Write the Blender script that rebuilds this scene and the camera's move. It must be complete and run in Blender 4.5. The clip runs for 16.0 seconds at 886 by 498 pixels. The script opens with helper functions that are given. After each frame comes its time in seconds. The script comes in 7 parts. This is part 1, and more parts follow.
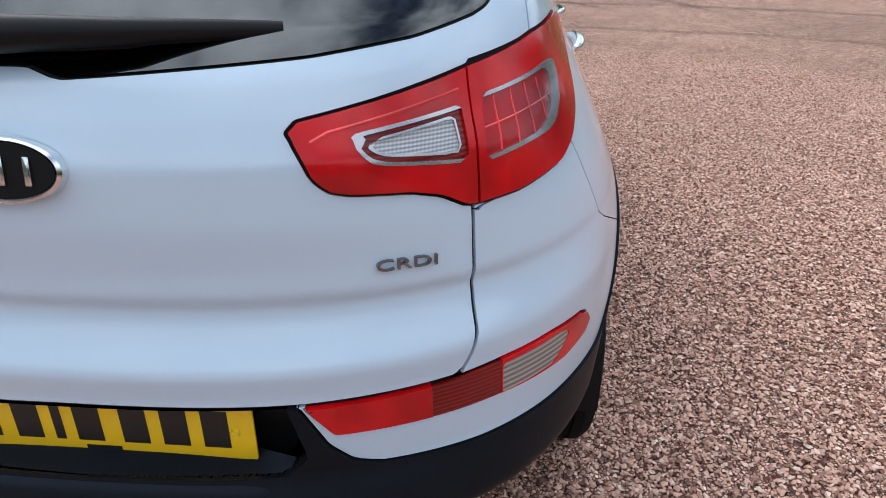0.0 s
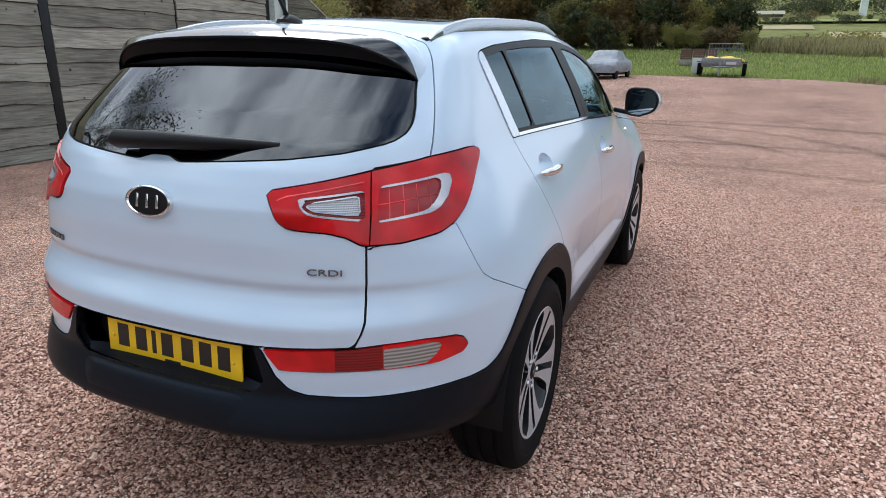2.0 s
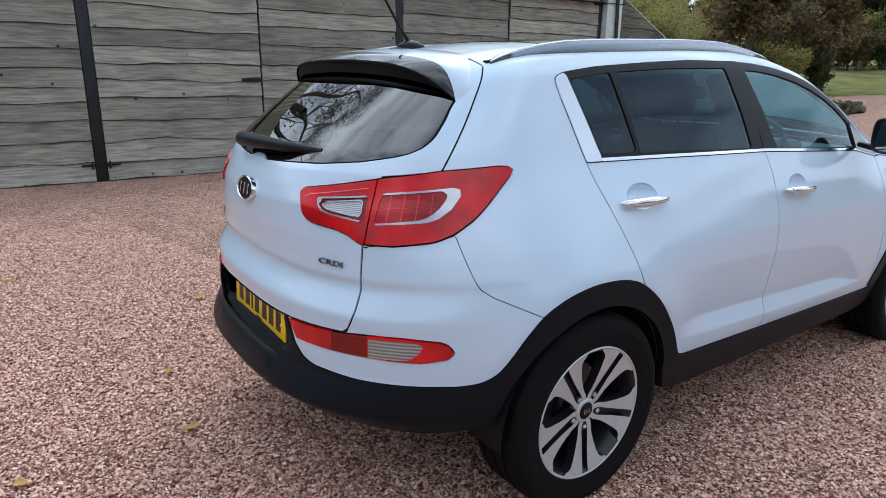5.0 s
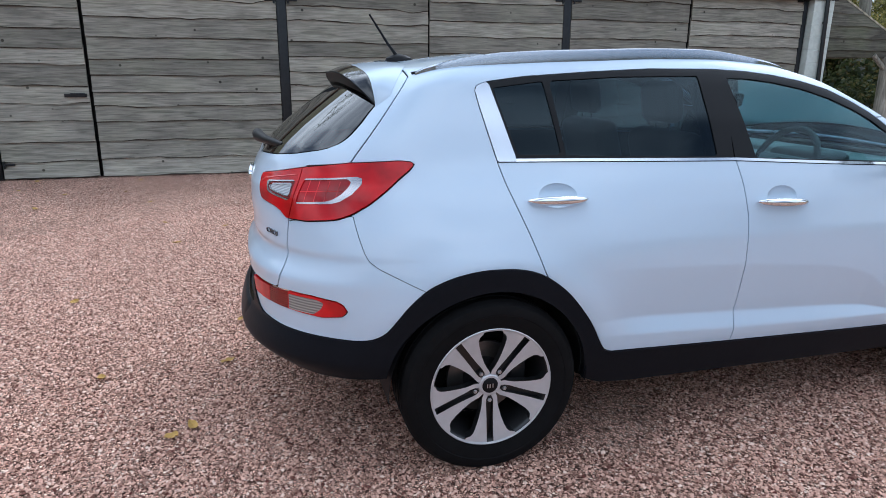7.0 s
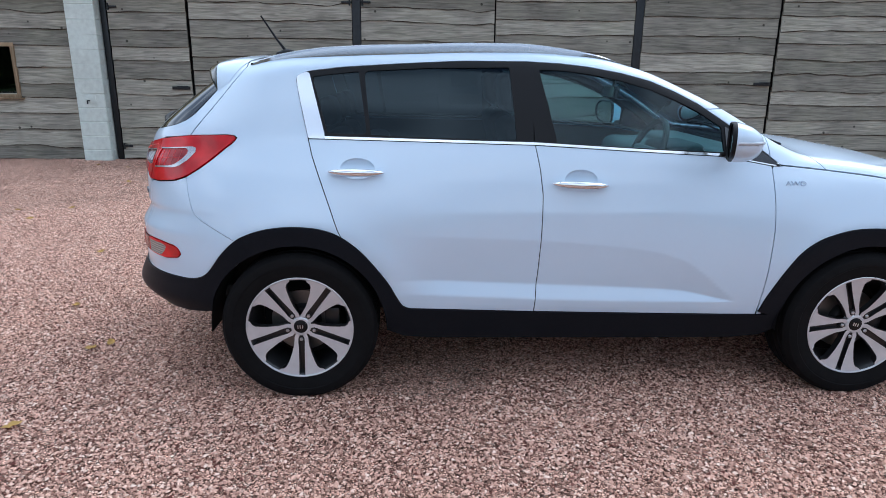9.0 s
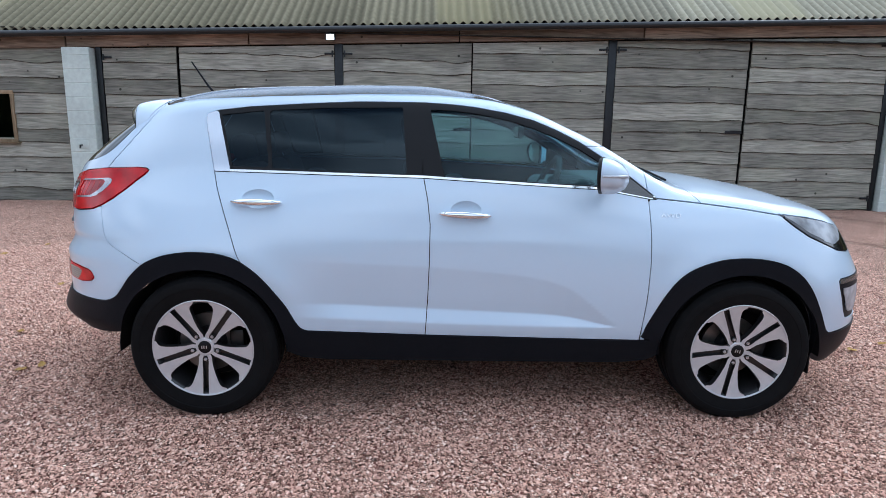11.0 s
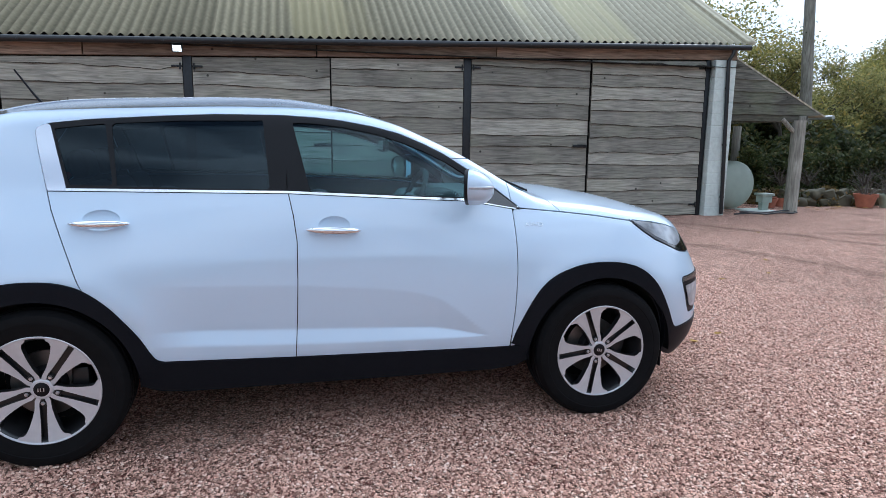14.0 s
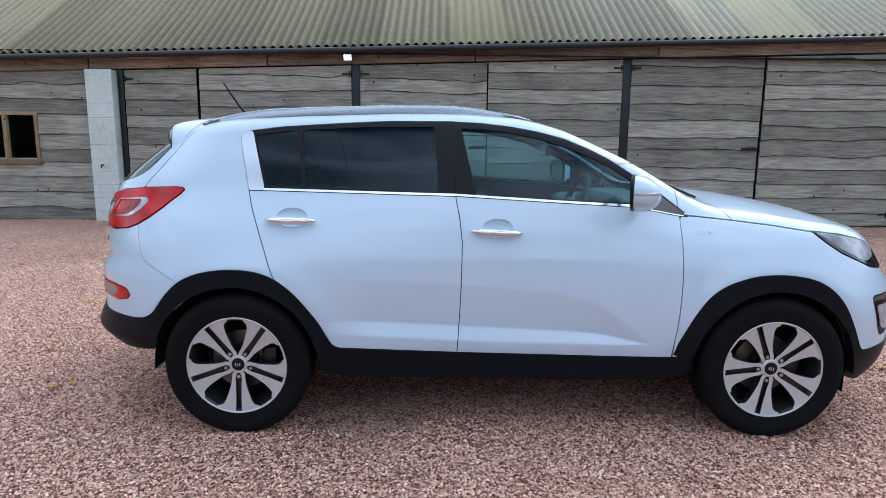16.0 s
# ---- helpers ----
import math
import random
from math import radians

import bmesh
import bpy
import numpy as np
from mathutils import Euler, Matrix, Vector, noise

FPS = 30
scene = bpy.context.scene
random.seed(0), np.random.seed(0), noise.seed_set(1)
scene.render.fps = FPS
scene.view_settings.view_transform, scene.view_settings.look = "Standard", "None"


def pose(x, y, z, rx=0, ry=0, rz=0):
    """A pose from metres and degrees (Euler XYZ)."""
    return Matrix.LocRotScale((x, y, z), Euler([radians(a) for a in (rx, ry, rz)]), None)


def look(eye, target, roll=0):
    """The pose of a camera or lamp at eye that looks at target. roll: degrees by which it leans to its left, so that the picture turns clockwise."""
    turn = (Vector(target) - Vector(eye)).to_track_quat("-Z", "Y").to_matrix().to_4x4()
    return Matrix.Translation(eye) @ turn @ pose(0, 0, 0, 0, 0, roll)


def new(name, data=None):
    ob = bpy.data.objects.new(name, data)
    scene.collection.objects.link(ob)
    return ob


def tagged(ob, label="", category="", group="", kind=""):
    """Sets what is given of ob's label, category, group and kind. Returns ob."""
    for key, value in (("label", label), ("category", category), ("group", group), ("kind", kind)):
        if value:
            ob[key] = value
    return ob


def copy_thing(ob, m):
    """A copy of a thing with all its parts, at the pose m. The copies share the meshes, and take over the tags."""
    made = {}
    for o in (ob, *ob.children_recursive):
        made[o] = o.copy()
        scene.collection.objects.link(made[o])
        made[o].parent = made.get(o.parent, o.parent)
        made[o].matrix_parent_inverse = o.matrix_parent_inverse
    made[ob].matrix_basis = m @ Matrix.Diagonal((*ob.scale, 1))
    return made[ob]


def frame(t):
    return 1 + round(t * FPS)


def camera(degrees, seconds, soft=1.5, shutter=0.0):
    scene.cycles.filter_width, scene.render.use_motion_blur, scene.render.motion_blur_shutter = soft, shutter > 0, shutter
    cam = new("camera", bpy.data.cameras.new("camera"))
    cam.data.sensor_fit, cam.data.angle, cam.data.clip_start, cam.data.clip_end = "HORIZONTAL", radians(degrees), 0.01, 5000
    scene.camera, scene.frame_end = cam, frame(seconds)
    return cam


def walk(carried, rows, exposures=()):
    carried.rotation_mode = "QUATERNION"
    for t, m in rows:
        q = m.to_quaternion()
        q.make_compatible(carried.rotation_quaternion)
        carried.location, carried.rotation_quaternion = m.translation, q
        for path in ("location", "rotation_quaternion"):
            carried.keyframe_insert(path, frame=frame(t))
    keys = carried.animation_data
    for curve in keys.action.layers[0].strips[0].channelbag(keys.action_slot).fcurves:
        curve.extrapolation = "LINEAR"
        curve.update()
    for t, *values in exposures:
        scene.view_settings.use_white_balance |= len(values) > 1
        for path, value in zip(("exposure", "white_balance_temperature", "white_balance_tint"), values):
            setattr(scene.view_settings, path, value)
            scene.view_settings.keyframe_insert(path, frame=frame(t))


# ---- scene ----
cam = camera(69.6, 16.0, soft=0.85)
PATH = [
    (0, (0.617, -1.583, 1.377), (0.483, 0.184, 0.448), -0.0),
    (0.5, (0.857, -1.795, 1.426), (0.545, -0.006, 0.588), 0.6),
    (1, (1.114, -1.891, 1.433), (0.542, -0.078, 0.811), 0.4),
    (1.5, (1.296, -2.003, 1.443), (0.596, -0.232, 0.832), 0.7),
    (2, (1.408, -2.104, 1.48), (0.655, -0.346, 0.897), 0.8),
    (2.5, (1.482, -2.13, 1.5), (0.673, -0.398, 0.914), 0.7),
    (3, (1.58, -2.07, 1.504), (0.703, -0.371, 0.919), 0.6),
    (3.5, (1.659, -2.061, 1.511), (0.654, -0.434, 0.926), 0.7),
    (4, (1.785, -2.048, 1.503), (0.636, -0.517, 0.923), 0.6),
    (4.5, (1.944, -1.982, 1.529), (0.617, -0.604, 0.945), 0.5),
    (4.7, (2.052, -1.817, 1.502), (0.613, -0.548, 0.935), 0.7),
    (6.8, (2.91, -0.906, 1.532), (1.076, -0.317, 0.991), 0.5),
    (7, (2.989, -0.785, 1.537), (1.134, -0.267, 0.996), 0.5),
    (7.5, (3.193, -0.487, 1.537), (1.3, -0.134, 0.996), 0.6),
    (8, (3.328, -0.124, 1.513), (1.416, 0.089, 0.967), 0.4),
    (8.5, (3.457, 0.224, 1.519), (1.538, 0.387, 0.981), 0.6),
    (9, (3.642, 0.54, 1.518), (1.72, 0.62, 0.971), 0.7),
    (9.2, (3.696, 0.663, 1.508), (1.773, 0.73, 0.962), 0.7),
    (11.3, (3.865, 1.095, 1.46), (1.899, 1.173, 1.1), 1.2),
    (11.5, (3.853, 1.09, 1.452), (1.892, 1.262, 1.096), 1.1),
    (12, (3.832, 1.086, 1.453), (1.889, 1.403, 1.099), 1.0),
    (12.5, (3.821, 1.08, 1.453), (1.892, 1.474, 1.1), 1.0),
    (13, (3.814, 1.073, 1.452), (1.891, 1.494, 1.1), 0.8),
    (13.5, (3.817, 1.073, 1.457), (1.898, 1.514, 1.106), 0.8),
    (14, (3.823, 1.072, 1.458), (1.909, 1.534, 1.111), 0.7),
    (14.5, (3.826, 1.069, 1.464), (1.916, 1.548, 1.116), 0.7),
    (15, (3.835, 1.058, 1.469), (1.924, 1.534, 1.121), 0.7),
    (15.5, (3.834, 0.949, 1.47), (1.882, 1.202, 1.118), 0.9),
    (16, (3.882, 0.986, 1.474), (1.912, 0.999, 1.127), 0.6),
]
walk(cam, [(t, look(eye, target, roll)) for t, eye, target, roll in PATH], [(0, 0.05, 5950, 8), (4.7, 0.06, 5800, 8), (7, 0.13, 5580, 9), (9.2, 0.14, 5540, 9), (11.3, 0.16, 5500, 9), (16, 0.16, 5500, 9)])

# ---- light ----
world = bpy.data.worlds.new("sky")
scene.world = world
world.use_nodes = True
wn, wl = world.node_tree.nodes, world.node_tree.links
wn.clear()
w_out, w_bg = wn.new("ShaderNodeOutputWorld"), wn.new("ShaderNodeBackground")
w_sky = wn.new("ShaderNodeTexSky")
w_sky.sky_type, w_sky.sun_disc = "NISHITA", False
SUN_UP, SUN_ROUND = radians(45), radians(318)
w_sky.sun_elevation, w_sky.sun_rotation = SUN_UP, SUN_ROUND
w_sky.air_density, w_sky.dust_density, w_sky.ozone_density = 1.0, 2.5, 1.0
# broken cloud over the blue: grey and white, one field over the whole sky
w_tc, w_map = wn.new("ShaderNodeTexCoord"), wn.new("ShaderNodeMapping")
w_map.inputs["Scale"].default_value = (1.0, 1.0, 2.6)
w_noise = wn.new("ShaderNodeTexNoise")
w_noise.inputs["Scale"].default_value, w_noise.inputs["Detail"].default_value, w_noise.inputs["Roughness"].default_value = 1.9, 4.0, 0.5
w_cover, w_tone = wn.new("ShaderNodeValToRGB"), wn.new("ShaderNodeValToRGB")
w_cover.color_ramp.elements[0].position, w_cover.color_ramp.elements[1].position = 0.30, 0.52
w_tone.color_ramp.elements[0].position, w_tone.color_ramp.elements[0].color = 0.36, (3.6, 4.1, 4.8, 1)
w_tone.color_ramp.elements[1].position, w_tone.color_ramp.elements[1].color = 0.68, (13.5, 14.0, 14.4, 1)
w_mix = wn.new("ShaderNodeMix")
w_mix.data_type = "RGBA"
wl.new(w_tc.outputs["Generated"], w_map.inputs["Vector"])
wl.new(w_map.outputs["Vector"], w_noise.inputs["Vector"])
wl.new(w_noise.outputs["Fac"], w_cover.inputs["Fac"])
wl.new(w_noise.outputs["Fac"], w_tone.inputs["Fac"])
wl.new(w_cover.outputs["Color"], w_mix.inputs["Factor"])
wl.new(w_sky.outputs["Color"], w_mix.inputs["A"])
wl.new(w_mix.outputs["Result"], w_bg.inputs["Color"])
wl.new(w_bg.outputs["Background"], w_out.inputs["Surface"])
w_bg.inputs["Strength"].default_value = 0.12
sun = new("sun", bpy.data.lights.new("sun", "SUN"))
sun.data.energy, sun.data.angle, sun.data.color = 0.75, radians(20), (1.0, 0.95, 0.87)
SUN_AT = Vector((math.sin(SUN_ROUND) * math.cos(SUN_UP), math.cos(SUN_ROUND) * math.cos(SUN_UP), math.sin(SUN_UP)))
sun.matrix_world = look(SUN_AT * 30, (0, 0, 0))
# the cloud is brighter round the hidden sun
w_dot, w_glow, w_gain = wn.new("ShaderNodeVectorMath"), wn.new("ShaderNodeMapRange"), wn.new("ShaderNodeVectorMath")
w_dot.operation, w_gain.operation = "DOT_PRODUCT", "SCALE"
w_dot.inputs[1].default_value = SUN_AT
w_glow.inputs["From Min"].default_value, w_glow.inputs["From Max"].default_value = -0.1, 1.0
w_glow.inputs["To Min"].default_value, w_glow.inputs["To Max"].default_value = 1.05, 1.45
wl.new(w_tc.outputs["Generated"], w_dot.inputs[0])
wl.new(w_dot.outputs["Value"], w_glow.inputs["Value"])
# as under any covered sky, the cloud is darker towards the horizon
w_sep, w_rise, w_both = wn.new("ShaderNodeSeparateXYZ"), wn.new("ShaderNodeMapRange"), wn.new("ShaderNodeMath")
w_both.operation = "MULTIPLY"
w_rise.inputs["From Min"].default_value, w_rise.inputs["From Max"].default_value = 0.05, 0.6
w_rise.inputs["To Min"].default_value, w_rise.inputs["To Max"].default_value = 0.64, 1.15
wl.new(w_tc.outputs["Generated"], w_sep.inputs[0])
wl.new(w_sep.outputs["Z"], w_rise.inputs["Value"])
wl.new(w_rise.outputs["Result"], w_both.inputs[0])
wl.new(w_glow.outputs["Result"], w_both.inputs[1])
wl.new(w_both.outputs[0], w_gain.inputs["Scale"])
wl.new(w_tone.outputs["Color"], w_gain.inputs[0])
wl.new(w_gain.outputs["Vector"], w_mix.inputs["B"])

# ---- materials ----


def mat(name):
    m = bpy.data.materials.new(name)
    m.use_nodes = True
    nt = m.node_tree
    return m, nt.nodes, nt.links, nt.nodes["Principled BSDF"]


def plain(name, colour, rough=0.5, metal=0.0, grain=0.0, size=40.0, coat=0.0, bump=0.0, space="Object"):
    """A surface of one colour with some uneven grain, wear and relief."""
    m, n, l, b = mat(name)
    b.inputs["Roughness"].default_value, b.inputs["Metallic"].default_value, b.inputs["Coat Weight"].default_value = rough, metal, coat
    b.inputs["Base Color"].default_value = (*colour, 1)
    if grain or bump:
        tc = n.new("ShaderNodeTexCoord")
        fine, broad = n.new("ShaderNodeTexNoise"), n.new("ShaderNodeTexNoise")
        fine.inputs["Scale"].default_value, broad.inputs["Scale"].default_value = size, size * 0.12
        fine.inputs["Detail"].default_value = broad.inputs["Detail"].default_value = 4
        add = n.new("ShaderNodeMath")
        add.operation = "ADD"
        ramp = n.new("ShaderNodeMapRange")
        ramp.inputs["From Min"].default_value, ramp.inputs["From Max"].default_value = 0.6, 1.4
        ramp.inputs["To Min"].default_value, ramp.inputs["To Max"].default_value = 1 - grain, 1 + grain
        scale = n.new("ShaderNodeVectorMath")
        scale.operation = "SCALE"
        scale.inputs[0].default_value = colour
        l.new(tc.outputs[space], fine.inputs["Vector"])
        l.new(tc.outputs[space], broad.inputs["Vector"])
        l.new(fine.outputs["Fac"], add.inputs[0])
        l.new(broad.outputs["Fac"], add.inputs[1])
        l.new(add.outputs[0], ramp.inputs["Value"])
        l.new(ramp.outputs["Result"], scale.inputs["Scale"])
        l.new(scale.outputs["Vector"], b.inputs["Base Color"])
        if bump:
            bp = n.new("ShaderNodeBump")
            bp.inputs["Strength"].default_value, bp.inputs["Distance"].default_value = bump, 0.01
            l.new(fine.outputs["Fac"], bp.inputs["Height"])
            l.new(bp.outputs["Normal"], b.inputs["Normal"])
    return m


def glass(name, tint, gloss=(1.0, 1.0, 1.0), rough=0.0, ior=1.5):
    """A thin tinted pane: light passes by the tint, and the pane mirrors by Fresnel."""
    m, n, l, b = mat(name)
    n.remove(b)
    out = n["Material Output"]
    clear, shine, mix, fr = n.new("ShaderNodeBsdfTransparent"), n.new("ShaderNodeBsdfGlossy"), n.new("ShaderNodeMixShader"), n.new("ShaderNodeFresnel")
    clear.inputs["Color"].default_value = (*tint, 1)
    shine.inputs["Roughness"].default_value = rough
    shine.inputs["Color"].default_value = (*gloss, 1)
    fr.inputs["IOR"].default_value = ior
    l.new(fr.outputs[0], mix.inputs[0])
    l.new(clear.outputs[0], mix.inputs[1])
    l.new(shine.outputs[0], mix.inputs[2])
    l.new(mix.outputs[0], out.inputs["Surface"])
    return m


def lens(name, colour, stripes=0.0, axis=0, rows=0.0, deep=0.5):
    """Moulded plastic lamp lens: a glossy face over ribs and facets."""
    m, n, l, b = mat(name)
    b.inputs["Base Color"].default_value = (*colour, 1)
    b.inputs["Roughness"].default_value, b.inputs["Coat Weight"].default_value, b.inputs["Coat Roughness"].default_value = 0.25, 0.4, 0.02
    b.inputs["Specular IOR Level"].default_value = 0.25
    tc, broad = n.new("ShaderNodeTexCoord"), n.new("ShaderNodeTexNoise")
    broad.inputs["Scale"].default_value, broad.inputs["Detail"].default_value = 9, 3
    l.new(tc.outputs["Object"], broad.inputs["Vector"])
    fac = n.new("ShaderNodeMapRange")
    fac.inputs["From Min"].default_value, fac.inputs["From Max"].default_value = 0.3, 0.66
    l.new(broad.outputs["Fac"], fac.inputs["Value"])
    last = fac.outputs["Result"]
    for count, way in ((stripes, axis), (rows, 2)):
        if not count:
            continue
        wave, mul = n.new("ShaderNodeTexWave"), n.new("ShaderNodeMath")
        wave.bands_direction = "XYZ"[way]
        wave.inputs["Scale"].default_value = count
        wave.inputs["Distortion"].default_value = 0.4
        l.new(tc.outputs["Object"], wave.inputs["Vector"])
        mul.operation = "MULTIPLY_ADD"
        mul.inputs[1].default_value = 0.75
        l.new(wave.outputs["Fac"], mul.inputs[0])
        half = n.new("ShaderNodeMath")
        half.operation = "MULTIPLY"
        half.inputs[1].default_value = 0.3
        l.new(last, half.inputs[0])
        l.new(half.outputs[0], mul.inputs[2])
        last = mul.outputs[0]
    mx, bp = n.new("ShaderNodeMix"), n.new("ShaderNodeBump")
    mx.data_type = "RGBA"
    mx.inputs["A"].default_value = (*[c * deep for c in colour], 1)
    mx.inputs["B"].default_value = (*[min(1, c * 1.3) for c in colour], 1)
    l.new(last, mx.inputs["Factor"])
    l.new(mx.outputs["Result"], b.inputs["Base Color"])
    bp.inputs["Strength"].default_value, bp.inputs["Distance"].default_value = 0.35, 0.004
    l.new(last, bp.inputs["Height"])
    l.new(bp.outputs["Normal"], b.inputs["Normal"])
    return m


def gravel_mat():
    m, n, l, b = mat("pink_gravel")
    b.inputs["Specular IOR Level"].default_value = 0.1
    b.inputs["Roughness"].default_value = 0.85
    tc = n.new("ShaderNodeTexCoord")
    cells, edges, broad, mid = n.new("ShaderNodeTexVoronoi"), n.new("ShaderNodeTexVoronoi"), n.new("ShaderNodeTexNoise"), n.new("ShaderNodeTexNoise")
    cells.inputs["Scale"].default_value = edges.inputs["Scale"].default_value = 92
    edges.feature = "DISTANCE_TO_EDGE"
    broad.inputs["Scale"].default_value, broad.inputs["Detail"].default_value = 0.45, 5
    mid.inputs["Scale"].default_value, mid.inputs["Detail"].default_value = 3.0, 4
    for t in (cells, edges, broad, mid):
        l.new(tc.outputs["Object"], t.inputs["Vector"])
    sep = n.new("ShaderNodeSeparateColor")
    l.new(cells.outputs["Color"], sep.inputs["Color"])
    ramp = n.new("ShaderNodeValToRGB")
    stops = [(0.0, (0.122, 0.061, 0.045)), (0.2, (0.428, 0.234, 0.171)), (0.55, (0.775, 0.451, 0.335)), (0.85, (0.877, 0.552, 0.419)), (1.0, (0.938, 0.709, 0.567))]
    ramp.color_ramp.elements[0].color = (*stops[0][1], 1)
    ramp.color_ramp.elements[1].color = (*stops[-1][1], 1)
    for at, c in stops[1:-1]:
        ramp.color_ramp.elements.new(at).color = (*c, 1)
    l.new(sep.outputs["Red"], ramp.inputs["Fac"])
    # cell edges go near black: shade between stones put into the colour
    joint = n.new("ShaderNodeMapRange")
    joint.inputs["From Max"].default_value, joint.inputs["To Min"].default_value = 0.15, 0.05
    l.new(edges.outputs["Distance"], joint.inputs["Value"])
    stain = n.new("ShaderNodeMapRange")
    stain.inputs["From Min"].default_value, stain.inputs["From Max"].default_value = 0.3, 0.7
    stain.inputs["To Min"].default_value, stain.inputs["To Max"].default_value = 0.90, 1.28
    l.new(broad.outputs["Fac"], stain.inputs["Value"])
    stain2 = n.new("ShaderNodeMapRange")
    stain2.inputs["From Min"].default_value, stain2.inputs["From Max"].default_value = 0.3, 0.7
    stain2.inputs["To Min"].default_value, stain2.inputs["To Max"].default_value = 0.88, 1.12
    l.new(mid.outputs["Fac"], stain2.inputs["Value"])
    m1, m2 = n.new("ShaderNodeMath"), n.new("ShaderNodeMath")
    m1.operation = m2.operation = "MULTIPLY"
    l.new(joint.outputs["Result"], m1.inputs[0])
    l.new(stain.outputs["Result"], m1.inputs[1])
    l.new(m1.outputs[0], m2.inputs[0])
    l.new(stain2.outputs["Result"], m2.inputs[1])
    clump, stain3, m3 = n.new("ShaderNodeTexNoise"), n.new("ShaderNodeMapRange"), n.new("ShaderNodeMath")
    clump.inputs["Scale"].default_value, clump.inputs["Detail"].default_value, clump.inputs["Roughness"].default_value = 16, 4, 0.75
    l.new(tc.outputs["Object"], clump.inputs["Vector"])
    stain3.inputs["From Min"].default_value, stain3.inputs["From Max"].default_value = 0.32, 0.68
    stain3.inputs["To Min"].default_value, stain3.inputs["To Max"].default_value = 0.76, 1.30
    l.new(clump.outputs["Fac"], stain3.inputs["Value"])
    m3.operation = "MULTIPLY"
    l.new(m2.outputs[0], m3.inputs[0])
    l.new(stain3.outputs["Result"], m3.inputs[1])
    # tyre tracks: turned-over, darker bands in wide arcs
    flat = n.new("ShaderNodeVectorMath")
    flat.operation = "MULTIPLY"
    flat.inputs[1].default_value = (1, 1, 0)
    l.new(tc.outputs["Object"], flat.inputs[0])
    wob = n.new("ShaderNodeTexNoise")
    wob.inputs["Scale"].default_value = 0.8
    l.new(tc.outputs["Object"], wob.inputs["Vector"])
    last = m3.outputs[0]
    parts = n.new("ShaderNodeSeparateXYZ")
    l.new(tc.outputs["Object"], parts.inputs[0])
    for cx, cy, r in ((-0.15, 8.26, 3.18), (-0.15, 8.26, 4.75), (0.5, -6.0, 19.6), (0.8, -3.0, 11.0), (1.5, -2.0, 12.6)):
        d, sub, ab, band, mu = n.new("ShaderNodeVectorMath"), n.new("ShaderNodeMath"), n.new("ShaderNodeMath"), n.new("ShaderNodeMapRange"), n.new("ShaderNodeMath")
        d.operation, sub.operation, ab.operation, mu.operation = "DISTANCE", "SUBTRACT", "ABSOLUTE", "MULTIPLY"
        d.inputs[1].default_value = (cx, cy, 0)
        sub.inputs[1].default_value = r
        l.new(flat.outputs["Vector"], d.inputs[0])
        shifted = n.new("ShaderNodeMath")
        shifted.operation = "MULTIPLY_ADD"
        shifted.inputs[1].default_value = 0.5
        l.new(wob.outputs["Fac"], shifted.inputs[0])
        l.new(d.outputs["Value"], shifted.inputs[2])
        l.new(shifted.outputs[0], sub.inputs[0])
        l.new(sub.outputs[0], ab.inputs[0])
        band.inputs["From Min"].default_value, band.inputs["From Max"].default_value = 0.02, 0.20
        fade = n.new("ShaderNodeMapRange")
        fade.inputs["From Min"].default_value, fade.inputs["From Max"].default_value = max(cy, 4.0) + 0.4, max(cy, 4.0) + 2.0
        fade.inputs["To Min"].default_value, fade.inputs["To Max"].default_value = 1.0, 0.66
        l.new(parts.outputs["Y"], fade.inputs["Value"])
        l.new(fade.outputs["Result"], band.inputs["To Min"])
        l.new(ab.outputs[0], band.inputs["Value"])
        l.new(last, mu.inputs[0])
        l.new(band.outputs["Result"], mu.inputs[1])
        last = mu.outputs[0]
    sc = n.new("ShaderNodeVectorMath")
    sc.operation = "SCALE"
    l.new(ramp.outputs["Color"], sc.inputs[0])
    l.new(last, sc.inputs["Scale"])
    l.new(sc.outputs["Vector"], b.inputs["Base Color"])
    bp = n.new("ShaderNodeBump")
    bp.inputs["Strength"].default_value, bp.inputs["Distance"].default_value = 0.9, 0.012
    hgt = n.new("ShaderNodeMath")
    hgt.operation = "MULTIPLY_ADD"
    l.new(joint.outputs["Result"], hgt.inputs[0])
    hgt.inputs[1].default_value = 0.7
    l.new(sep.outputs["Green"], hgt.inputs[2])
    l.new(hgt.outputs[0], bp.inputs["Height"])
    l.new(bp.outputs["Normal"], b.inputs["Normal"])
    return m


def stone_mat():
    m, n, l, b = mat("gravel_stone")
    b.inputs["Specular IOR Level"].default_value = 0.15
    b.inputs["Roughness"].default_value = 0.8
    geo, ramp = n.new("ShaderNodeNewGeometry"), n.new("ShaderNodeValToRGB")
    stops = [(0.0, (0.13, 0.042, 0.032)), (0.2, (0.326, 0.180, 0.133)), (0.5, (0.632, 0.369, 0.275)), (0.82, (0.775, 0.478, 0.360)), (1.0, (0.898, 0.680, 0.549))]
    ramp.color_ramp.elements[0].color = (*stops[0][1], 1)
    ramp.color_ramp.elements[1].color = (*stops[-1][1], 1)
    for at, c in stops[1:-1]:
        ramp.color_ramp.elements.new(at).color = (*c, 1)
    l.new(geo.outputs["Random Per Island"], ramp.inputs["Fac"])
    l.new(ramp.outputs["Color"], b.inputs["Base Color"])
    return m


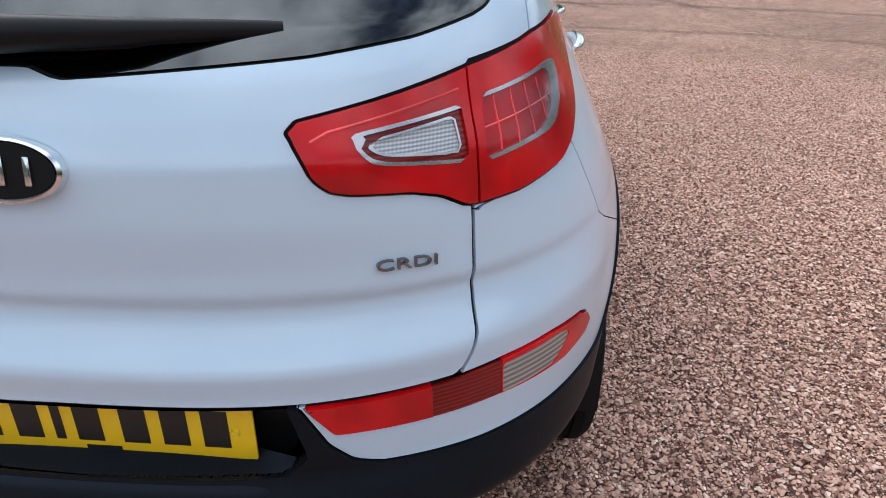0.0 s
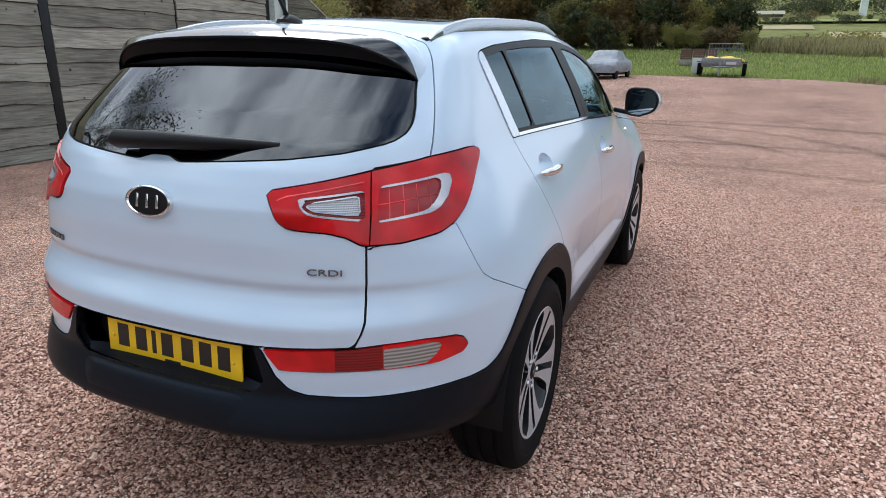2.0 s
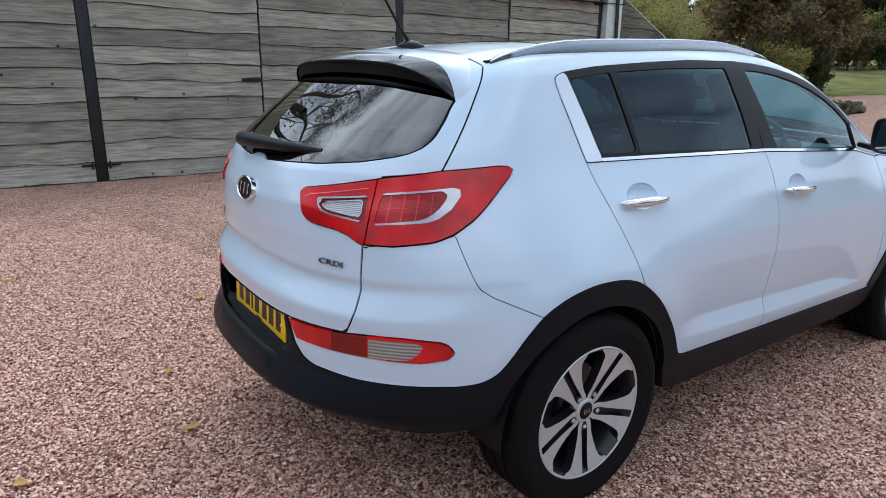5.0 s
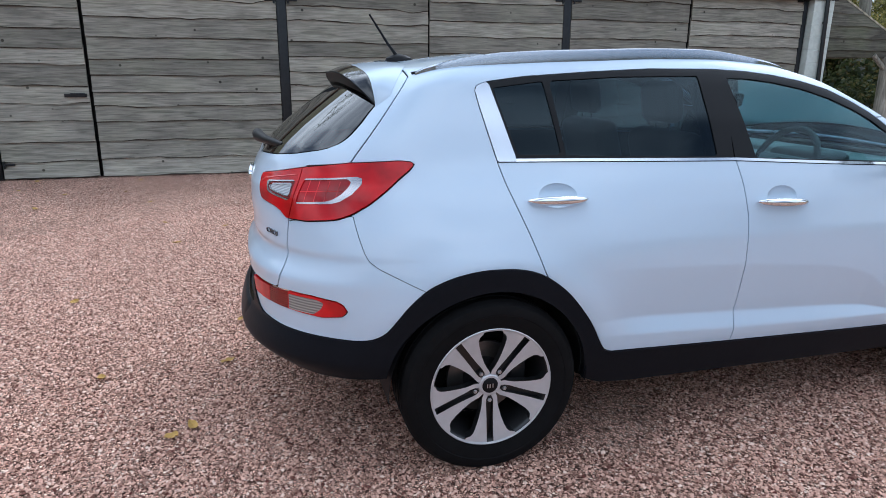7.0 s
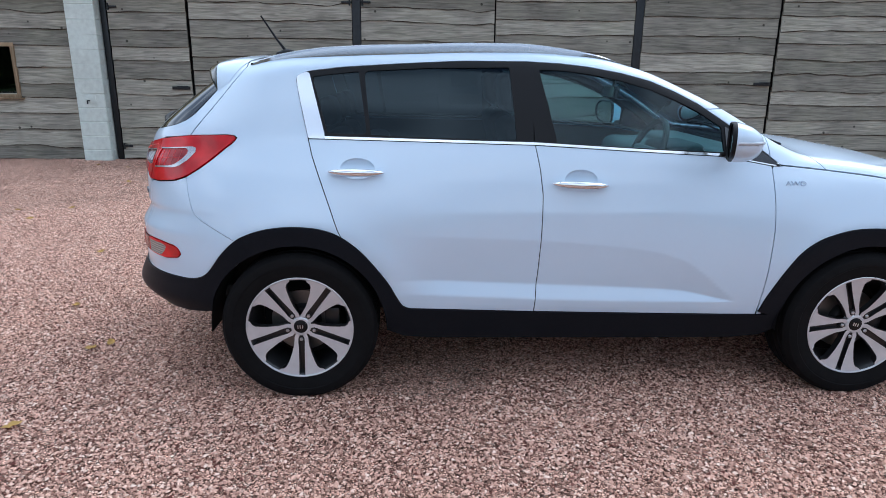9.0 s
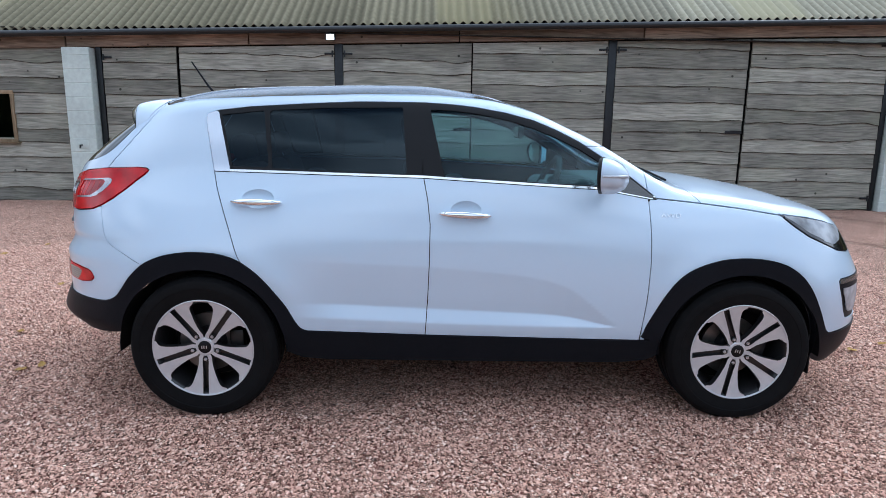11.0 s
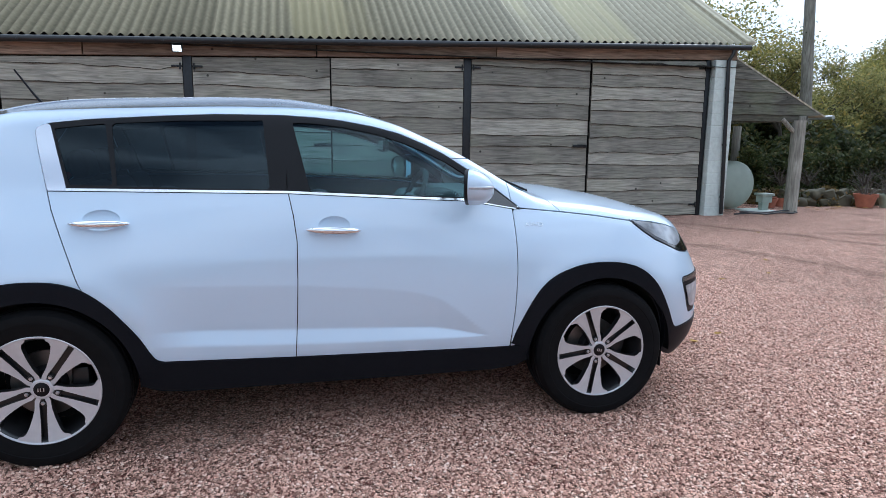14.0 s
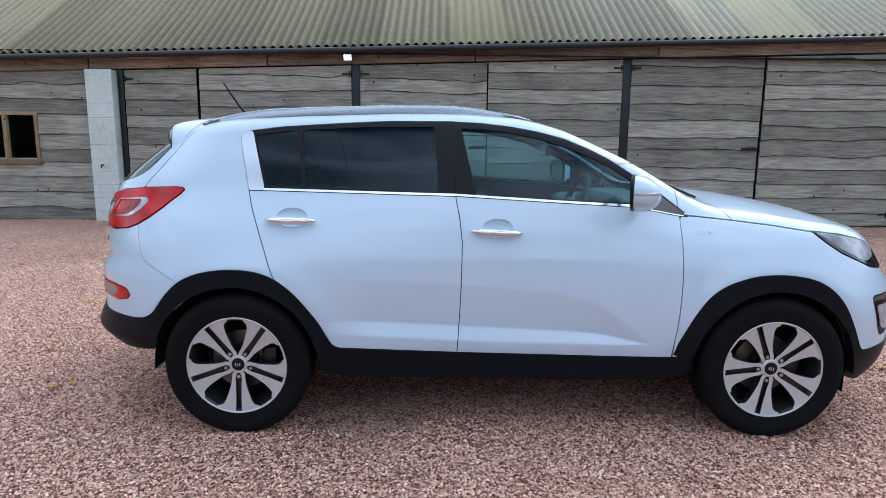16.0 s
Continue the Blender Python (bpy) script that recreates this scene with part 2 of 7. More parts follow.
def wood_mat(name, dark, light, along=1, fine=34.0, moss=0.0, by_object=True):
    """Weathered timber with grain along one axis, knots and a tone of its own for each board."""
    m, n, l, b = mat(name)
    b.inputs["Roughness"].default_value = 0.82
    b.inputs["Specular IOR Level"].default_value = 0.2
    tc, mp = n.new("ShaderNodeTexCoord"), n.new("ShaderNodeMapping")
    stretch = [fine, fine, fine]
    stretch[along] = fine * 0.07
    mp.inputs["Scale"].default_value = stretch
    info = n.new("ShaderNodeObjectInfo")
    shift = n.new("ShaderNodeVectorMath")
    shift.operation = "MULTIPLY_ADD"
    shift.inputs[1].default_value = (0, 9.0, 5.0)
    l.new(info.outputs["Random"], shift.inputs[0])
    l.new(tc.outputs["Object"], shift.inputs[2])
    l.new(shift.outputs["Vector"], mp.inputs["Vector"])
    grain, broad = n.new("ShaderNodeTexNoise"), n.new("ShaderNodeTexNoise")
    grain.inputs["Scale"].default_value, grain.inputs["Detail"].default_value, grain.inputs["Distortion"].default_value = 1.0, 6, 0.9
    broad.inputs["Scale"].default_value, broad.inputs["Detail"].default_value = 1.4, 4
    l.new(mp.outputs["Vector"], grain.inputs["Vector"])
    l.new(shift.outputs["Vector"], broad.inputs["Vector"])
    knots = n.new("ShaderNodeTexVoronoi")
    knots.inputs["Scale"].default_value = 3.4
    l.new(shift.outputs["Vector"], knots.inputs["Vector"])
    knot = n.new("ShaderNodeMapRange")
    knot.inputs["From Min"].default_value, knot.inputs["From Max"].default_value, knot.inputs["To Min"].default_value = 0.05, 0.085, 0.22
    l.new(knots.outputs["Distance"], knot.inputs["Value"])
    ramp = n.new("ShaderNodeValToRGB")
    ramp.color_ramp.elements[0].position, ramp.color_ramp.elements[0].color = 0.30, (*dark, 1)
    ramp.color_ramp.elements[1].position, ramp.color_ramp.elements[1].color = 0.68, (*light, 1)
    l.new(grain.outputs["Fac"], ramp.inputs["Fac"])
    tone = n.new("ShaderNodeMapRange")
    tone.inputs["To Min"].default_value, tone.inputs["To Max"].default_value = 0.64, 1.28
    l.new(info.outputs["Random"], tone.inputs["Value"])
    wide = n.new("ShaderNodeMapRange")
    wide.inputs["From Min"].default_value, wide.inputs["From Max"].default_value = 0.3, 0.7
    wide.inputs["To Min"].default_value, wide.inputs["To Max"].default_value = 0.7, 1.2
    l.new(broad.outputs["Fac"], wide.inputs["Value"])
    k1, k2 = n.new("ShaderNodeMath"), n.new("ShaderNodeMath")
    k1.operation = k2.operation = "MULTIPLY"
    l.new(tone.outputs["Result"], k1.inputs[0])
    l.new(wide.outputs["Result"], k1.inputs[1])
    l.new(k1.outputs[0], k2.inputs[0])
    l.new(knot.outputs["Result"], k2.inputs[1])
    sc = n.new("ShaderNodeVectorMath")
    sc.operation = "SCALE"
    l.new(ramp.outputs["Color"], sc.inputs[0])
    l.new(k2.outputs[0], sc.inputs["Scale"])
    last = sc.outputs["Vector"]
    if moss:
        spread, mx = n.new("ShaderNodeMapRange"), n.new("ShaderNodeMix")
        mx.data_type = "RGBA"
        spread.inputs["From Min"].default_value, spread.inputs["From Max"].default_value, spread.inputs["To Max"].default_value = 0.45, 0.75, moss
        l.new(broad.outputs["Fac"], spread.inputs["Value"])
        l.new(spread.outputs["Result"], mx.inputs["Factor"])
        l.new(last, mx.inputs["A"])
        mx.inputs["B"].default_value = (0.13, 0.15, 0.08, 1)
        last = mx.outputs["Result"]
    l.new(last, b.inputs["Base Color"])
    bp = n.new("ShaderNodeBump")
    bp.inputs["Strength"].default_value, bp.inputs["Distance"].default_value = 0.5, 0.008
    l.new(grain.outputs["Fac"], bp.inputs["Height"])
    l.new(bp.outputs["Normal"], b.inputs["Normal"])
    return m


# bays of the roof with thick lichen
BAYS = ((1.15, 2.1), (6.15, 7.25))


def roof_mat():
    """Old cement sheet: grey, with lichen and moss that run down the slope sheet by sheet."""
    m, n, l, b = mat("corrugated_cement")
    b.inputs["Roughness"].default_value = 0.9
    tc, mp = n.new("ShaderNodeTexCoord"), n.new("ShaderNodeMapping")
    mp.inputs["Scale"].default_value = (0.12, 1.0, 0.12)
    l.new(tc.outputs["Object"], mp.inputs["Vector"])
    streak, speck, bay = n.new("ShaderNodeTexNoise"), n.new("ShaderNodeTexNoise"), n.new("ShaderNodeTexNoise")
    streak.inputs["Scale"].default_value, streak.inputs["Detail"].default_value = 3.2, 5
    bay.inputs["Scale"].default_value, bay.inputs["Detail"].default_value = 0.55, 1
    speck.inputs["Scale"].default_value, speck.inputs["Detail"].default_value = 14, 6
    l.new(mp.outputs["Vector"], streak.inputs["Vector"])
    l.new(mp.outputs["Vector"], bay.inputs["Vector"])
    l.new(tc.outputs["Object"], speck.inputs["Vector"])
    base = n.new("ShaderNodeValToRGB")
    base.color_ramp.elements[0].position, base.color_ramp.elements[0].color = 0.15, (0.33, 0.315, 0.25, 1)
    base.color_ramp.elements[1].position, base.color_ramp.elements[1].color = 0.85, (0.52, 0.495, 0.40, 1)
    l.new(speck.outputs["Fac"], base.inputs["Fac"])
    both = n.new("ShaderNodeMath")
    both.operation = "MULTIPLY_ADD"
    both.inputs[1].default_value = 1.6
    l.new(bay.outputs["Fac"], both.inputs[0])
    l.new(streak.outputs["Fac"], both.inputs[2])
    cover = n.new("ShaderNodeMapRange")
    cover.inputs["From Min"].default_value, cover.inputs["From Max"].default_value, cover.inputs["To Max"].default_value = 1.55, 1.85, 0.65
    sep, cut, sheet_no = n.new("ShaderNodeSeparateXYZ"), n.new("ShaderNodeMath"), n.new("ShaderNodeTexWhiteNoise")
    cut.operation, sheet_no.noise_dimensions = "SNAP", "1D"
    cut.inputs[1].default_value = 1.022
    l.new(tc.outputs["Object"], sep.inputs[0])
    l.new(sep.outputs["Y"], cut.inputs[0])
    l.new(cut.outputs[0], sheet_no.inputs["W"])
    tone, toned = n.new("ShaderNodeMapRange"), n.new("ShaderNodeVectorMath")
    toned.operation = "SCALE"
    tone.inputs["To Min"].default_value, tone.inputs["To Max"].default_value = 0.78, 1.2
    l.new(sheet_no.outputs["Value"], tone.inputs["Value"])
    l.new(base.outputs["Color"], toned.inputs[0])
    # ridges lighter, troughs darker: dirt, with corrugation shading put into the colour
    phase, cosine, dirt_shade, dirt_shaded = n.new("ShaderNodeMath"), n.new("ShaderNodeMath"), n.new("ShaderNodeMapRange"), n.new("ShaderNodeMath")
    phase.operation, cosine.operation, dirt_shaded.operation = "MULTIPLY", "COSINE", "MULTIPLY"
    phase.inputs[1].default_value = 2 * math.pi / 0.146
    dirt_shade.inputs["From Min"].default_value, dirt_shade.inputs["To Min"].default_value, dirt_shade.inputs["To Max"].default_value = -1.0, 0.72, 1.12
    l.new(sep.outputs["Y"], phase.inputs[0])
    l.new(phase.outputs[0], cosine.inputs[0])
    l.new(cosine.outputs[0], dirt_shade.inputs["Value"])
    l.new(tone.outputs["Result"], dirt_shaded.inputs[0])
    l.new(dirt_shade.outputs["Result"], dirt_shaded.inputs[1])
    l.new(dirt_shaded.outputs[0], toned.inputs["Scale"])
    lift = n.new("ShaderNodeMath")
    lift.operation = "MULTIPLY_ADD"
    lift.inputs[1].default_value = 0.35
    l.new(sheet_no.outputs["Value"], lift.inputs[0])
    l.new(both.outputs[0], lift.inputs[2])
    whole_cover = lift.outputs[0]
    for y0, y1 in BAYS:
        up, down, most = n.new("ShaderNodeMapRange"), n.new("ShaderNodeMapRange"), n.new("ShaderNodeMath")
        up.inputs["From Min"].default_value, up.inputs["From Max"].default_value = y0 - 0.06, y0 + 0.06
        down.inputs["From Min"].default_value, down.inputs["From Max"].default_value = y1 + 0.10, y1 - 0.10
        most.operation = "MULTIPLY"
        l.new(sep.outputs["Y"], up.inputs["Value"])
        l.new(sep.outputs["Y"], down.inputs["Value"])
        l.new(up.outputs["Result"], most.inputs[0])
        l.new(down.outputs["Result"], most.inputs[1])
        more = n.new("ShaderNodeMath")
        more.operation, more.inputs[1].default_value = "MULTIPLY_ADD", 0.34
        l.new(most.outputs[0], more.inputs[0])
        l.new(whole_cover, more.inputs[2])
        whole_cover = more.outputs[0]
    l.new(whole_cover, cover.inputs["Value"])
    mx = n.new("ShaderNodeMix")
    mx.data_type = "RGBA"
    mx.inputs["B"].default_value = (0.56, 0.53, 0.37, 1)
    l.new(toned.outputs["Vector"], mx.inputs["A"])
    l.new(cover.outputs["Result"], mx.inputs["Factor"])
    # from y 5.0 down to 2.2 the roof turns darker and browner
    low_y, browned, tint = n.new("ShaderNodeMapRange"), n.new("ShaderNodeVectorMath"), n.new("ShaderNodeMix")
    tint.data_type, browned.operation = "RGBA", "MULTIPLY"
    low_y.inputs["From Min"].default_value, low_y.inputs["From Max"].default_value = 5.0, 2.2
    tint.inputs["A"].default_value, tint.inputs["B"].default_value = (1.0, 0.97, 0.90, 1), (0.64, 0.60, 0.50, 1)
    l.new(sep.outputs["Y"], low_y.inputs["Value"])
    l.new(low_y.outputs["Result"], tint.inputs["Factor"])
    l.new(mx.outputs["Result"], browned.inputs[0])
    l.new(tint.outputs["Result"], browned.inputs[1])
    l.new(browned.outputs["Vector"], b.inputs["Base Color"])
    return m


def leaf_mat(name, dark, light, autumn=None):
    m, n, l, b = mat(name)
    b.inputs["Roughness"].default_value = 0.6
    geo, ramp = n.new("ShaderNodeNewGeometry"), n.new("ShaderNodeValToRGB")
    ramp.color_ramp.elements[0].color, ramp.color_ramp.elements[1].color = (*dark, 1), (*light, 1)
    if autumn:
        ramp.color_ramp.elements[1].position = 0.8
        ramp.color_ramp.elements.new(1.0).color = (*autumn, 1)
    l.new(geo.outputs["Random Per Island"], ramp.inputs["Fac"])
    l.new(ramp.outputs["Color"], b.inputs["Base Color"])
    through_leaf, mixed = n.new("ShaderNodeBsdfTranslucent"), n.new("ShaderNodeMixShader")
    mixed.inputs["Fac"].default_value = 0.45
    l.new(ramp.outputs["Color"], through_leaf.inputs["Color"])
    l.new(b.outputs["BSDF"], mixed.inputs[1])
    l.new(through_leaf.outputs["BSDF"], mixed.inputs[2])
    l.new(mixed.outputs["Shader"], n["Material Output"].inputs["Surface"])
    return m


def ground_mat(name, colours, size):
    m, n, l, b = mat(name)
    b.inputs["Roughness"].default_value = 0.95
    b.inputs["Specular IOR Level"].default_value = 0.0
    tc, a, c = n.new("ShaderNodeTexCoord"), n.new("ShaderNodeTexNoise"), n.new("ShaderNodeTexNoise")
    a.inputs["Scale"].default_value, a.inputs["Detail"].default_value = size, 8
    c.inputs["Scale"].default_value, c.inputs["Detail"].default_value = size * 0.06, 4
    add = n.new("ShaderNodeMath")
    add.operation = "ADD"
    l.new(tc.outputs["Object"], a.inputs["Vector"])
    l.new(tc.outputs["Object"], c.inputs["Vector"])
    l.new(a.outputs["Fac"], add.inputs[0])
    l.new(c.outputs["Fac"], add.inputs[1])
    half = n.new("ShaderNodeMath")
    half.operation = "MULTIPLY"
    half.inputs[1].default_value = 0.5
    l.new(add.outputs[0], half.inputs[0])
    ramp = n.new("ShaderNodeValToRGB")
    ramp.color_ramp.elements[0].position, ramp.color_ramp.elements[0].color = 0.36, (*colours[0], 1)
    ramp.color_ramp.elements[1].position, ramp.color_ramp.elements[1].color = 0.64, (*colours[1], 1)
    l.new(half.outputs[0], ramp.inputs["Fac"])
    l.new(ramp.outputs["Color"], b.inputs["Base Color"])
    bp = n.new("ShaderNodeBump")
    bp.inputs["Strength"].default_value, bp.inputs["Distance"].default_value = 0.6, 0.05
    l.new(a.outputs["Fac"], bp.inputs["Height"])
    l.new(bp.outputs["Normal"], b.inputs["Normal"])
    return m


GRAVEL, STONE = gravel_mat(), stone_mat()
BOARD = wood_mat("weathered_board", (0.19, 0.183, 0.152), (0.43, 0.405, 0.34), moss=0.3)
OLD_BOARD = wood_mat("old_dark_board", (0.055, 0.052, 0.042), (0.20, 0.19, 0.155), moss=0.5)
FASCIA = wood_mat("red_brown_board", (0.15, 0.102, 0.072), (0.37, 0.265, 0.19))
FRAME_WOOD = wood_mat("pale_window_timber", (0.22, 0.15, 0.085), (0.40, 0.30, 0.19), along=2)
POLE_WOOD = wood_mat("grey_round_timber", (0.19, 0.18, 0.15), (0.43, 0.41, 0.345), along=2)
ROOFING = roof_mat()
ROOFING.node_tree.nodes["Principled BSDF"].inputs["Specular IOR Level"].default_value = 0.1
BLOCK = plain("painted_block", (0.60, 0.66, 0.61), 0.75, grain=0.16, size=14, bump=0.35)
STEEL = plain("black_steel", (0.014, 0.016, 0.018), 0.45, 0.3, grain=0.4, size=20, bump=0.1)
PVC = plain("black_pvc", (0.012, 0.013, 0.014), 0.35, grain=0.2, size=20)
# near black that stands for shade behind boards, in the barn, under eaves
SHADE_BLACK = plain("dark_shade", (0.012, 0.011, 0.010), 0.95, grain=0.3, size=8)
EDGE_BARK_SHADE = plain("bark_edge_shade", (0.045, 0.035, 0.026), 0.9, grain=0.5, size=25)
BARK = plain("bark", (0.085, 0.07, 0.055), 0.9, grain=0.4, size=18, bump=0.6)
GRASS = ground_mat("rough_grass", ((0.105, 0.112, 0.042), (0.24, 0.235, 0.10)), 0.9)
FIELD = ground_mat("dry_field", ((0.28, 0.24, 0.14), (0.44, 0.38, 0.23)), 0.3)
MEADOW = ground_mat("pale_meadow", ((0.20, 0.23, 0.09), (0.34, 0.36, 0.16)), 0.3)
LEAF_DARK = leaf_mat("dark_leaves", (0.022, 0.034, 0.012), (0.085, 0.10, 0.035), (0.16, 0.12, 0.04))
LEAF_MID = leaf_mat("yellow_green_leaves", (0.13, 0.14, 0.04), (0.38, 0.35, 0.11), (0.52, 0.38, 0.10))
LEAF_RUST = leaf_mat("rusty_leaves", (0.06, 0.045, 0.018), (0.18, 0.125, 0.045), (0.28, 0.16, 0.055))
BLADES = leaf_mat("grass_blades", (0.15, 0.21, 0.05), (0.38, 0.45, 0.13), (0.52, 0.46, 0.2))
WEEDS = leaf_mat("dry_weeds", (0.16, 0.13, 0.06), (0.38, 0.33, 0.16), (0.26, 0.29, 0.10))

PAINT = plain("white_car_paint", (0.545, 0.665, 0.79), 0.34, grain=0.012, size=3, coat=0.9)
PAINT.node_tree.nodes["Principled BSDF"].inputs["Coat Roughness"].default_value = 0.05
def dull(m, level):
    m.node_tree.nodes["Principled BSDF"].inputs["Specular IOR Level"].default_value = level
    return m


CLADDING = plain("black_grained_plastic", (0.008, 0.0086, 0.0108), 0.42, grain=0.15, size=60, bump=0.04)
GLOSS_BLACK = plain("gloss_black", (0.008, 0.008, 0.009), 0.12, coat=0.6)
SATIN_BLACK = plain("satin_black", (0.007, 0.007, 0.008), 0.45)
SPOILER_BLACK = dull(plain("spoiler_black", (0.005, 0.005, 0.006), 0.45), 0.12)
GAP = plain("dark_gap", (0.004, 0.004, 0.004), 0.9)
CHROME = plain("chrome", (0.78, 0.79, 0.81), 0.14, 1.0)
RAIL_SILVER = plain("rail_silver", (0.40, 0.43, 0.47), 0.24, 0.95)
BRUSHED = plain("satin_metal", (0.60, 0.62, 0.64), 0.28, 1.0)
ALLOY = plain("machined_alloy", (0.56, 0.57, 0.59), 0.36, 0.45, grain=0.06, size=30)
ALLOY_DARK = plain("dark_wheel_pocket", (0.012, 0.012, 0.013), 0.35)
RUBBER = plain("tyre_rubber", (0.0055, 0.0055, 0.006), 0.75, grain=0.35, size=30, bump=0.05)
dull(CLADDING, 0.14)
CLADDING.node_tree.nodes["Principled BSDF"].inputs["Specular Tint"].default_value = (0.55, 0.72, 1.0, 1)
dull(RUBBER, 0.12)
dull(SATIN_BLACK, 0.18)
DISC = plain("brake_disc", (0.16, 0.155, 0.15), 0.4, 0.9, grain=0.2, size=30)
TRIM = plain("interior_black", (0.045, 0.047, 0.05), 0.7, grain=0.2, size=50)
DASH = plain("dashboard_grey", (0.15, 0.16, 0.16), 0.6, grain=0.15, size=50)
TRIM_GREY = plain("interior_grey", (0.22, 0.23, 0.24), 0.8, grain=0.1, size=50)
SEAT = plain("black_leather", (0.018, 0.018, 0.02), 0.45, grain=0.2, size=50, bump=0.05)
GLASS_DARK = glass("privacy_glass", (0.12, 0.17, 0.21), (0.72, 0.90, 1.0), ior=1.42)
GLASS_REAR = glass("tailgate_glass", (0.012, 0.0125, 0.013), ior=1.88)
GLASS_CLEAR = glass("green_tinted_glass", (0.52, 0.77, 0.81), (0.80, 0.95, 1.0), ior=1.45)
LENS_RED = lens("red_lens", (0.50, 0.003, 0.006), deep=0.68)
LENS_DEEP = lens("dark_red_lens", (0.20, 0.004, 0.004), 40, 2)
LENS_LED = lens("led_lens", (0.34, 0.004, 0.008), deep=0.6)
LENS_GUIDE = lens("light_guide", (0.72, 0.055, 0.06))
LENS_PALE = plain("pale_lamp_trim", (0.50, 0.48, 0.50), 0.2, 0.8)
LENS_CLEAR = lens("ribbed_clear_lens", (0.50, 0.52, 0.55), 60, 0, 60)
LENS_FOG = lens("smoked_clear_lens", (0.30, 0.275, 0.25), 30, 2, 30)
BADGE = plain("dark_chrome", (0.20, 0.21, 0.23), 0.25, 1.0)
CORNER = plain("satin_bright_trim", (0.66, 0.70, 0.76), 0.18, 0.7)
PLATE_YELLOW = plain("yellow_plate", (0.92, 0.58, 0.012), 0.35, grain=0.03, size=8)
PLATE_BLACK = plain("plate_black", (0.012, 0.012, 0.012), 0.4)
MIRROR_GLASS = plain("mirror", (0.45, 0.48, 0.48), 0.02, 1.0)

# ---- building helpers ----


HEADLAMP_CLEAR = lens("headlamp_lens", (0.34, 0.36, 0.385), deep=0.35)


def mesh_object(name, verts, faces, material, parent=None, label="", smooth=False, normals=None):
    me = bpy.data.meshes.new(name)
    me.from_pydata([tuple(map(float, v)) for v in verts], [], [tuple(map(int, f)) for f in faces])
    me.materials.append(material)
    if smooth:
        me.polygons.foreach_set("use_smooth", [True] * len(me.polygons))
    if normals is not None:
        me.normals_split_custom_set_from_vertices([tuple(map(float, v)) for v in normals])
    me.update()
    ob = new(name, me)
    if parent is not None:
        ob.parent = parent
    if label:
        ob["label"] = label
    return ob


def part(name, bm, material, parent, label="", smooth=True, sharp=35):
    me = bpy.data.meshes.new(name)
    bm.normal_update()
    if smooth:
        for e in bm.edges:
            e.smooth = len(e.link_faces) == 2 and e.calc_face_angle(0) < radians(sharp)
        for f in bm.faces:
            f.smooth = True
    bm.to_mesh(me)
    bm.free()
    me.materials.append(material)
    ob = new(name, me)
    if parent is not None:
        ob.parent = parent
    if label:
        ob["label"] = label
    return ob


def holder(name, label, category, group="", kind="", at=None):
    ob = new(name)
    ob.empty_display_size = 0.1
    if at is not None:
        ob.matrix_world = at
    return tagged(ob, label, category, group, kind)


def box(bm, lo, hi, bevel=0.0, m=None, segments=2):
    got = bmesh.ops.create_cube(bm, size=1)
    vs = got["verts"]
    for v in vs:
        v.co = Vector([lo[i] + (v.co[i] + 0.5) * (hi[i] - lo[i]) for i in range(3)])
    if bevel:
        es = list({e for v in vs for e in v.link_edges})
        got = bmesh.ops.bevel(bm, geom=es, offset=bevel, segments=segments, affect="EDGES", profile=0.5)
        vs = list({v for f in got["faces"] for v in f.verts} | {v for v in vs if v.is_valid})
    if m is not None:
        bmesh.ops.transform(bm, matrix=m, verts=vs)
    return vs


def boxed(lo, hi, bevel=0.0, m=None, segments=2):
    bm = bmesh.new()
    box(bm, lo, hi, bevel, m, segments)
    return bm


def tube(path, radius, sides=10, cap=True, bm=None):
    """A round bar along a list of points; radius may be a list."""
    bm = bm or bmesh.new()
    path = [Vector(p) for p in path]
    radii = radius if isinstance(radius, (list, tuple)) else [radius] * len(path)
    rings, ref = [], None
    for i, p in enumerate(path):
        d = (path[min(i + 1, len(path) - 1)] - path[max(i - 1, 0)]).normalized()
        if ref is None:
            ref = d.orthogonal().normalized()
        ref = (ref - d * ref.dot(d)).normalized()
        other = d.cross(ref)
        rings.append([bm.verts.new(p + (ref * math.cos(a) + other * math.sin(a)) * radii[i]) for a in [2 * math.pi * k / sides for k in range(sides)]])
    for a, b in zip(rings, rings[1:]):
        for k in range(sides):
            bm.faces.new((a[k], a[(k + 1) % sides], b[(k + 1) % sides], b[k]))
    if cap:
        bm.faces.new(rings[0][::-1])
        bm.faces.new(rings[-1])
    return bm


def lathe(profile, sides=48, bm=None, m=None):
    """Turn rows of (radius, height) round z."""
    bm = bm or bmesh.new()
    rings = []
    for r, h in profile:
        rings.append([bm.verts.new((r * math.cos(a), r * math.sin(a), h)) for a in [2 * math.pi * k / sides for k in range(sides)]])
    for a, b in zip(rings, rings[1:]):
        for k in range(sides):
            bm.faces.new((a[k], a[(k + 1) % sides], b[(k + 1) % sides], b[k]))
    if m is not None:
        bmesh.ops.transform(bm, matrix=m, verts=[v for r in rings for v in r])
    return bm


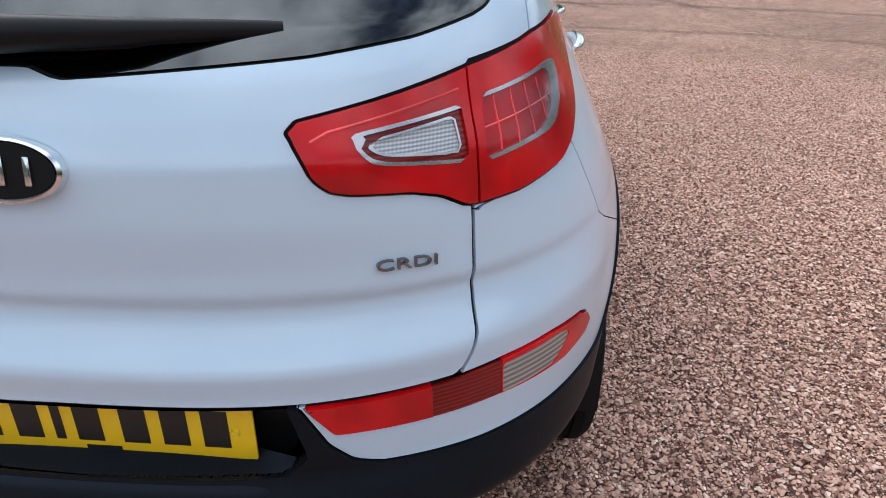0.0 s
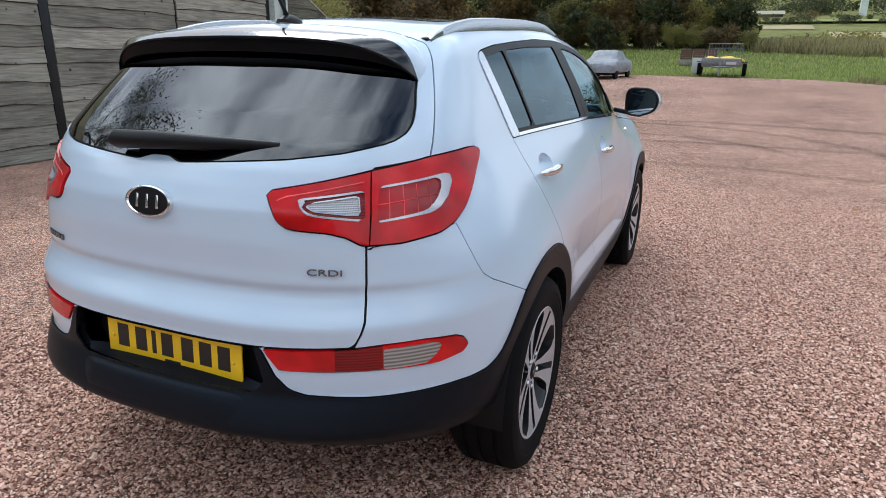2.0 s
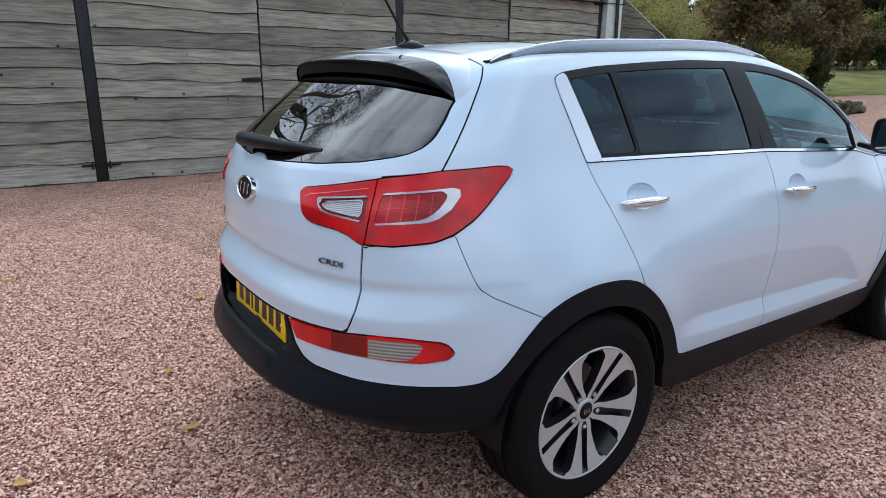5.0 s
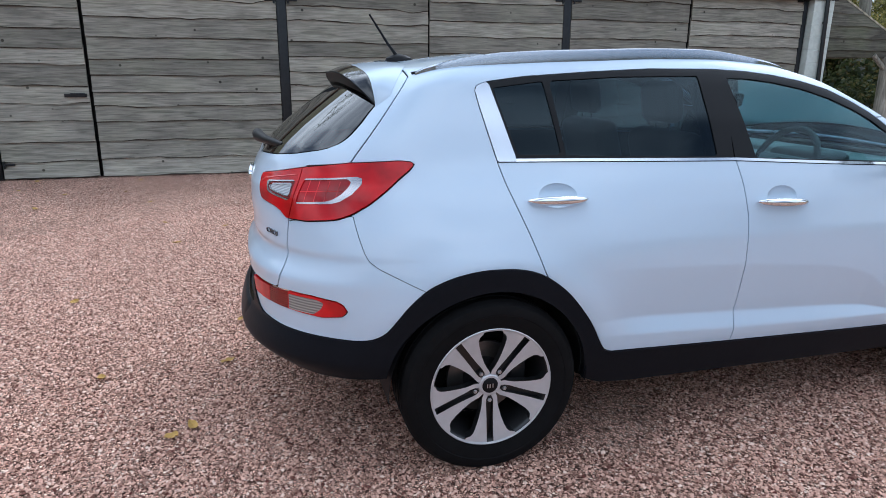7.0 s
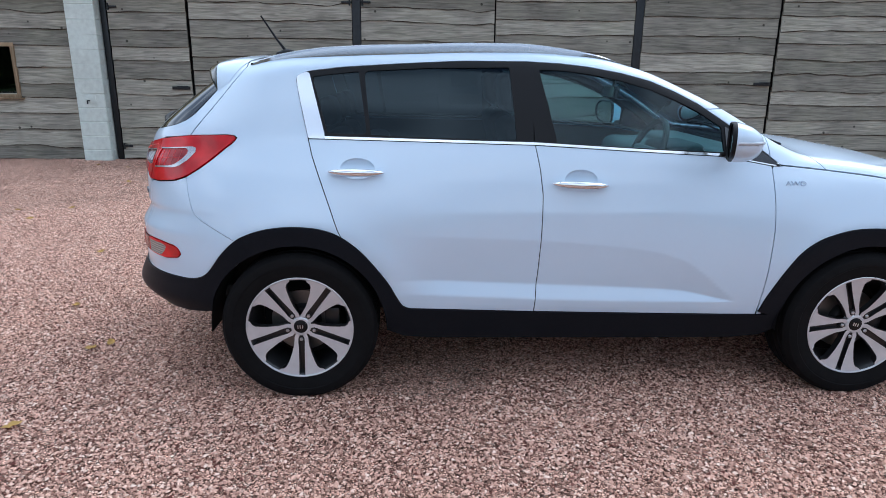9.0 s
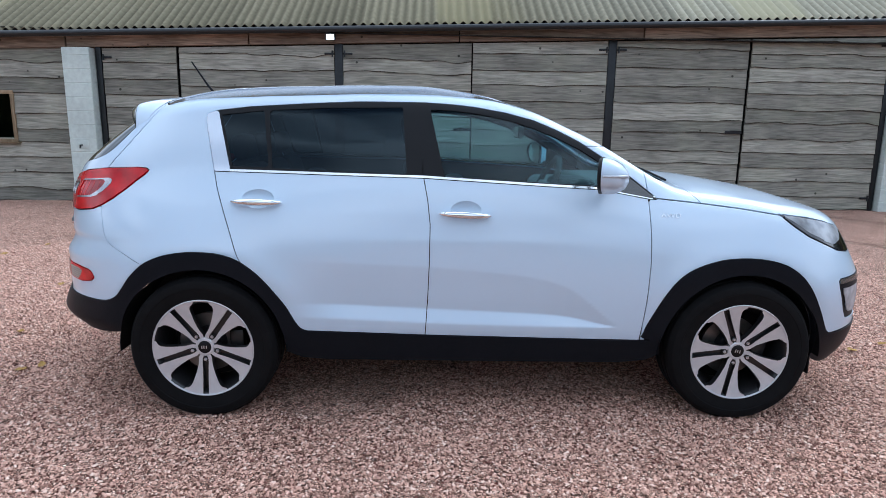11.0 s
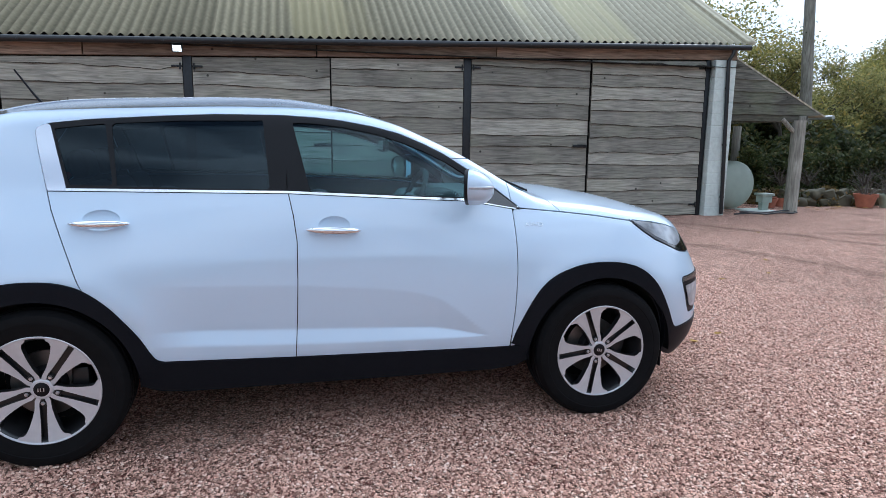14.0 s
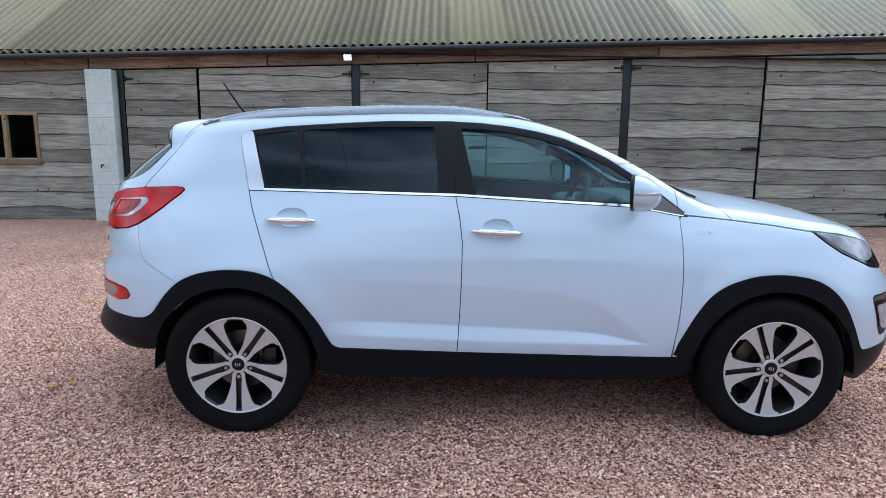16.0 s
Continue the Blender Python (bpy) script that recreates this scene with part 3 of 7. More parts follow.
def slab(outline, lo, hi, bm=None, m=None, bevel=0.0):
    """A plate with the given outline in x and y, from height lo to hi."""
    bm = bm or bmesh.new()
    a = [bm.verts.new((x, y, lo)) for x, y in outline]
    b = [bm.verts.new((x, y, hi)) for x, y in outline]
    k = len(outline)
    fs = [bm.faces.new(a[::-1]), bm.faces.new(b)]
    for i in range(k):
        fs.append(bm.faces.new((a[i], a[(i + 1) % k], b[(i + 1) % k], b[i])))
    bmesh.ops.recalc_face_normals(bm, faces=fs)
    if bevel:
        bmesh.ops.bevel(bm, geom=list(fs[1].edges), offset=bevel, segments=2, affect="EDGES", profile=0.5)
    if m is not None:
        bmesh.ops.transform(bm, matrix=m, verts=[v for v in bm.verts if v.co is not None])
    return bm


def lettering(text, size, depth, material, parent, m, label="", name="lettering"):
    cu = bpy.data.curves.new(name, "FONT")
    cu.body, cu.size, cu.extrude, cu.align_x, cu.align_y = text, size, depth, "CENTER", "CENTER"
    tmp = new(name, cu)
    dg = bpy.context.evaluated_depsgraph_get()
    me = bpy.data.meshes.new_from_object(tmp.evaluated_get(dg))
    bpy.data.objects.remove(tmp)
    bpy.data.curves.remove(cu)
    me.materials.clear()
    me.materials.append(material)
    ob = new(name, me)
    ob.parent = parent
    ob.matrix_basis = m
    if label:
        ob["label"] = label
    return ob

# ---- the car's outer form ----


def smooth_table(rows, sigma, lo, hi):
    """A smoothed curve through rows of (place, value), as a function on arrays."""
    at = np.linspace(lo - 0.3, hi + 0.3, 1200)
    step = at[1] - at[0]
    raw = np.interp(at, [r[0] for r in rows], [r[1] for r in rows])
    reach = int(3 * sigma / step) + 1
    bell = np.exp(-0.5 * (np.arange(-reach, reach + 1) * step / sigma) ** 2)
    soft = np.convolve(np.pad(raw, reach, mode="edge"), bell / bell.sum(), mode="valid")
    return lambda v: np.interp(v, at, soft)


WHEELBASE, HUB_Z = 2.64, 0.357
# half widths of the body by height, at the rear axle, at the middle and at the front axle
HALF_REAR = smooth_table([(0.2, 0.84), (0.3, 0.87), (0.42, 0.905), (0.55, 0.918), (0.7, 0.925), (0.85, 0.915), (0.95, 0.885), (1.07, 0.828),
                          (1.14, 0.79), (1.21, 0.752), (1.35, 0.695), (1.5, 0.628), (1.58, 0.58), (1.7, 0.5)], 0.03, 0, 2)
HALF_MID = smooth_table([(0.2, 0.84), (0.3, 0.87), (0.41, 0.892), (0.46, 0.906), (0.5, 0.911), (0.6, 0.915), (0.77, 0.912), (0.9, 0.904),
                         (1.03, 0.874), (1.12, 0.845), (1.2, 0.81), (1.35, 0.745), (1.5, 0.665), (1.58, 0.61), (1.7, 0.52)], 0.013, 0, 2)
HALF_FRONT = smooth_table([(0.2, 0.84), (0.3, 0.86), (0.42, 0.895), (0.55, 0.91), (0.7, 0.918), (0.85, 0.905), (0.95, 0.875), (1.03, 0.835), (1.1, 0.79), (1.2, 0.73), (1.5, 0.6), (1.7, 0.5)], 0.03, 0, 2)
REAR_LINE = smooth_table([(0.15, 0.65), (0.30, 0.735), (0.36, 0.79), (0.42, 0.858), (0.45, 0.905), (0.470, 0.928), (0.485, 0.933), (0.505, 0.926), (0.545, 0.907), (0.572, 0.891), (0.588, 0.885), (0.60, 0.886), (0.64, 0.888), (0.70, 0.885), (0.735, 0.884), (0.775, 0.889),
                          (0.785, 0.888), (0.80, 0.879), (0.83, 0.858), (0.855, 0.846), (0.874, 0.842), (0.884, 0.849), (0.892, 0.854), (0.93, 0.853), (1.0, 0.858), (1.087, 0.853), (1.14, 0.832), (1.19, 0.803), (1.25, 0.745), (1.32, 0.662), (1.385, 0.575), (1.45, 0.485), (1.5, 0.41), (1.6, 0.25), (1.7, 0.08)], 0.007, 0, 2)
FRONT_LINE = smooth_table([(0.2, 0.64), (0.26, 0.735), (0.33, 0.805), (0.42, 0.824), (0.5, 0.826), (0.64, 0.826), (0.75, 0.81), (0.82, 0.783), (0.9, 0.752), (1.0, 0.706), (1.2, 0.49)], 0.03, 0, 2)
TOP_LINE = smooth_table([(-0.9, 1.45), (-0.6, 1.50), (-0.3, 1.555), (0.0, 1.597), (0.32, 1.625), (0.74, 1.637), (1.1, 1.63), (1.4, 1.60), (1.62, 1.545), (1.93, 1.41), (2.2, 1.262), (2.30, 1.205),
                         (2.36, 1.188), (2.65, 1.16), (2.98, 1.105), (3.25, 1.03), (3.4, 0.96), (3.46, 0.90), (3.6, 0.6), (4, 0.2)], 0.05, -1, 4)


def ease(v):
    v = np.clip(v, 0, 1)
    return v * v * (3 - 2 * v)


# the hollow in the lower doors: its upper crease, its ledge and its depth from the ledge up to the crease
HOLLOW_TOP = smooth_table([(0, 0.80), (0.58, 0.795), (1.1, 0.777), (1.5, 0.742), (1.65, 0.720), (1.77, 0.682), (1.86, 0.62), (1.95, 0.54), (2.0, 0.505), (2.3, 0.49)], 0.02, 0, 3)
HOLLOW_SILL = smooth_table([(0, 0.532), (0.57, 0.52), (1.1, 0.496), (1.5, 0.485), (2.1, 0.477)], 0.05, 0, 3)
HOLLOW_DEEP = smooth_table([(-0.1, 0), (0.0, 0), (0.24, 1.0), (1.0, 0), (1.1, 0)], 0.018, 0, 1)


def body_field(p):
    """Below zero inside the car's outer skin, above zero outside."""
    x, y, z = np.abs(p[..., 0]), p[..., 1], p[..., 2]
    half = HALF_REAR(z) + (HALF_MID(z) - HALF_REAR(z)) * ease(y / 1.15) + (HALF_FRONT(z) - HALF_MID(z)) * ease((y - 1.5) / 0.95)
    for hub in (0.0, WHEELBASE):
        d = np.hypot(y - hub, z - HUB_Z)
        half = half + 0.012 * np.exp(-((d - 0.49) / 0.07) ** 2) * ease((z - 0.4) / 0.3)
    reach = np.maximum(HOLLOW_TOP(y) - HOLLOW_SILL(y), 0.012)
    half = half - 0.027 * HOLLOW_DEEP((z - HOLLOW_SILL(y)) / reach) * np.clip(reach / 0.2, 0, 1) * ease((y - 0.36) / 0.34) * ease((2.03 - y) / 0.06)
    back, front = np.maximum(-y, 0), np.maximum(y - WHEELBASE, 0)
    n = np.where(y < 1.3, 2.72 + 0.45 * ease((z - 1.12) / 0.15), 2.5 + 0.7 * ease((1.0 - z) / 0.4))
    r = ((x / half) ** n + (back / REAR_LINE(z)) ** n + (front / FRONT_LINE(z)) ** n) ** (1 / n)
    side = (r - 1) * half
    top = (z - TOP_LINE(y) + 0.10 * x * x) * 0.9
    k = 0.06
    h = np.clip(k - np.abs(side - top), 0, None)
    return np.maximum(side, top) + h * h / (4 * k)


def onto_body(start, way, reach=2.2):
    """Where rays from inside the car leave its skin."""
    lo, hi = np.zeros(len(way)), np.full(len(way), reach)
    for _ in range(34):
        mid = (lo + hi) / 2
        inside = body_field(start + way * mid[:, None]) < 0
        lo, hi = np.where(inside, mid, lo), np.where(inside, hi, mid)
    return start + way * ((lo + hi) / 2)[:, None]

# ---- ground ----


def ground_z(x, y):
    """The yard is flat round the car and rises a little towards the field."""
    t = min(1.0, max(0.0, (y - 8.5) / 18.0))
    beside = min(1.0, max(0.0, (x + 9.0) / 4.5)) if y < 24 else 1.0
    z = 0.66 * t * t * (3 - 2 * t) * (beside + (1 - beside) * max(0.0, y - 16.0) / 8.0)
    if y > 26:
        z += (y - 26) * 0.012 + 1.3 * ease((y - 29.5) / 18)
    if y > 60:
        z += (y - 60) * 0.075 * min(1.0, (y - 60) / 45)
    return z


def sheet(name, xs, ys, material, lift=0.0, keep=None, wave=0.0):
    verts, index, faces = [], {}, []
    for i, x in enumerate(xs):
        for j, y in enumerate(ys):
            index[i, j] = len(verts)
            verts.append((x, y, ground_z(x, y) + lift + wave * noise.noise((x * 0.6, y * 0.6, 3.0))))
    for i in range(len(xs) - 1):
        for j in range(len(ys) - 1):
            if keep is None or keep((xs[i] + xs[i + 1]) / 2, (ys[j] + ys[j + 1]) / 2):
                faces.append((index[i, j], index[i + 1, j], index[i + 1, j + 1], index[i, j + 1]))
    return mesh_object(name, verts, faces, material, smooth=True)


span = [-2500, -900, -400, -200, -120, -80, -60] + list(range(-50, 51, 2)) + [60, 80, 120, 200, 400, 900, 2500]
far_y = [-2500, -900, -300, -120, -70] + list(range(-50, 71, 2)) + [80, 100, 130, 170, 220, 300, 420, 600, 900, 1500, 2500]
tagged(sheet("ground", span, far_y, GRASS, lift=-0.05), "rough green grass round the yard, rising to the fields", "ground", kind="structure")


YARD = [(-13, -22), (22, -22), (21, 2), (15.0, 7), (11.5, 12.0), (9.0, 16.5), (7.0, 22.0), (6.0, 26.4), (4.6, 28.6), (-1, 29.2), (-6, 30.0), (-10, 31), (-10.5, 24), (-7.9, 17), (-7.75, 14.6), (-8.3, 12), (-9.2, 11.6), (-14, 9), (-14, -6)]
yard_x = np.concatenate([np.linspace(-14, 22, 145)])
yard_y = np.linspace(-22, 31, 213)


def in_poly(x, y, poly):
    odd = False
    for (ax, ay), (bx, by) in zip(poly, poly[1:] + poly[:1]):
        if (ay > y) != (by > y) and x < (bx - ax) * (y - ay) / (by - ay) + ax:
            odd = not odd
    return odd


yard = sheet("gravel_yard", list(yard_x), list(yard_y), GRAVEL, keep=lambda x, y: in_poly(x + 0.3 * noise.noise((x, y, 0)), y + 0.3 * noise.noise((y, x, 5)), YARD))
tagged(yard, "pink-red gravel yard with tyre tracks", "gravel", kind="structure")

# ---- barn ----
WALL_X = -7.14


def barn_top(y):
    """Height of the top of the gates; the ground falls a little towards the far end."""
    return 2.645 + 0.031 * y


barn = tagged(holder("barn", "", ""), "long timber barn with wide waney-edged gates and a cement sheet roof", "barn")


def boards(owner, y0, y1, z0, top, x, seed, drop=None):
    """Overlapping waney-edged boards from y0 to y1; each one a board of its own."""
    rnd = random.Random(seed)
    z, rows = z0, []
    highest = max(top(y0), top(y1))
    while z < highest - 0.06:
        rows.append((z, z + rnd.uniform(0.19, 0.31)))
        z = rows[-1][1]
    steps = max(8, int((y1 - y0) / 0.075))
    ph = rnd.uniform(0, 100)
    for k, (za, zb) in enumerate(rows):
        pieces = [(y0, y1)]
        if drop:
            pieces = drop(y0, y1, za, zb)
        for ya, yb in pieces:
            bm = bmesh.new()
            cols = []
            n = max(3, int(steps * (yb - ya) / (y1 - y0)))
            wild = rnd.choice((0.010, 0.014, 0.02, 0.034))
            for i in range(n + 1):
                y = ya + (yb - ya) * i / n
                low = za - 0.035 + wild * (noise.noise((y * 1.7, k * 3.1 + ph, 0.5)) * 1.6 + 0.55 * noise.noise((y * 6.0, k * 5.7 + ph, 2.5)))
                high = min(zb + 0.03, top(y))
                low = min(low, high - 0.02)
                tilt, edge = 0.034, 0.010 * noise.noise((y * 2.3, k * 9.1 + ph, 4.0))
                cols.append([bm.verts.new(c) for c in ((x + tilt + edge, y, low + 0.004), (x + tilt + edge + 0.003, y, low + 0.011 + 0.014 * noise.noise((y * 2.2, k * 2.0, ph))), (x + 0.012, y, high), (x - 0.012, y, high), (x + tilt - 0.024, y, low))])
            for a, b in zip(cols, cols[1:]):
                for i in range(5):
                    bm.faces.new((a[i], b[i], b[(i + 1) % 5], a[(i + 1) % 5]))
            bm.faces.new(cols[0])
            bm.faces.new(cols[-1][::-1])
            bmesh.ops.recalc_face_normals(bm, faces=bm.faces)
            ob = part("board", bm, BOARD, owner, smooth=False)
            # dark lower edge: bark, and the gap shadow between boards put into colour
            ob.data.materials.append(EDGE_BARK_SHADE)
            for i, p in enumerate(ob.data.polygons):
                p.material_index = 1 if i < 5 * (len(cols) - 1) and i % 5 in (0, 4) else 0


def gate(y0, y1, seed, hinge, latch=None):
    g = tagged(new("barn_gate"), "tall barn gate of weathered grey waney-edged boards", "gate", "barn gates")
    boards(g, y0 + 0.005, y1 - 0.005, 0.04, barn_top, WALL_X, seed)
    # near-black sheet: the shade behind the gate boards put into its colour
    part("gate_backing", boxed((WALL_X - 0.05, y0 + 0.01, 0.05), (WALL_X - 0.035, y1 - 0.01, barn_top((y0 + y1) / 2) - 0.05)), SHADE_BLACK, g)
    for z in (0.22, barn_top(hinge) - 0.14):
        s = 1 if hinge < (y0 + y1) / 2 else -1
        part("strap_hinge", boxed((WALL_X + 0.03, min(hinge, hinge + s * 0.16), z - 0.016), (WALL_X + 0.05, max(hinge, hinge + s * 0.16), z + 0.016), 0.004), STEEL, g, "black strap hinge")
        part("hinge_pin", tube([(WALL_X + 0.05, hinge + s * 0.03, z - 0.05), (WALL_X + 0.05, hinge + s * 0.03, z + 0.05)], 0.014, 8), STEEL, g)
    if latch:
        ly, lz, s = latch
        part("gate_latch", boxed((WALL_X + 0.035, min(ly, ly + s * 0.28), lz - 0.03), (WALL_X + 0.06, max(ly, ly + s * 0.28), lz + 0.02), 0.004), STEEL, g, "black sliding latch")
        part("latch_bolt", tube([(WALL_X + 0.065, ly - 0.02, lz + 0.02), (WALL_X + 0.065, ly + s * 0.2, lz + 0.02)], 0.009, 8), STEEL, g)
    return g


def steel_post(y, w=0.13, label="black steel gate post between the barn gates"):
    p = tagged(new("gate_post"), label, "post", "barn gate posts")
    part("post_shaft", boxed((WALL_X - 0.06, y - w / 2, -0.05), (WALL_X + 0.028, y + w / 2, barn_top(y) + 0.02), 0.004), STEEL, p)
    return p


gate(-4.30, -3.09, 11, -4.30, (-3.12, 1.16, -1))
gate(-3.05, -0.50, 12, -0.50)
gate(-0.36, 1.77, 13, -0.36, (1.76, 1.30, -1))
gate(1.785, 4.04, 14, 4.04)
gate(4.18, 6.41, 15, 4.18, (6.40, 1.32, -1))
gate(6.45, 8.78, 16, 8.78)
for y in (-4.36, -0.43, 4.11, 8.83):
    steel_post(y, 0.13 if abs(y) < 4.2 else 0.09)


def pillar(y0, y1, out, name_label):
    p = tagged(new("block_pillar"), name_label, "pillar", "barn pillars")
    z, k = -0.05, 0
    top = barn_top((y0 + y1) / 2) + 0.01
    while z < top - 0.01:
        zz = min(z + 0.222, top)
        part("block", boxed((WALL_X - 0.30, y0, z), (WALL_X + out, y1, zz - 0.004), 0.006, segments=1), BLOCK, p)
        z, k = zz, k + 1
    part("mortar", boxed((WALL_X - 0.29, y0 + 0.006, -0.05), (WALL_X + out - 0.006, y1 - 0.006, top - 0.02)), BLOCK, p)
    return p


pil_left = pillar(-4.86, -4.42, 0.20, "pale green painted concrete block pillar with a tap")
pillar(8.90, 9.34, 0.14, "pale green painted concrete block pillar at the end of the barn")
part("tap", tube([(WALL_X + 0.20, -4.66, 0.95), (WALL_X + 0.27, -4.66, 0.95), (WALL_X + 0.28, -4.66, 0.90)], 0.012, 8), STEEL, pil_left, "small metal tap")
part("tap_plate", boxed((WALL_X + 0.20, -4.72, 0.90), (WALL_X + 0.206, -4.56, 1.03), 0.002), BLOCK, pil_left)

# boarded wall with a window beside the left pillar
wall = tagged(new("wall_barn_front"), "barn wall of weathered grey waney-edged boards", "wall", kind="structure")


def leave_window(y0, y1, za, zb):
    if zb > 1.02 and za < 1.80:
        return [(y0, -7.0), (-5.80, y1)]
    return [(y0, y1)]


boards(wall, -16.0, -4.93, 0.02, lambda y: barn_top(y) + 0.02, WALL_X, 21, leave_window)
# near-black sheets as the shade seen between the wall boards
part("wall_backing", boxed((WALL_X - 0.06, -16, -0.05), (WALL_X - 0.035, -7.0, 2.2)), SHADE_BLACK, wall)
part("wall_backing", boxed((WALL_X - 0.06, -5.80, -0.05), (WALL_X - 0.035, -4.9, 2.2)), SHADE_BLACK, wall)
part("wall_backing", boxed((WALL_X - 0.06, -7.0, -0.05), (WALL_X - 0.035, -5.8, 0.98)), SHADE_BLACK, wall)
win = tagged(new("window_1"), "small barn window in a pale timber frame", "window", kind="structure")
for lo, hi in (((-0.06, -7.0, 0.98), (0.05, -5.8, 1.03)), ((-0.06, -7.0, 1.76), (0.05, -5.8, 1.82)), ((-0.06, -5.86, 1.03), (0.05, -5.80, 1.76)), ((-0.06, -7.0, 1.03), (0.05, -6.94, 1.76)), ((-0.05, -6.40, 1.03), (0.04, -6.33, 1.76))):
    part("window_frame", boxed((WALL_X + lo[0], lo[1], lo[2]), (WALL_X + hi[0], hi[1], hi[2]), 0.004), FRAME_WOOD, win)
part("window_sill", boxed((WALL_X - 0.02, -7.04, 0.955), (WALL_X + 0.09, -5.76, 0.98), 0.004), FRAME_WOOD, win)
for a, b in ((-6.94, -6.40), (-6.33, -5.86)):
    part("pane", boxed((WALL_X - 0.03, a, 1.03), (WALL_X - 0.026, b, 1.76)), GLASS_CLEAR, win)
# added near-black sheets give the barn's inside its shade by colour
inner = tagged(new("wall_barn_inner"), "near-black sheets standing for the shade inside the barn, and its end walls", "wall", kind="structure")
part("inner_wall", boxed((-11.2, -16, -0.1), (-11.1, 9.3, 4.8)), SHADE_BLACK, inner)
part("inner_lining", boxed((WALL_X - 0.13, -16, -0.05), (WALL_X - 0.11, -7.05, 2.70)), SHADE_BLACK, inner)
part("inner_lining", boxed((WALL_X - 0.13, -5.75, -0.05), (WALL_X - 0.11, 8.9, 2.62)), SHADE_BLACK, inner)
part("inner_lining", boxed((WALL_X - 0.13, 2.0, 2.62), (WALL_X - 0.11, 8.9, 2.92)), SHADE_BLACK, inner)
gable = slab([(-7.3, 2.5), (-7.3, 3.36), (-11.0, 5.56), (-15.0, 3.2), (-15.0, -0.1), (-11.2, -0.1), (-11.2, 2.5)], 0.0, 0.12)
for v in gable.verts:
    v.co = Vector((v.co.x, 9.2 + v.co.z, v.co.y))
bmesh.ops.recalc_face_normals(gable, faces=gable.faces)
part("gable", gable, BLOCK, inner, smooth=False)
part("inner_floor", boxed((-11.2, -16, -0.1), (WALL_X - 0.1, 9.3, -0.04)), SHADE_BLACK, inner)
part("end_wall", boxed((-11.2, 9.2, -0.1), (WALL_X - 0.28, 9.34, 3.4)), BLOCK, inner)

# fascia boards, gutter, roof
for i, (a, b) in enumerate(((-16, -9.4), (-9.38, -4.86), (-4.84, -1.9), (-1.88, 1.55), (1.57, 4.6), (4.62, 9.40))):
    bm = boxed((WALL_X - 0.06, a, 0.0), (WALL_X + 0.06, b, 0.185), 0.004, segments=1)
    for v in bm.verts:
        v.co.z += barn_top(v.co.y) + 0.022
    part("fascia_board", bm, FASCIA, barn, "red-brown fascia board" if i == 0 else "", smooth=False)


def eave(y):
    return barn_top(y) + 0.30


def roof_sheets():
    v, f = [], []
    ys = np.arange(-17.0, 9.62, 0.146 / 8)
    rows = [(-6.93, 0.0), (-8.4, 0.0), (-8.42, 0.012), (-9.9, 0.012), (-9.92, 0.024), (-11.0, 0.024)]
    for x, up in rows:
        for y in ys:
            z = eave(y) + (-6.93 - x) * 0.60 + up + 0.026 * math.cos(2 * math.pi * y / 0.146)
            v.append((x, y, z))
    n = len(ys)
    for r in range(len(rows) - 1):
        for i in range(n - 1):
            a = r * n + i
            f.append((a, a + 1, a + n + 1, a + n))
    m = len(v)
    for x, y, z in list(v):
        v.append((x, y, z - 0.010))
    for r in range(len(rows) - 1):
        for i in range(n - 1):
            a = m + r * n + i
            f.append((a, a + n, a + n + 1, a + 1))
    for i in range(n - 1):
        f.append((i + 1, i, m + i, m + i + 1))
    return v, f


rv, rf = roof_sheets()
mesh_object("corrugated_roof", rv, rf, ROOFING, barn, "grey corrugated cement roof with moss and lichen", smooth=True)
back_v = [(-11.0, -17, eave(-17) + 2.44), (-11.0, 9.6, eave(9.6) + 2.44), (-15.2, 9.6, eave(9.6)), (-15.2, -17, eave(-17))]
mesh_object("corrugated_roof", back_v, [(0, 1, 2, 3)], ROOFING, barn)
# near-black strip under the roof edge: eave shade put into the colour
part("roof_underside", slab([(-6.98, -16.9), (-6.98, 9.4), (-7.3, 9.4), (-7.3, -16.9)], 0, 0.01), SHADE_BLACK, barn)
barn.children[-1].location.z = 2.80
verge = bmesh.new()
box(verge, (-11.0, 9.45, -0.02), (-6.93, 9.67, 0.055), 0.02)
for v in verge.verts:
    v.co.z += eave(9.6) + (-6.93 - v.co.x) * 0.60
part("verge_trim", verge, ROOFING, barn, "rounded cement verge trim")
gut = tube([(-6.92, y, eave(y) - 0.075) for y in np.linspace(-17, 9.55, 30)], 0.050, 12)
gutter = tagged(new("gutter"), "black plastic rainwater gutter under the roof edge", "gutter")
part("gutter_run", gut, PVC, gutter)
for y in np.arange(-16.4, 9.5, 0.98):
    part("gutter_bracket", boxed((-7.08, y - 0.015, eave(y) - 0.10), (-6.87, y + 0.015, eave(y) - 0.07), 0.004), PVC, gutter)
pipe = tagged(part("downpipe", tube([(-6.92, 9.20, eave(9.4) - 0.08), (-6.92, 9.19, eave(9.4) - 0.20), (-6.955, 9.13, eave(9.4) - 0.32), (-6.955, 9.25, 0.04)], 0.036, 14), PVC, None), "black plastic rainwater downpipe on the end pillar", "downpipe")
for z in (0.35, 1.35, 2.4):
    part("pipe_clip", tube([(-6.955, 9.25 - 0.044 * z, z), (-6.955, 9.25 - 0.044 * z, z + 0.035)], 0.044, 14), PVC, pipe)

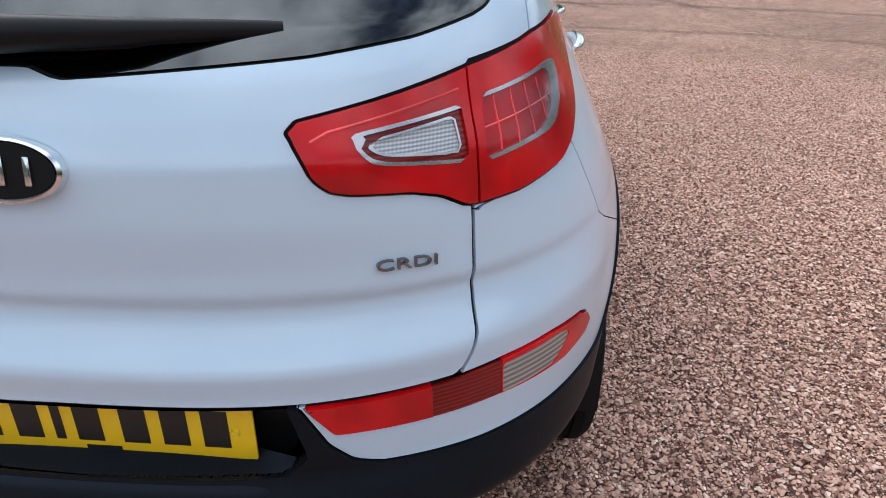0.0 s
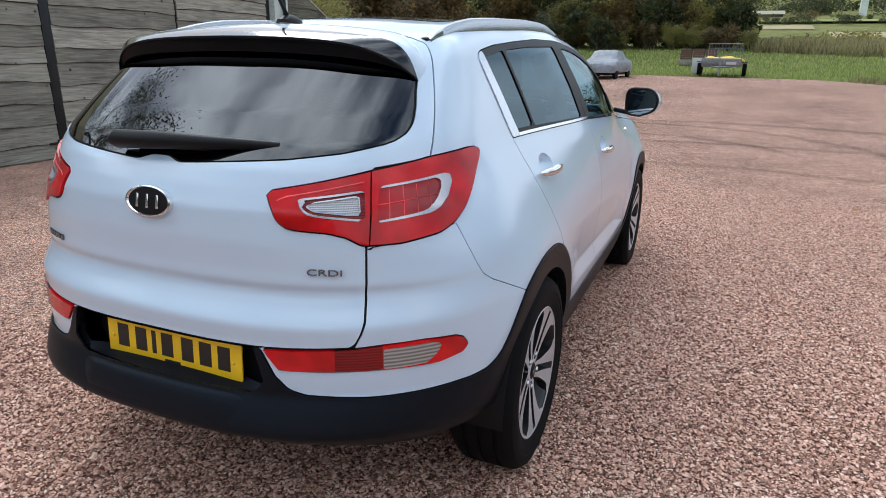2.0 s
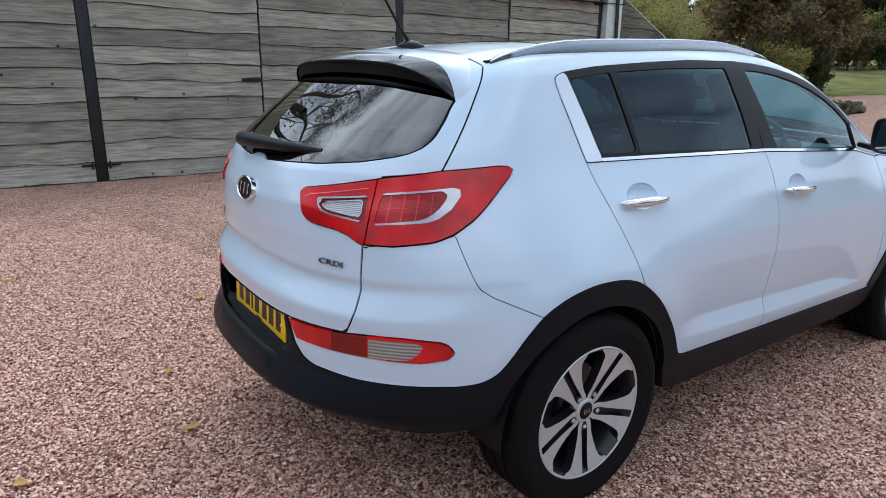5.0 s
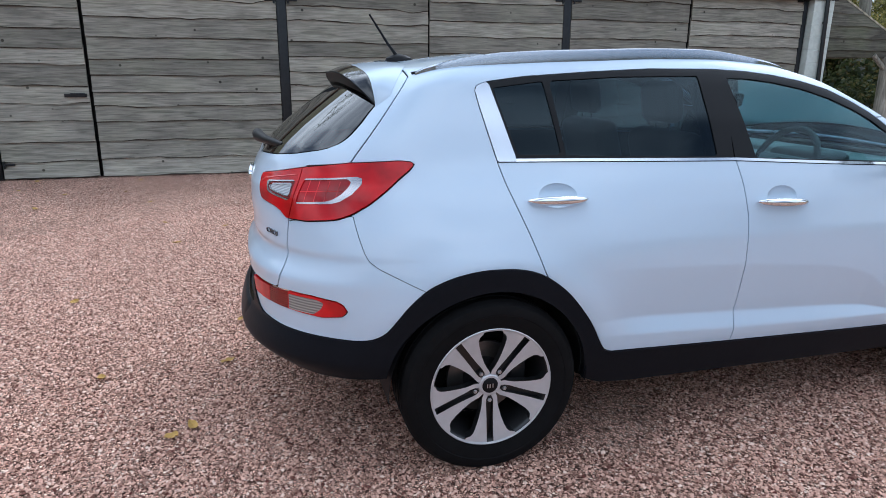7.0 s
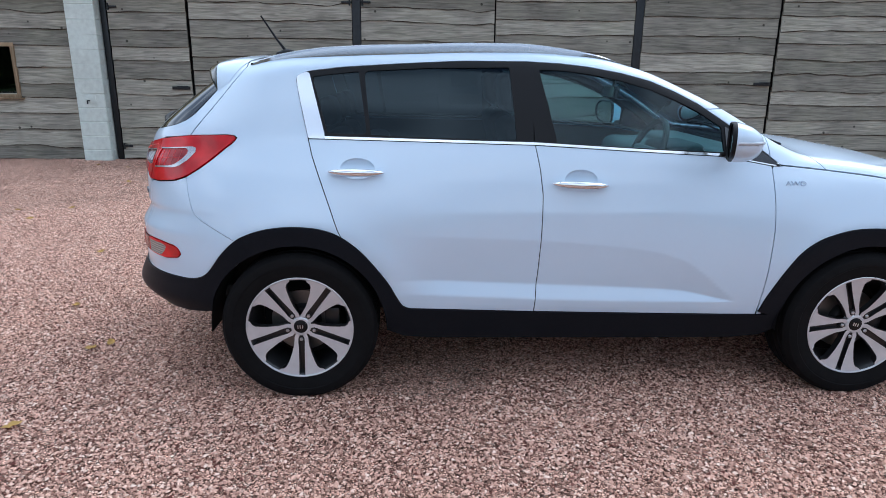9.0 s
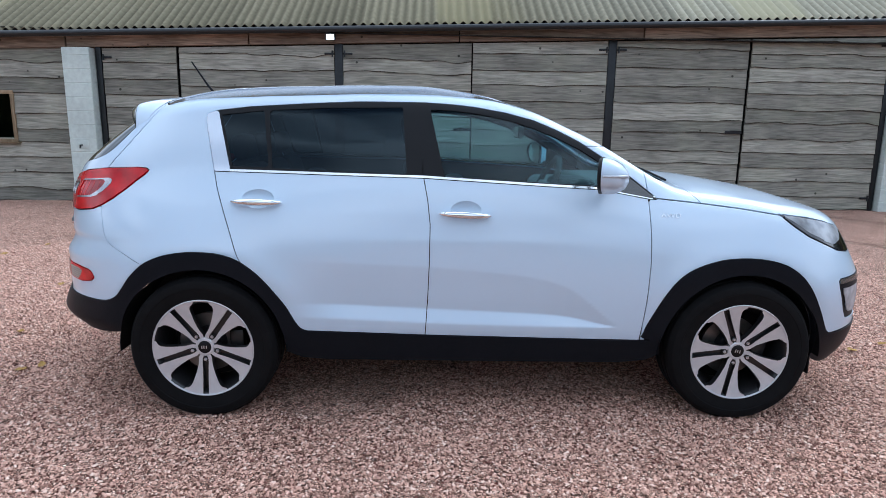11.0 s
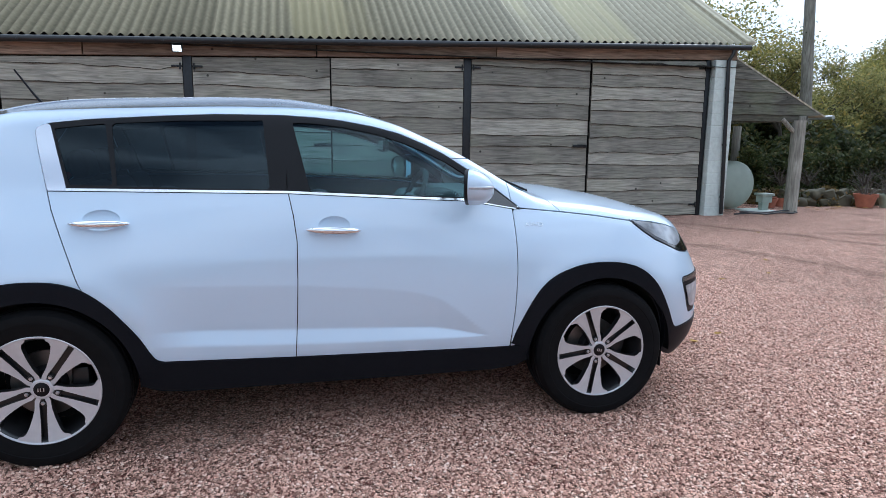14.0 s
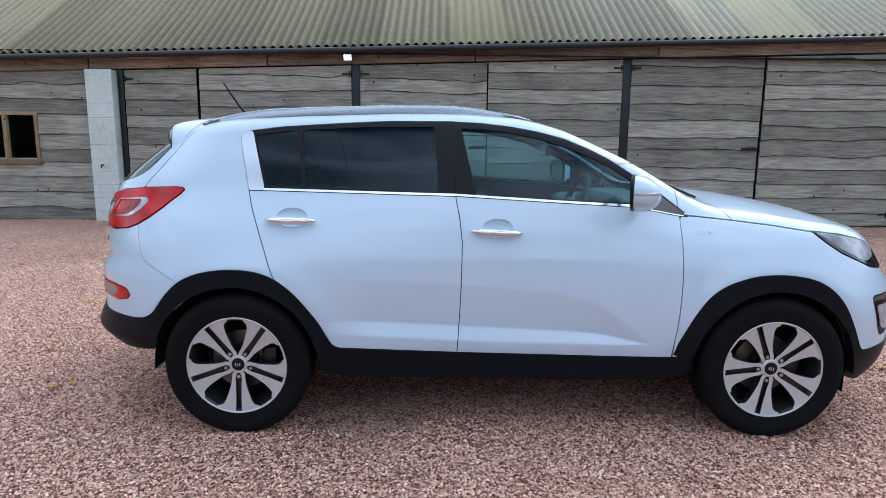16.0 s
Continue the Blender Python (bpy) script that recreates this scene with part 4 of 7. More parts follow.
# lit flood light under the fascia
flood = tagged(new("flood_light"), "small lit floodlight on the barn fascia", "floodlight")
part("housing", boxed((-0.02, -0.08, -0.058), (0.05, 0.08, 0.058), 0.008, Matrix.Translation((WALL_X + 0.17, -0.535, 2.755)) @ pose(0, 0, 0, 0, 25, 0)), PVC, flood)
LAMP_GLOW, ln, ll, lb = mat("floodlight_glow")
lb.inputs["Emission Color"].default_value, lb.inputs["Emission Strength"].default_value = (0.9, 0.97, 1.0, 1), 3.0
part("flood_face", boxed((0.05, -0.06, -0.044), (0.054, 0.06, 0.044), 0.0, Matrix.Translation((WALL_X + 0.17, -0.535, 2.755)) @ pose(0, 0, 0, 0, 25, 0)), LAMP_GLOW, flood)
part("bracket", boxed((WALL_X + 0.055, -0.565, 2.73), (WALL_X + 0.17, -0.505, 2.78), 0.004), PVC, flood)

# ---- lean-to, tank and pots at the end of the barn ----
lean = tagged(new("lean_to"), "timber lean-to roof on round posts at the barn end", "shelter")
z, k = 1.98, 0
rnd = random.Random(5)
while z < 2.95:
    h = rnd.uniform(0.16, 0.24)
    end = 11.48 - (z - 1.98) * 2.0
    bm = bmesh.new()
    cols = []
    for i in range(25):
        t = i / 24
        y = 9.42 + (end - 9.42) * t
        low = z - 0.02 + 0.02 * noise.noise((y * 3, k * 4.0, 8))
        high = min(z + h + 0.02, 3.0 - (y - 9.42) * 0.49)
        high = max(high, low + 0.01)
        cols.append([bm.verts.new(c) for c in ((WALL_X + 0.03, y, low), (WALL_X + 0.008, y, high), (WALL_X - 0.015, y, high), (WALL_X, y, low))])
    for a, b in zip(cols, cols[1:]):
        for i in range(4):
            bm.faces.new((a[i], b[i], b[(i + 1) % 4], a[(i + 1) % 4]))
    bm.faces.new(cols[0]), bm.faces.new(cols[-1][::-1])
    bmesh.ops.recalc_face_normals(bm, faces=bm.faces)
    part("board", bm, OLD_BOARD, lean, smooth=False)
    z, k = z + h, k + 1
roof2 = slab([(-7.12, 9.40), (-7.12, 11.60), (-12.3, 11.60), (-12.3, 9.40)], 0, 0.03)
for v in roof2.verts:
    v.co.z += 2.99 - (v.co.y - 9.42) * 0.49
part("lean_to_roof", roof2, ROOFING, lean)
part("beam", boxed((WALL_X - 0.06, 9.4, 1.83), (WALL_X + 0.0, 11.2, 1.97), 0.01), OLD_BOARD, lean)
part("eave_beam", boxed((-12.2, 10.98, 1.84), (WALL_X + 0.05, 11.12, 1.95), 0.01), POLE_WOOD, lean)
part("brace", tube([(WALL_X, 11.0, 1.55), (WALL_X, 10.6, 1.88)], 0.045, 8), POLE_WOOD, lean)
part("lean_to_gutter", tube([(-12.3, 11.62, 1.93), (-6.95, 11.62, 1.93)], 0.04, 10), BRUSHED, lean)
part("round_post", tube([(WALL_X, 11.0, -0.08), (WALL_X, 11.01, 0.9), (WALL_X, 11.0, 1.86)], [0.128, 0.126, 0.132], 20), POLE_WOOD, lean, "weathered round post")
part("round_post", tube([(-10.3, 12.02, -0.05), (-10.3, 12.05, 1.8)], 0.10, 16), POLE_WOOD, lean)
part("round_post", tube([(-12.1, 11.05, -0.05), (-12.1, 11.05, 1.86)], 0.11, 16), POLE_WOOD, lean)
TANK = plain("tank_green", (0.34, 0.40, 0.34), 0.5, grain=0.12, size=6)
tank = tagged(new("oil_tank"), "pale green rounded oil tank under the lean-to", "tank")
prof = [(0.0, 0.0)] + [(0.50 * math.sin(a), 0.20 - 0.20 * math.cos(a)) for a in np.linspace(0.1, math.pi / 2, 8)] + [(0.50, 1.4), (0.0, 1.6)]
part("tank_body", lathe(prof, 40, m=Matrix.Translation((-7.72, 10.20, 0.53)) @ pose(0, 0, 0, 0, -90, 0)), TANK, tank)
for x in (-8.1, -8.9):
    part("tank_cradle", boxed((x - 0.08, 9.75, -0.02), (x + 0.08, 10.45, 0.16), 0.01), BLOCK, tank)
pump = tagged(new("pump_box"), "pale green metal pump box on a stand beside the tank", "pump box")
part("pump_case", boxed((-7.62, 10.56, 0.19), (-7.42, 10.80, 0.33), 0.012), TANK, pump)
part("pump_lid", boxed((-7.65, 10.53, 0.33), (-7.39, 10.83, 0.38), 0.008), TANK, pump)
part("pump_foot", boxed((-7.58, 10.60, 0.03), (-7.46, 10.76, 0.19), 0.008), TANK, pump)
tagged(part("paving_slab", boxed((-7.85, 10.25, -0.02), (-7.2, 10.85, 0.035), 0.008), BLOCK, None), "worn concrete paving slab on the gravel", "slab")
hose_pts = [(-6.95 + 0.10 * math.sin(3.1 * t), 9.55 + 1.45 * t, 0.03 + 0.02 * abs(math.sin(7 * t))) for t in np.linspace(0, 1, 30)]
hose_pts += [(-7.02 - 0.05 * math.cos(4 * t), 11.0 - 1.3 * t, 0.055 + 0.01 * math.sin(9 * t)) for t in np.linspace(0, 1, 24)]
tagged(part("hose", tube(hose_pts, 0.016, 8), PVC, None), "black hose lying on the gravel", "hose")
TERRACOTTA = plain("terracotta", (0.36, 0.13, 0.075), 0.75, grain=0.25, size=12)
ROCK = plain("mossy_rock", (0.085, 0.074, 0.045), 0.9, grain=0.5, size=7, bump=0.8)


def pot(x, y, r=0.2, h=0.3):
    p = tagged(new("flower_pot"), "terracotta flower pot beside the rockery", "flower pot", "flower pots")
    part("pot_body", lathe([(0, 0.0), (r * 0.68, 0), (r * 0.92, h * 0.78), (r, h * 0.78), (r * 1.04, h), (r * 0.92, h), (r * 0.86, h * 0.82), (0, h * 0.82)], 28), TERRACOTTA, p)
    p.matrix_world = pose(x, y, ground_z(x, y))
    return p


for x, y, r, h in ((-7.58, 13.33, 0.235, 0.30), (-8.15, 11.35, 0.17, 0.2), (-8.3, 11.75, 0.16, 0.2)):
    pot(x, y, r, h)
GREEN_POT = plain("pale_green_pot", (0.30, 0.34, 0.25), 0.7, grain=0.2, size=12)
other = pot(-7.42, 13.78, 0.22, 0.29)
other.children[0].data.materials[0] = GREEN_POT
other["label"] = "pale green flower pot beside the rockery"
rnd = random.Random(8)
for i in range(54):
    course = i % 2
    y = 11.9 + (i // 2) * 0.33 + course * 0.16 + rnd.uniform(-0.05, 0.05)
    x = -8.35 - 0.16 * course + rnd.uniform(-0.08, 0.08) + 0.17 * (y - 11.9)
    bm = boxed((-0.16, -0.2, -0.12), (0.16, 0.2, 0.12), 0.05, segments=2)
    bmesh.ops.subdivide_edges(bm, edges=bm.edges, cuts=1, use_grid_fill=True)
    for v in bm.verts:
        v.co *= (0.55 + 0.5 * ((i * 37) % 11) / 11) * (1 + 0.5 * noise.noise(v.co * 5 + Vector((i * 7.0, 0, 0))))
    tagged(part("rock", bm, ROCK, None), "mossy rough stone of the low rockery wall", "rock", "rockery stones").matrix_world = pose(x, y, 0.10 + 0.15 * course + ground_z(x, y), rnd.uniform(-20, 20), rnd.uniform(-20, 20), rnd.uniform(-40, 40))

# utility pole and wire
upole = tagged(new("utility_pole"), "tall weathered wooden utility pole", "utility pole")
part("pole_shaft", tube([(-12.2, 15.98, -0.2), (-12.2, 15.62, 4), (-12.2, 15.25, 9)], [0.17, 0.15, 0.12], 16), POLE_WOOD, upole)
part("wire", tube([(-12.2, 15.5, 8.6), (-9.5, 20.5, 7.4), (-6, 26, 7.0)], 0.012, 6), PVC, upole)

# ---- trees and hedges ----


def leaf_cloud(rnd, centres, count, size, flat=0.6):
    v, f = [], []
    for _ in range(count):
        c, r = rnd.choice(centres)
        d = Vector((rnd.gauss(0, 1), rnd.gauss(0, 1), rnd.gauss(0, flat + 0.2)))
        p = c + d.normalized() * r * rnd.uniform(0.35, 1.0) ** 0.6
        a = Vector((rnd.uniform(-1, 1), rnd.uniform(-1, 1), rnd.uniform(-1, 1))).normalized()
        b = a.orthogonal().normalized()
        s = size * rnd.uniform(0.6, 1.4)
        n = len(v)
        v += [p - a * s, p + b * s * 0.55, p + a * s, p - b * s * 0.55]
        f.append((n, n + 1, n + 2, n + 3))
    return v, f


def tree(name, seed, height, spread, leaves, leaf_size, material, label, bare=0.0, bushy=False, deepest=3):
    rnd = random.Random(seed)
    t = tagged(new(name), label, "bush" if bushy else "tree")
    bm = bmesh.new()
    tips = []

    def limb(p, d, length, r, depth):
        pts, rad = [p], [r]
        for i in range(4):
            d = (d + Vector((rnd.uniform(-1, 1), rnd.uniform(-1, 1), rnd.uniform(-0.5, 0.8))) * 0.17).normalized()
            pts.append(pts[-1] + d * length / 4)
            rad.append(r * (1 - 0.16 * (i + 1)))
        tube(pts if depth < 2 else pts[::2], rad if depth < 2 else rad[::2], 6 if depth < 2 else 3, False, bm)
        if bushy:
            tips.append((pts[1], length * (0.55 if deepest > 2 else 1.0)))
        if depth >= (4 if bare else deepest):
            for _ in range(7 if bare else 0):
                way = (d * 0.5 + Vector((rnd.uniform(-1, 1), rnd.uniform(-1, 1), rnd.uniform(-0.9, 0.5)))).normalized()
                at, bend = pts[rnd.choice((2, 3, 4))], Vector((rnd.uniform(-0.2, 0.2), rnd.uniform(-0.2, 0.2), -0.12))
                tube([at, at + way * 0.45, at + way * 0.9 + bend], [0.014, 0.010, 0.006], 3, False, bm)
            tips.append((pts[-1], length * (0.8 if deepest > 2 else 1.5)))
            tips.append((pts[2], length * (0.6 if deepest > 2 else 1.3)))
            return
        for i in range(rnd.choice((3, 4)) if depth else rnd.choice((5, 6))):
            at = pts[rnd.choice((2, 3, 4))] if depth else pts[rnd.choice((1, 2, 3, 4))]
            out = Vector((rnd.uniform(-1, 1), rnd.uniform(-1, 1), rnd.uniform(0.0, 1.0))).normalized()
            limb(at, (d * 0.45 + out * spread).normalized(), length * rnd.uniform(0.55, 0.75), r * 0.42, depth + 1)

    for k in range(3 if bushy else 1):
        limb(Vector((rnd.uniform(-0.4, 0.4) if bushy else 0, rnd.uniform(-0.4, 0.4) if bushy else 0, -0.2)), Vector((rnd.uniform(-0.3, 0.3) if bushy else 0, 0, 1)), height * (0.36 if bushy else 0.45), height * 0.02, 0)
    part("trunk", bm, BARK, t, "branching trunk and limbs")
    if leaves:
        v, f = leaf_cloud(rnd, tips, leaves, leaf_size)
        mesh_object("crown", v, f, material, t, "crown of small leaves")
    return t


def twigs(x, y, z, seed, material, size=0.5, count=14):
    """Thin bare stems that rise from one place."""
    rnd = random.Random(seed)
    bm = bmesh.new()
    for _ in range(count):
        d = Vector((rnd.uniform(-1, 1), rnd.uniform(-1, 1), rnd.uniform(0.2, 1.4))).normalized()
        p = [Vector((0, 0, 0)), d * size * 0.5 + Vector((rnd.uniform(-0.06, 0.06), rnd.uniform(-0.06, 0.06), 0.08)), d * size * rnd.uniform(0.6, 1.25) + Vector((0, 0, rnd.uniform(-0.06, 0.02)))]
        tube(p, [0.007, 0.005, 0.002], 4, False, bm)
    ob = tagged(part("dry_plant", bm, material, None), "dry bare stems of a dead plant", "plant", "dry plants")
    ob.matrix_world = pose(x, y, z)


for i, (x, y, z) in enumerate(((-7.58, 13.33, 0.24), (-7.42, 13.78, 0.24), (-8.45, 12.6, 0.45), (-8.2, 13.9, 0.45), (-8.6, 12.0, 0.45), (-8.0, 14.4, 0.45))):
    twigs(x, y, z, 40 + i, BARK, 0.62 if i < 2 else 0.5, 30)

# ---- the car: a skin, cut along the lines of its panels ----


def chart(p):
    """Unrolled place on the skin: along the side as y, round the tail by angle, and height."""
    x, y, z = p[:, 0], p[:, 1], p[:, 2]
    s = np.where(y >= 0, y, -0.9 * np.arctan2(np.maximum(-y, 0), np.maximum(x, 1e-6)))
    return np.stack([s, z], 1)


def inside_by(pts, poly):
    """Signed distance to a polygon, below zero inside."""
    poly = np.array(poly, float)
    a, b = poly, np.roll(poly, -1, 0)
    best = np.full(len(pts), 1e9)
    odd = np.zeros(len(pts), bool)
    for p, q in zip(a, b):
        d = q - p
        t = np.clip(((pts - p) @ d) / (d @ d), 0, 1)
        best = np.minimum(best, np.hypot(*(pts - p - t[:, None] * d).T))
        if p[1] != q[1]:
            hit = (p[1] > pts[:, 1]) != (q[1] > pts[:, 1])
            odd ^= hit & (pts[:, 0] < (q[0] - p[0]) * (pts[:, 1] - p[1]) / (q[1] - p[1]) + p[0])
    return np.where(odd, -best, best)


class Skin:
    """Triangles on the body, which can be cut in two by a field that is given at their corners."""

    def __init__(self, v, t):
        self.v, self.t = v, t

    def cut(self, field):
        used = np.unique(self.t)
        g = np.full(len(self.v), 1.0)
        if len(used):
            g[used] = field(self.v[used])
        g = np.where(np.abs(g) < 2e-5, 2e-5, g)
        neg = g < 0
        count = neg[self.t].sum(1)
        ins, outs = [self.t[count == 3]], [self.t[count == 0]]
        fresh, cache, base = [], {}, len(self.v)
        in_add, out_add = [], []

        def mid(i, j):
            key = (i, j) if i < j else (j, i)
            if key not in cache:
                i, j = key
                cache[key] = base + len(fresh)
                fresh.append(self.v[i] + (self.v[j] - self.v[i]) * (g[i] / (g[i] - g[j])))
            return cache[key]

        for tri in self.t[(count == 1) | (count == 2)]:
            one = [k for k in range(3) if neg[tri[k]] == (neg[tri].sum() == 1)][0]
            a, b, c = (int(tri[(one + k) % 3]) for k in range(3))
            ab, ac = mid(a, b), mid(a, c)
            lone, pair = (in_add, out_add) if neg[a] else (out_add, in_add)
            lone.append((a, ab, ac))
            pair += [(ab, b, c), (ab, c, ac)]
        v = np.vstack([self.v, np.array(fresh)]) if fresh else self.v
        ins.append(np.array(in_add, int).reshape(-1, 3))
        outs.append(np.array(out_add, int).reshape(-1, 3))
        return Skin(v, np.vstack(ins)), Skin(v, np.vstack(outs))

    def poly(self, poly, grow=0.0, gap=0.0, keep=None, plane=chart):
        """The part within a polygon, and the rest; gap: the width of the joint that is left out between them."""
        def field(p, extra=0.0):
            g = inside_by(plane(p), poly) - grow + extra
            return g if keep is None else np.where(keep(p), g, 1.0)
        if not gap:
            return self.cut(field)
        wide, rest = self.cut(lambda p: field(p, -gap / 2))
        inner, joint = wide.cut(lambda p: field(p, gap / 2))
        JOINTS.append(joint)
        return inner, rest


def normals_at(p):
    e = 1e-3
    n = np.stack([body_field(p + d) - body_field(p - d) for d in np.eye(3) * e], 1)
    return n / np.linalg.norm(n, axis=1, keepdims=True)


def panel(name, skin, material, parent, label="", lift=0.0, flange=0.012, side=1):
    """A mesh of one cut panel, raised or sunk, with its edge turned inwards."""
    used, inv = np.unique(skin.t, return_inverse=True)
    v, t = skin.v[used], inv.reshape(-1, 3)
    n = normals_at(v)
    v = v + n * lift
    faces = [tuple(f) for f in t]
    verts, norms = [*v], [*n]
    if flange:
        edges = {}
        for f in faces:
            for i in range(3):
                e = (f[i], f[(i + 1) % 3])
                edges[e] = edges.get(e, 0) + 1
        for (i, j) in list(edges):
            if (j, i) not in edges:
                if abs(v[i][0]) < 1e-3 and abs(v[j][0]) < 1e-3:
                    continue
                out = np.cross(v[j] - v[i], n[i])
                length = np.linalg.norm(out)
                if length < 1e-9:
                    continue
                out = out / length
                k = len(verts)
                verts += [v[i], v[j], v[j] - n[j] * flange, v[i] - n[i] * flange]
                norms += [out] * 4
                faces.append((k + 1, k, k + 3, k + 2))
    verts, norms = np.array(verts), np.array(norms)
    if side < 0:
        verts[:, 0] *= -1
        norms[:, 0] *= -1
        faces = [f[::-1] for f in faces]
    return mesh_object(name, verts, faces, material, parent, label, True, norms)


def both(name, skin, material, parent, label="", lift=0.0, flange=0.012):
    return [panel(name, skin, material, parent, label, lift, flange, s) for s in (1, -1)]


def whole(name, skin, material, parent, label="", lift=0.0, flange=0.012):
    """A panel that crosses the middle of the car: both halves in one mesh."""
    flip = skin.v * np.array([-1, 1, 1])
    n = len(skin.v)
    return panel(name, Skin(np.vstack([skin.v, flip]), np.vstack([skin.t, skin.t[:, ::-1] + n])), material, parent, label, lift, flange)


JOINTS = []
thetas = np.concatenate([np.linspace(-52, -21, 30), np.linspace(-20.6, 11, 110), np.linspace(11.8, 50, 46), np.linspace(51, 90, 30)])
columns = [(0.0, 0.1, a) for a in np.linspace(90, 1.0, 86)] + [(0.0, y, 0.0) for y in np.linspace(0.1, 2.5, 136)] + [(0.0, 2.5, -a) for a in np.linspace(1.5, 90, 60)]
starts, ways = [], []
for _, y0, a in columns:
    for th in thetas:
        ca, ct = radians(a), radians(th)
        starts.append((0, y0, 0.75))
        ways.append((math.cos(ca) * math.cos(ct), -math.sin(ca) * math.cos(ct), math.sin(ct)))
starts, ways = np.array(starts), np.array(ways)
ways[np.abs(ways) < 1e-9] = 0
points = onto_body(starts, ways)
rows_n, cols_n = len(thetas), len(columns)
tris = []
for c in range(cols_n - 1):
    i = c * rows_n + np.arange(rows_n - 1)
    j = i + rows_n
    tris += [np.stack([i, j, j + 1], 1), np.stack([i, j + 1, i + 1], 1)]
skin = Skin(points, np.vstack(tris))

# lines of the panels, as (along, height)
LAMP = [(-1.030, 1.128), (-1.022, 1.138), (-0.9, 1.158), (-0.74, 1.187), (-0.56, 1.209), (-0.37, 1.218), (-0.325, 1.215), (-0.308, 1.205), (-0.325, 1.185), (-0.36, 1.158), (-0.41, 1.112), (-0.46, 1.071), (-0.52, 1.033), (-0.575, 1.013),
        (-0.69, 0.999), (-0.79, 0.998), (-0.83, 1.021), (-0.875, 1.033), (-0.955, 1.040), (-0.985, 1.047), (-1.005, 1.066)]
LAMP_SPLIT = [(-2, 1.4), (-0.745, 1.4), (-0.752, 1.19), (-0.785, 0.9), (-2, 0.9)]
CLEAR_FRAME = [(-0.950, 1.113), (-0.943, 1.1175), (-0.930, 1.1195), (-0.775, 1.1365), (-0.781, 1.060), (-0.90, 1.0745), (-0.924, 1.080), (-0.938, 1.092)]
CLEAR_LINE = [(-0.943, 1.1105), (-0.930, 1.1145), (-0.76, 1.1325), (-0.765, 1.0635), (-0.90, 1.0795), (-0.921, 1.085), (-0.933, 1.0945)]
CLEAR_EDGE = [(-0.933, 1.1075), (-0.79, 1.1245), (-0.79, 1.0735), (-0.903, 1.0865), (-0.919, 1.0915)]
CLEAR = [(-0.926, 1.1055), (-0.793, 1.1205), (-0.793, 1.0775), (-0.902, 1.0895), (-0.916, 1.0945)]
GUIDE = [(-1.0, 1.112), (-0.975, 1.1225), (-0.775, 1.1555)]
LED_ROWS = [[(-0.745, 1.099), (-0.556, 1.112)]] + [[(-0.757 + 0.041 * k, 1.064), (-0.748 + 0.041 * k, 1.143)] for k in range(1, 5)]
LED_FRAME = [(-0.735, 1.144), (-0.525, 1.161), (-0.503, 1.156), (-0.499, 1.138), (-0.530, 1.100), (-0.570, 1.074), (-0.60, 1.066), (-0.752, 1.055)]
LED = [(-0.72, 1.1395), (-0.560, 1.152), (-0.545, 1.147), (-0.540, 1.135), (-0.561, 1.106), (-0.592, 1.082), (-0.622, 1.0725), (-0.74, 1.061), (-0.80, 1.056), (-0.80, 1.133)]
REFLECTOR = [(-1.056, 0.716), (-1.014, 0.659), (-0.746, 0.661), (-0.606, 0.657), (-0.53, 0.670), (-0.515, 0.690), (-0.53, 0.714), (-0.555, 0.725), (-0.65, 0.734), (-0.745, 0.733), (-0.82, 0.727), (-0.95, 0.720)]
REVERSE = [(-0.752, 0.722), (-0.63, 0.724), (-0.598, 0.714), (-0.610, 0.690), (-0.64, 0.665), (-0.752, 0.663)]
BELT = [(-0.2, 1.208), (0.051, 1.205), (1.065, 1.190), (1.922, 1.145), (2.161, 1.104)]
DLO = [(0.051, 1.205), (0.02, 1.33), (-0.012, 1.462), (-0.006, 1.476), (0.012, 1.487), (0.048, 1.497), (0.2, 1.516), (0.476, 1.535), (0.74, 1.549), (1.04, 1.550), (1.2, 1.542), (1.324, 1.529), (1.47, 1.504),
       (1.604, 1.470), (1.72, 1.423), (1.825, 1.372), (1.962, 1.285), (2.08, 1.205), (2.215, 1.100), (2.161, 1.103), (1.922, 1.145), (1.065, 1.190)]
CHROME_END = [(0.046, 1.19), (-0.03, 1.47), (0.02, 1.50), (0.05, 1.487), (0.124, 1.225), (0.126, 1.19)]
Q_GLASS = [(0.064, 1.474), (0.272, 1.499), (0.313, 1.226), (0.136, 1.230)]
R_GLASS = [(0.298, 1.500), (0.6, 1.517), (0.958, 1.523), (0.983, 1.209), (0.330, 1.224)]
F_GLASS = [(1.092, 1.516), (1.2, 1.512), (1.323, 1.498), (1.47, 1.470), (1.60, 1.433), (1.72, 1.386), (1.821, 1.338), (1.93, 1.272), (1.937, 1.163), (1.165, 1.200)]
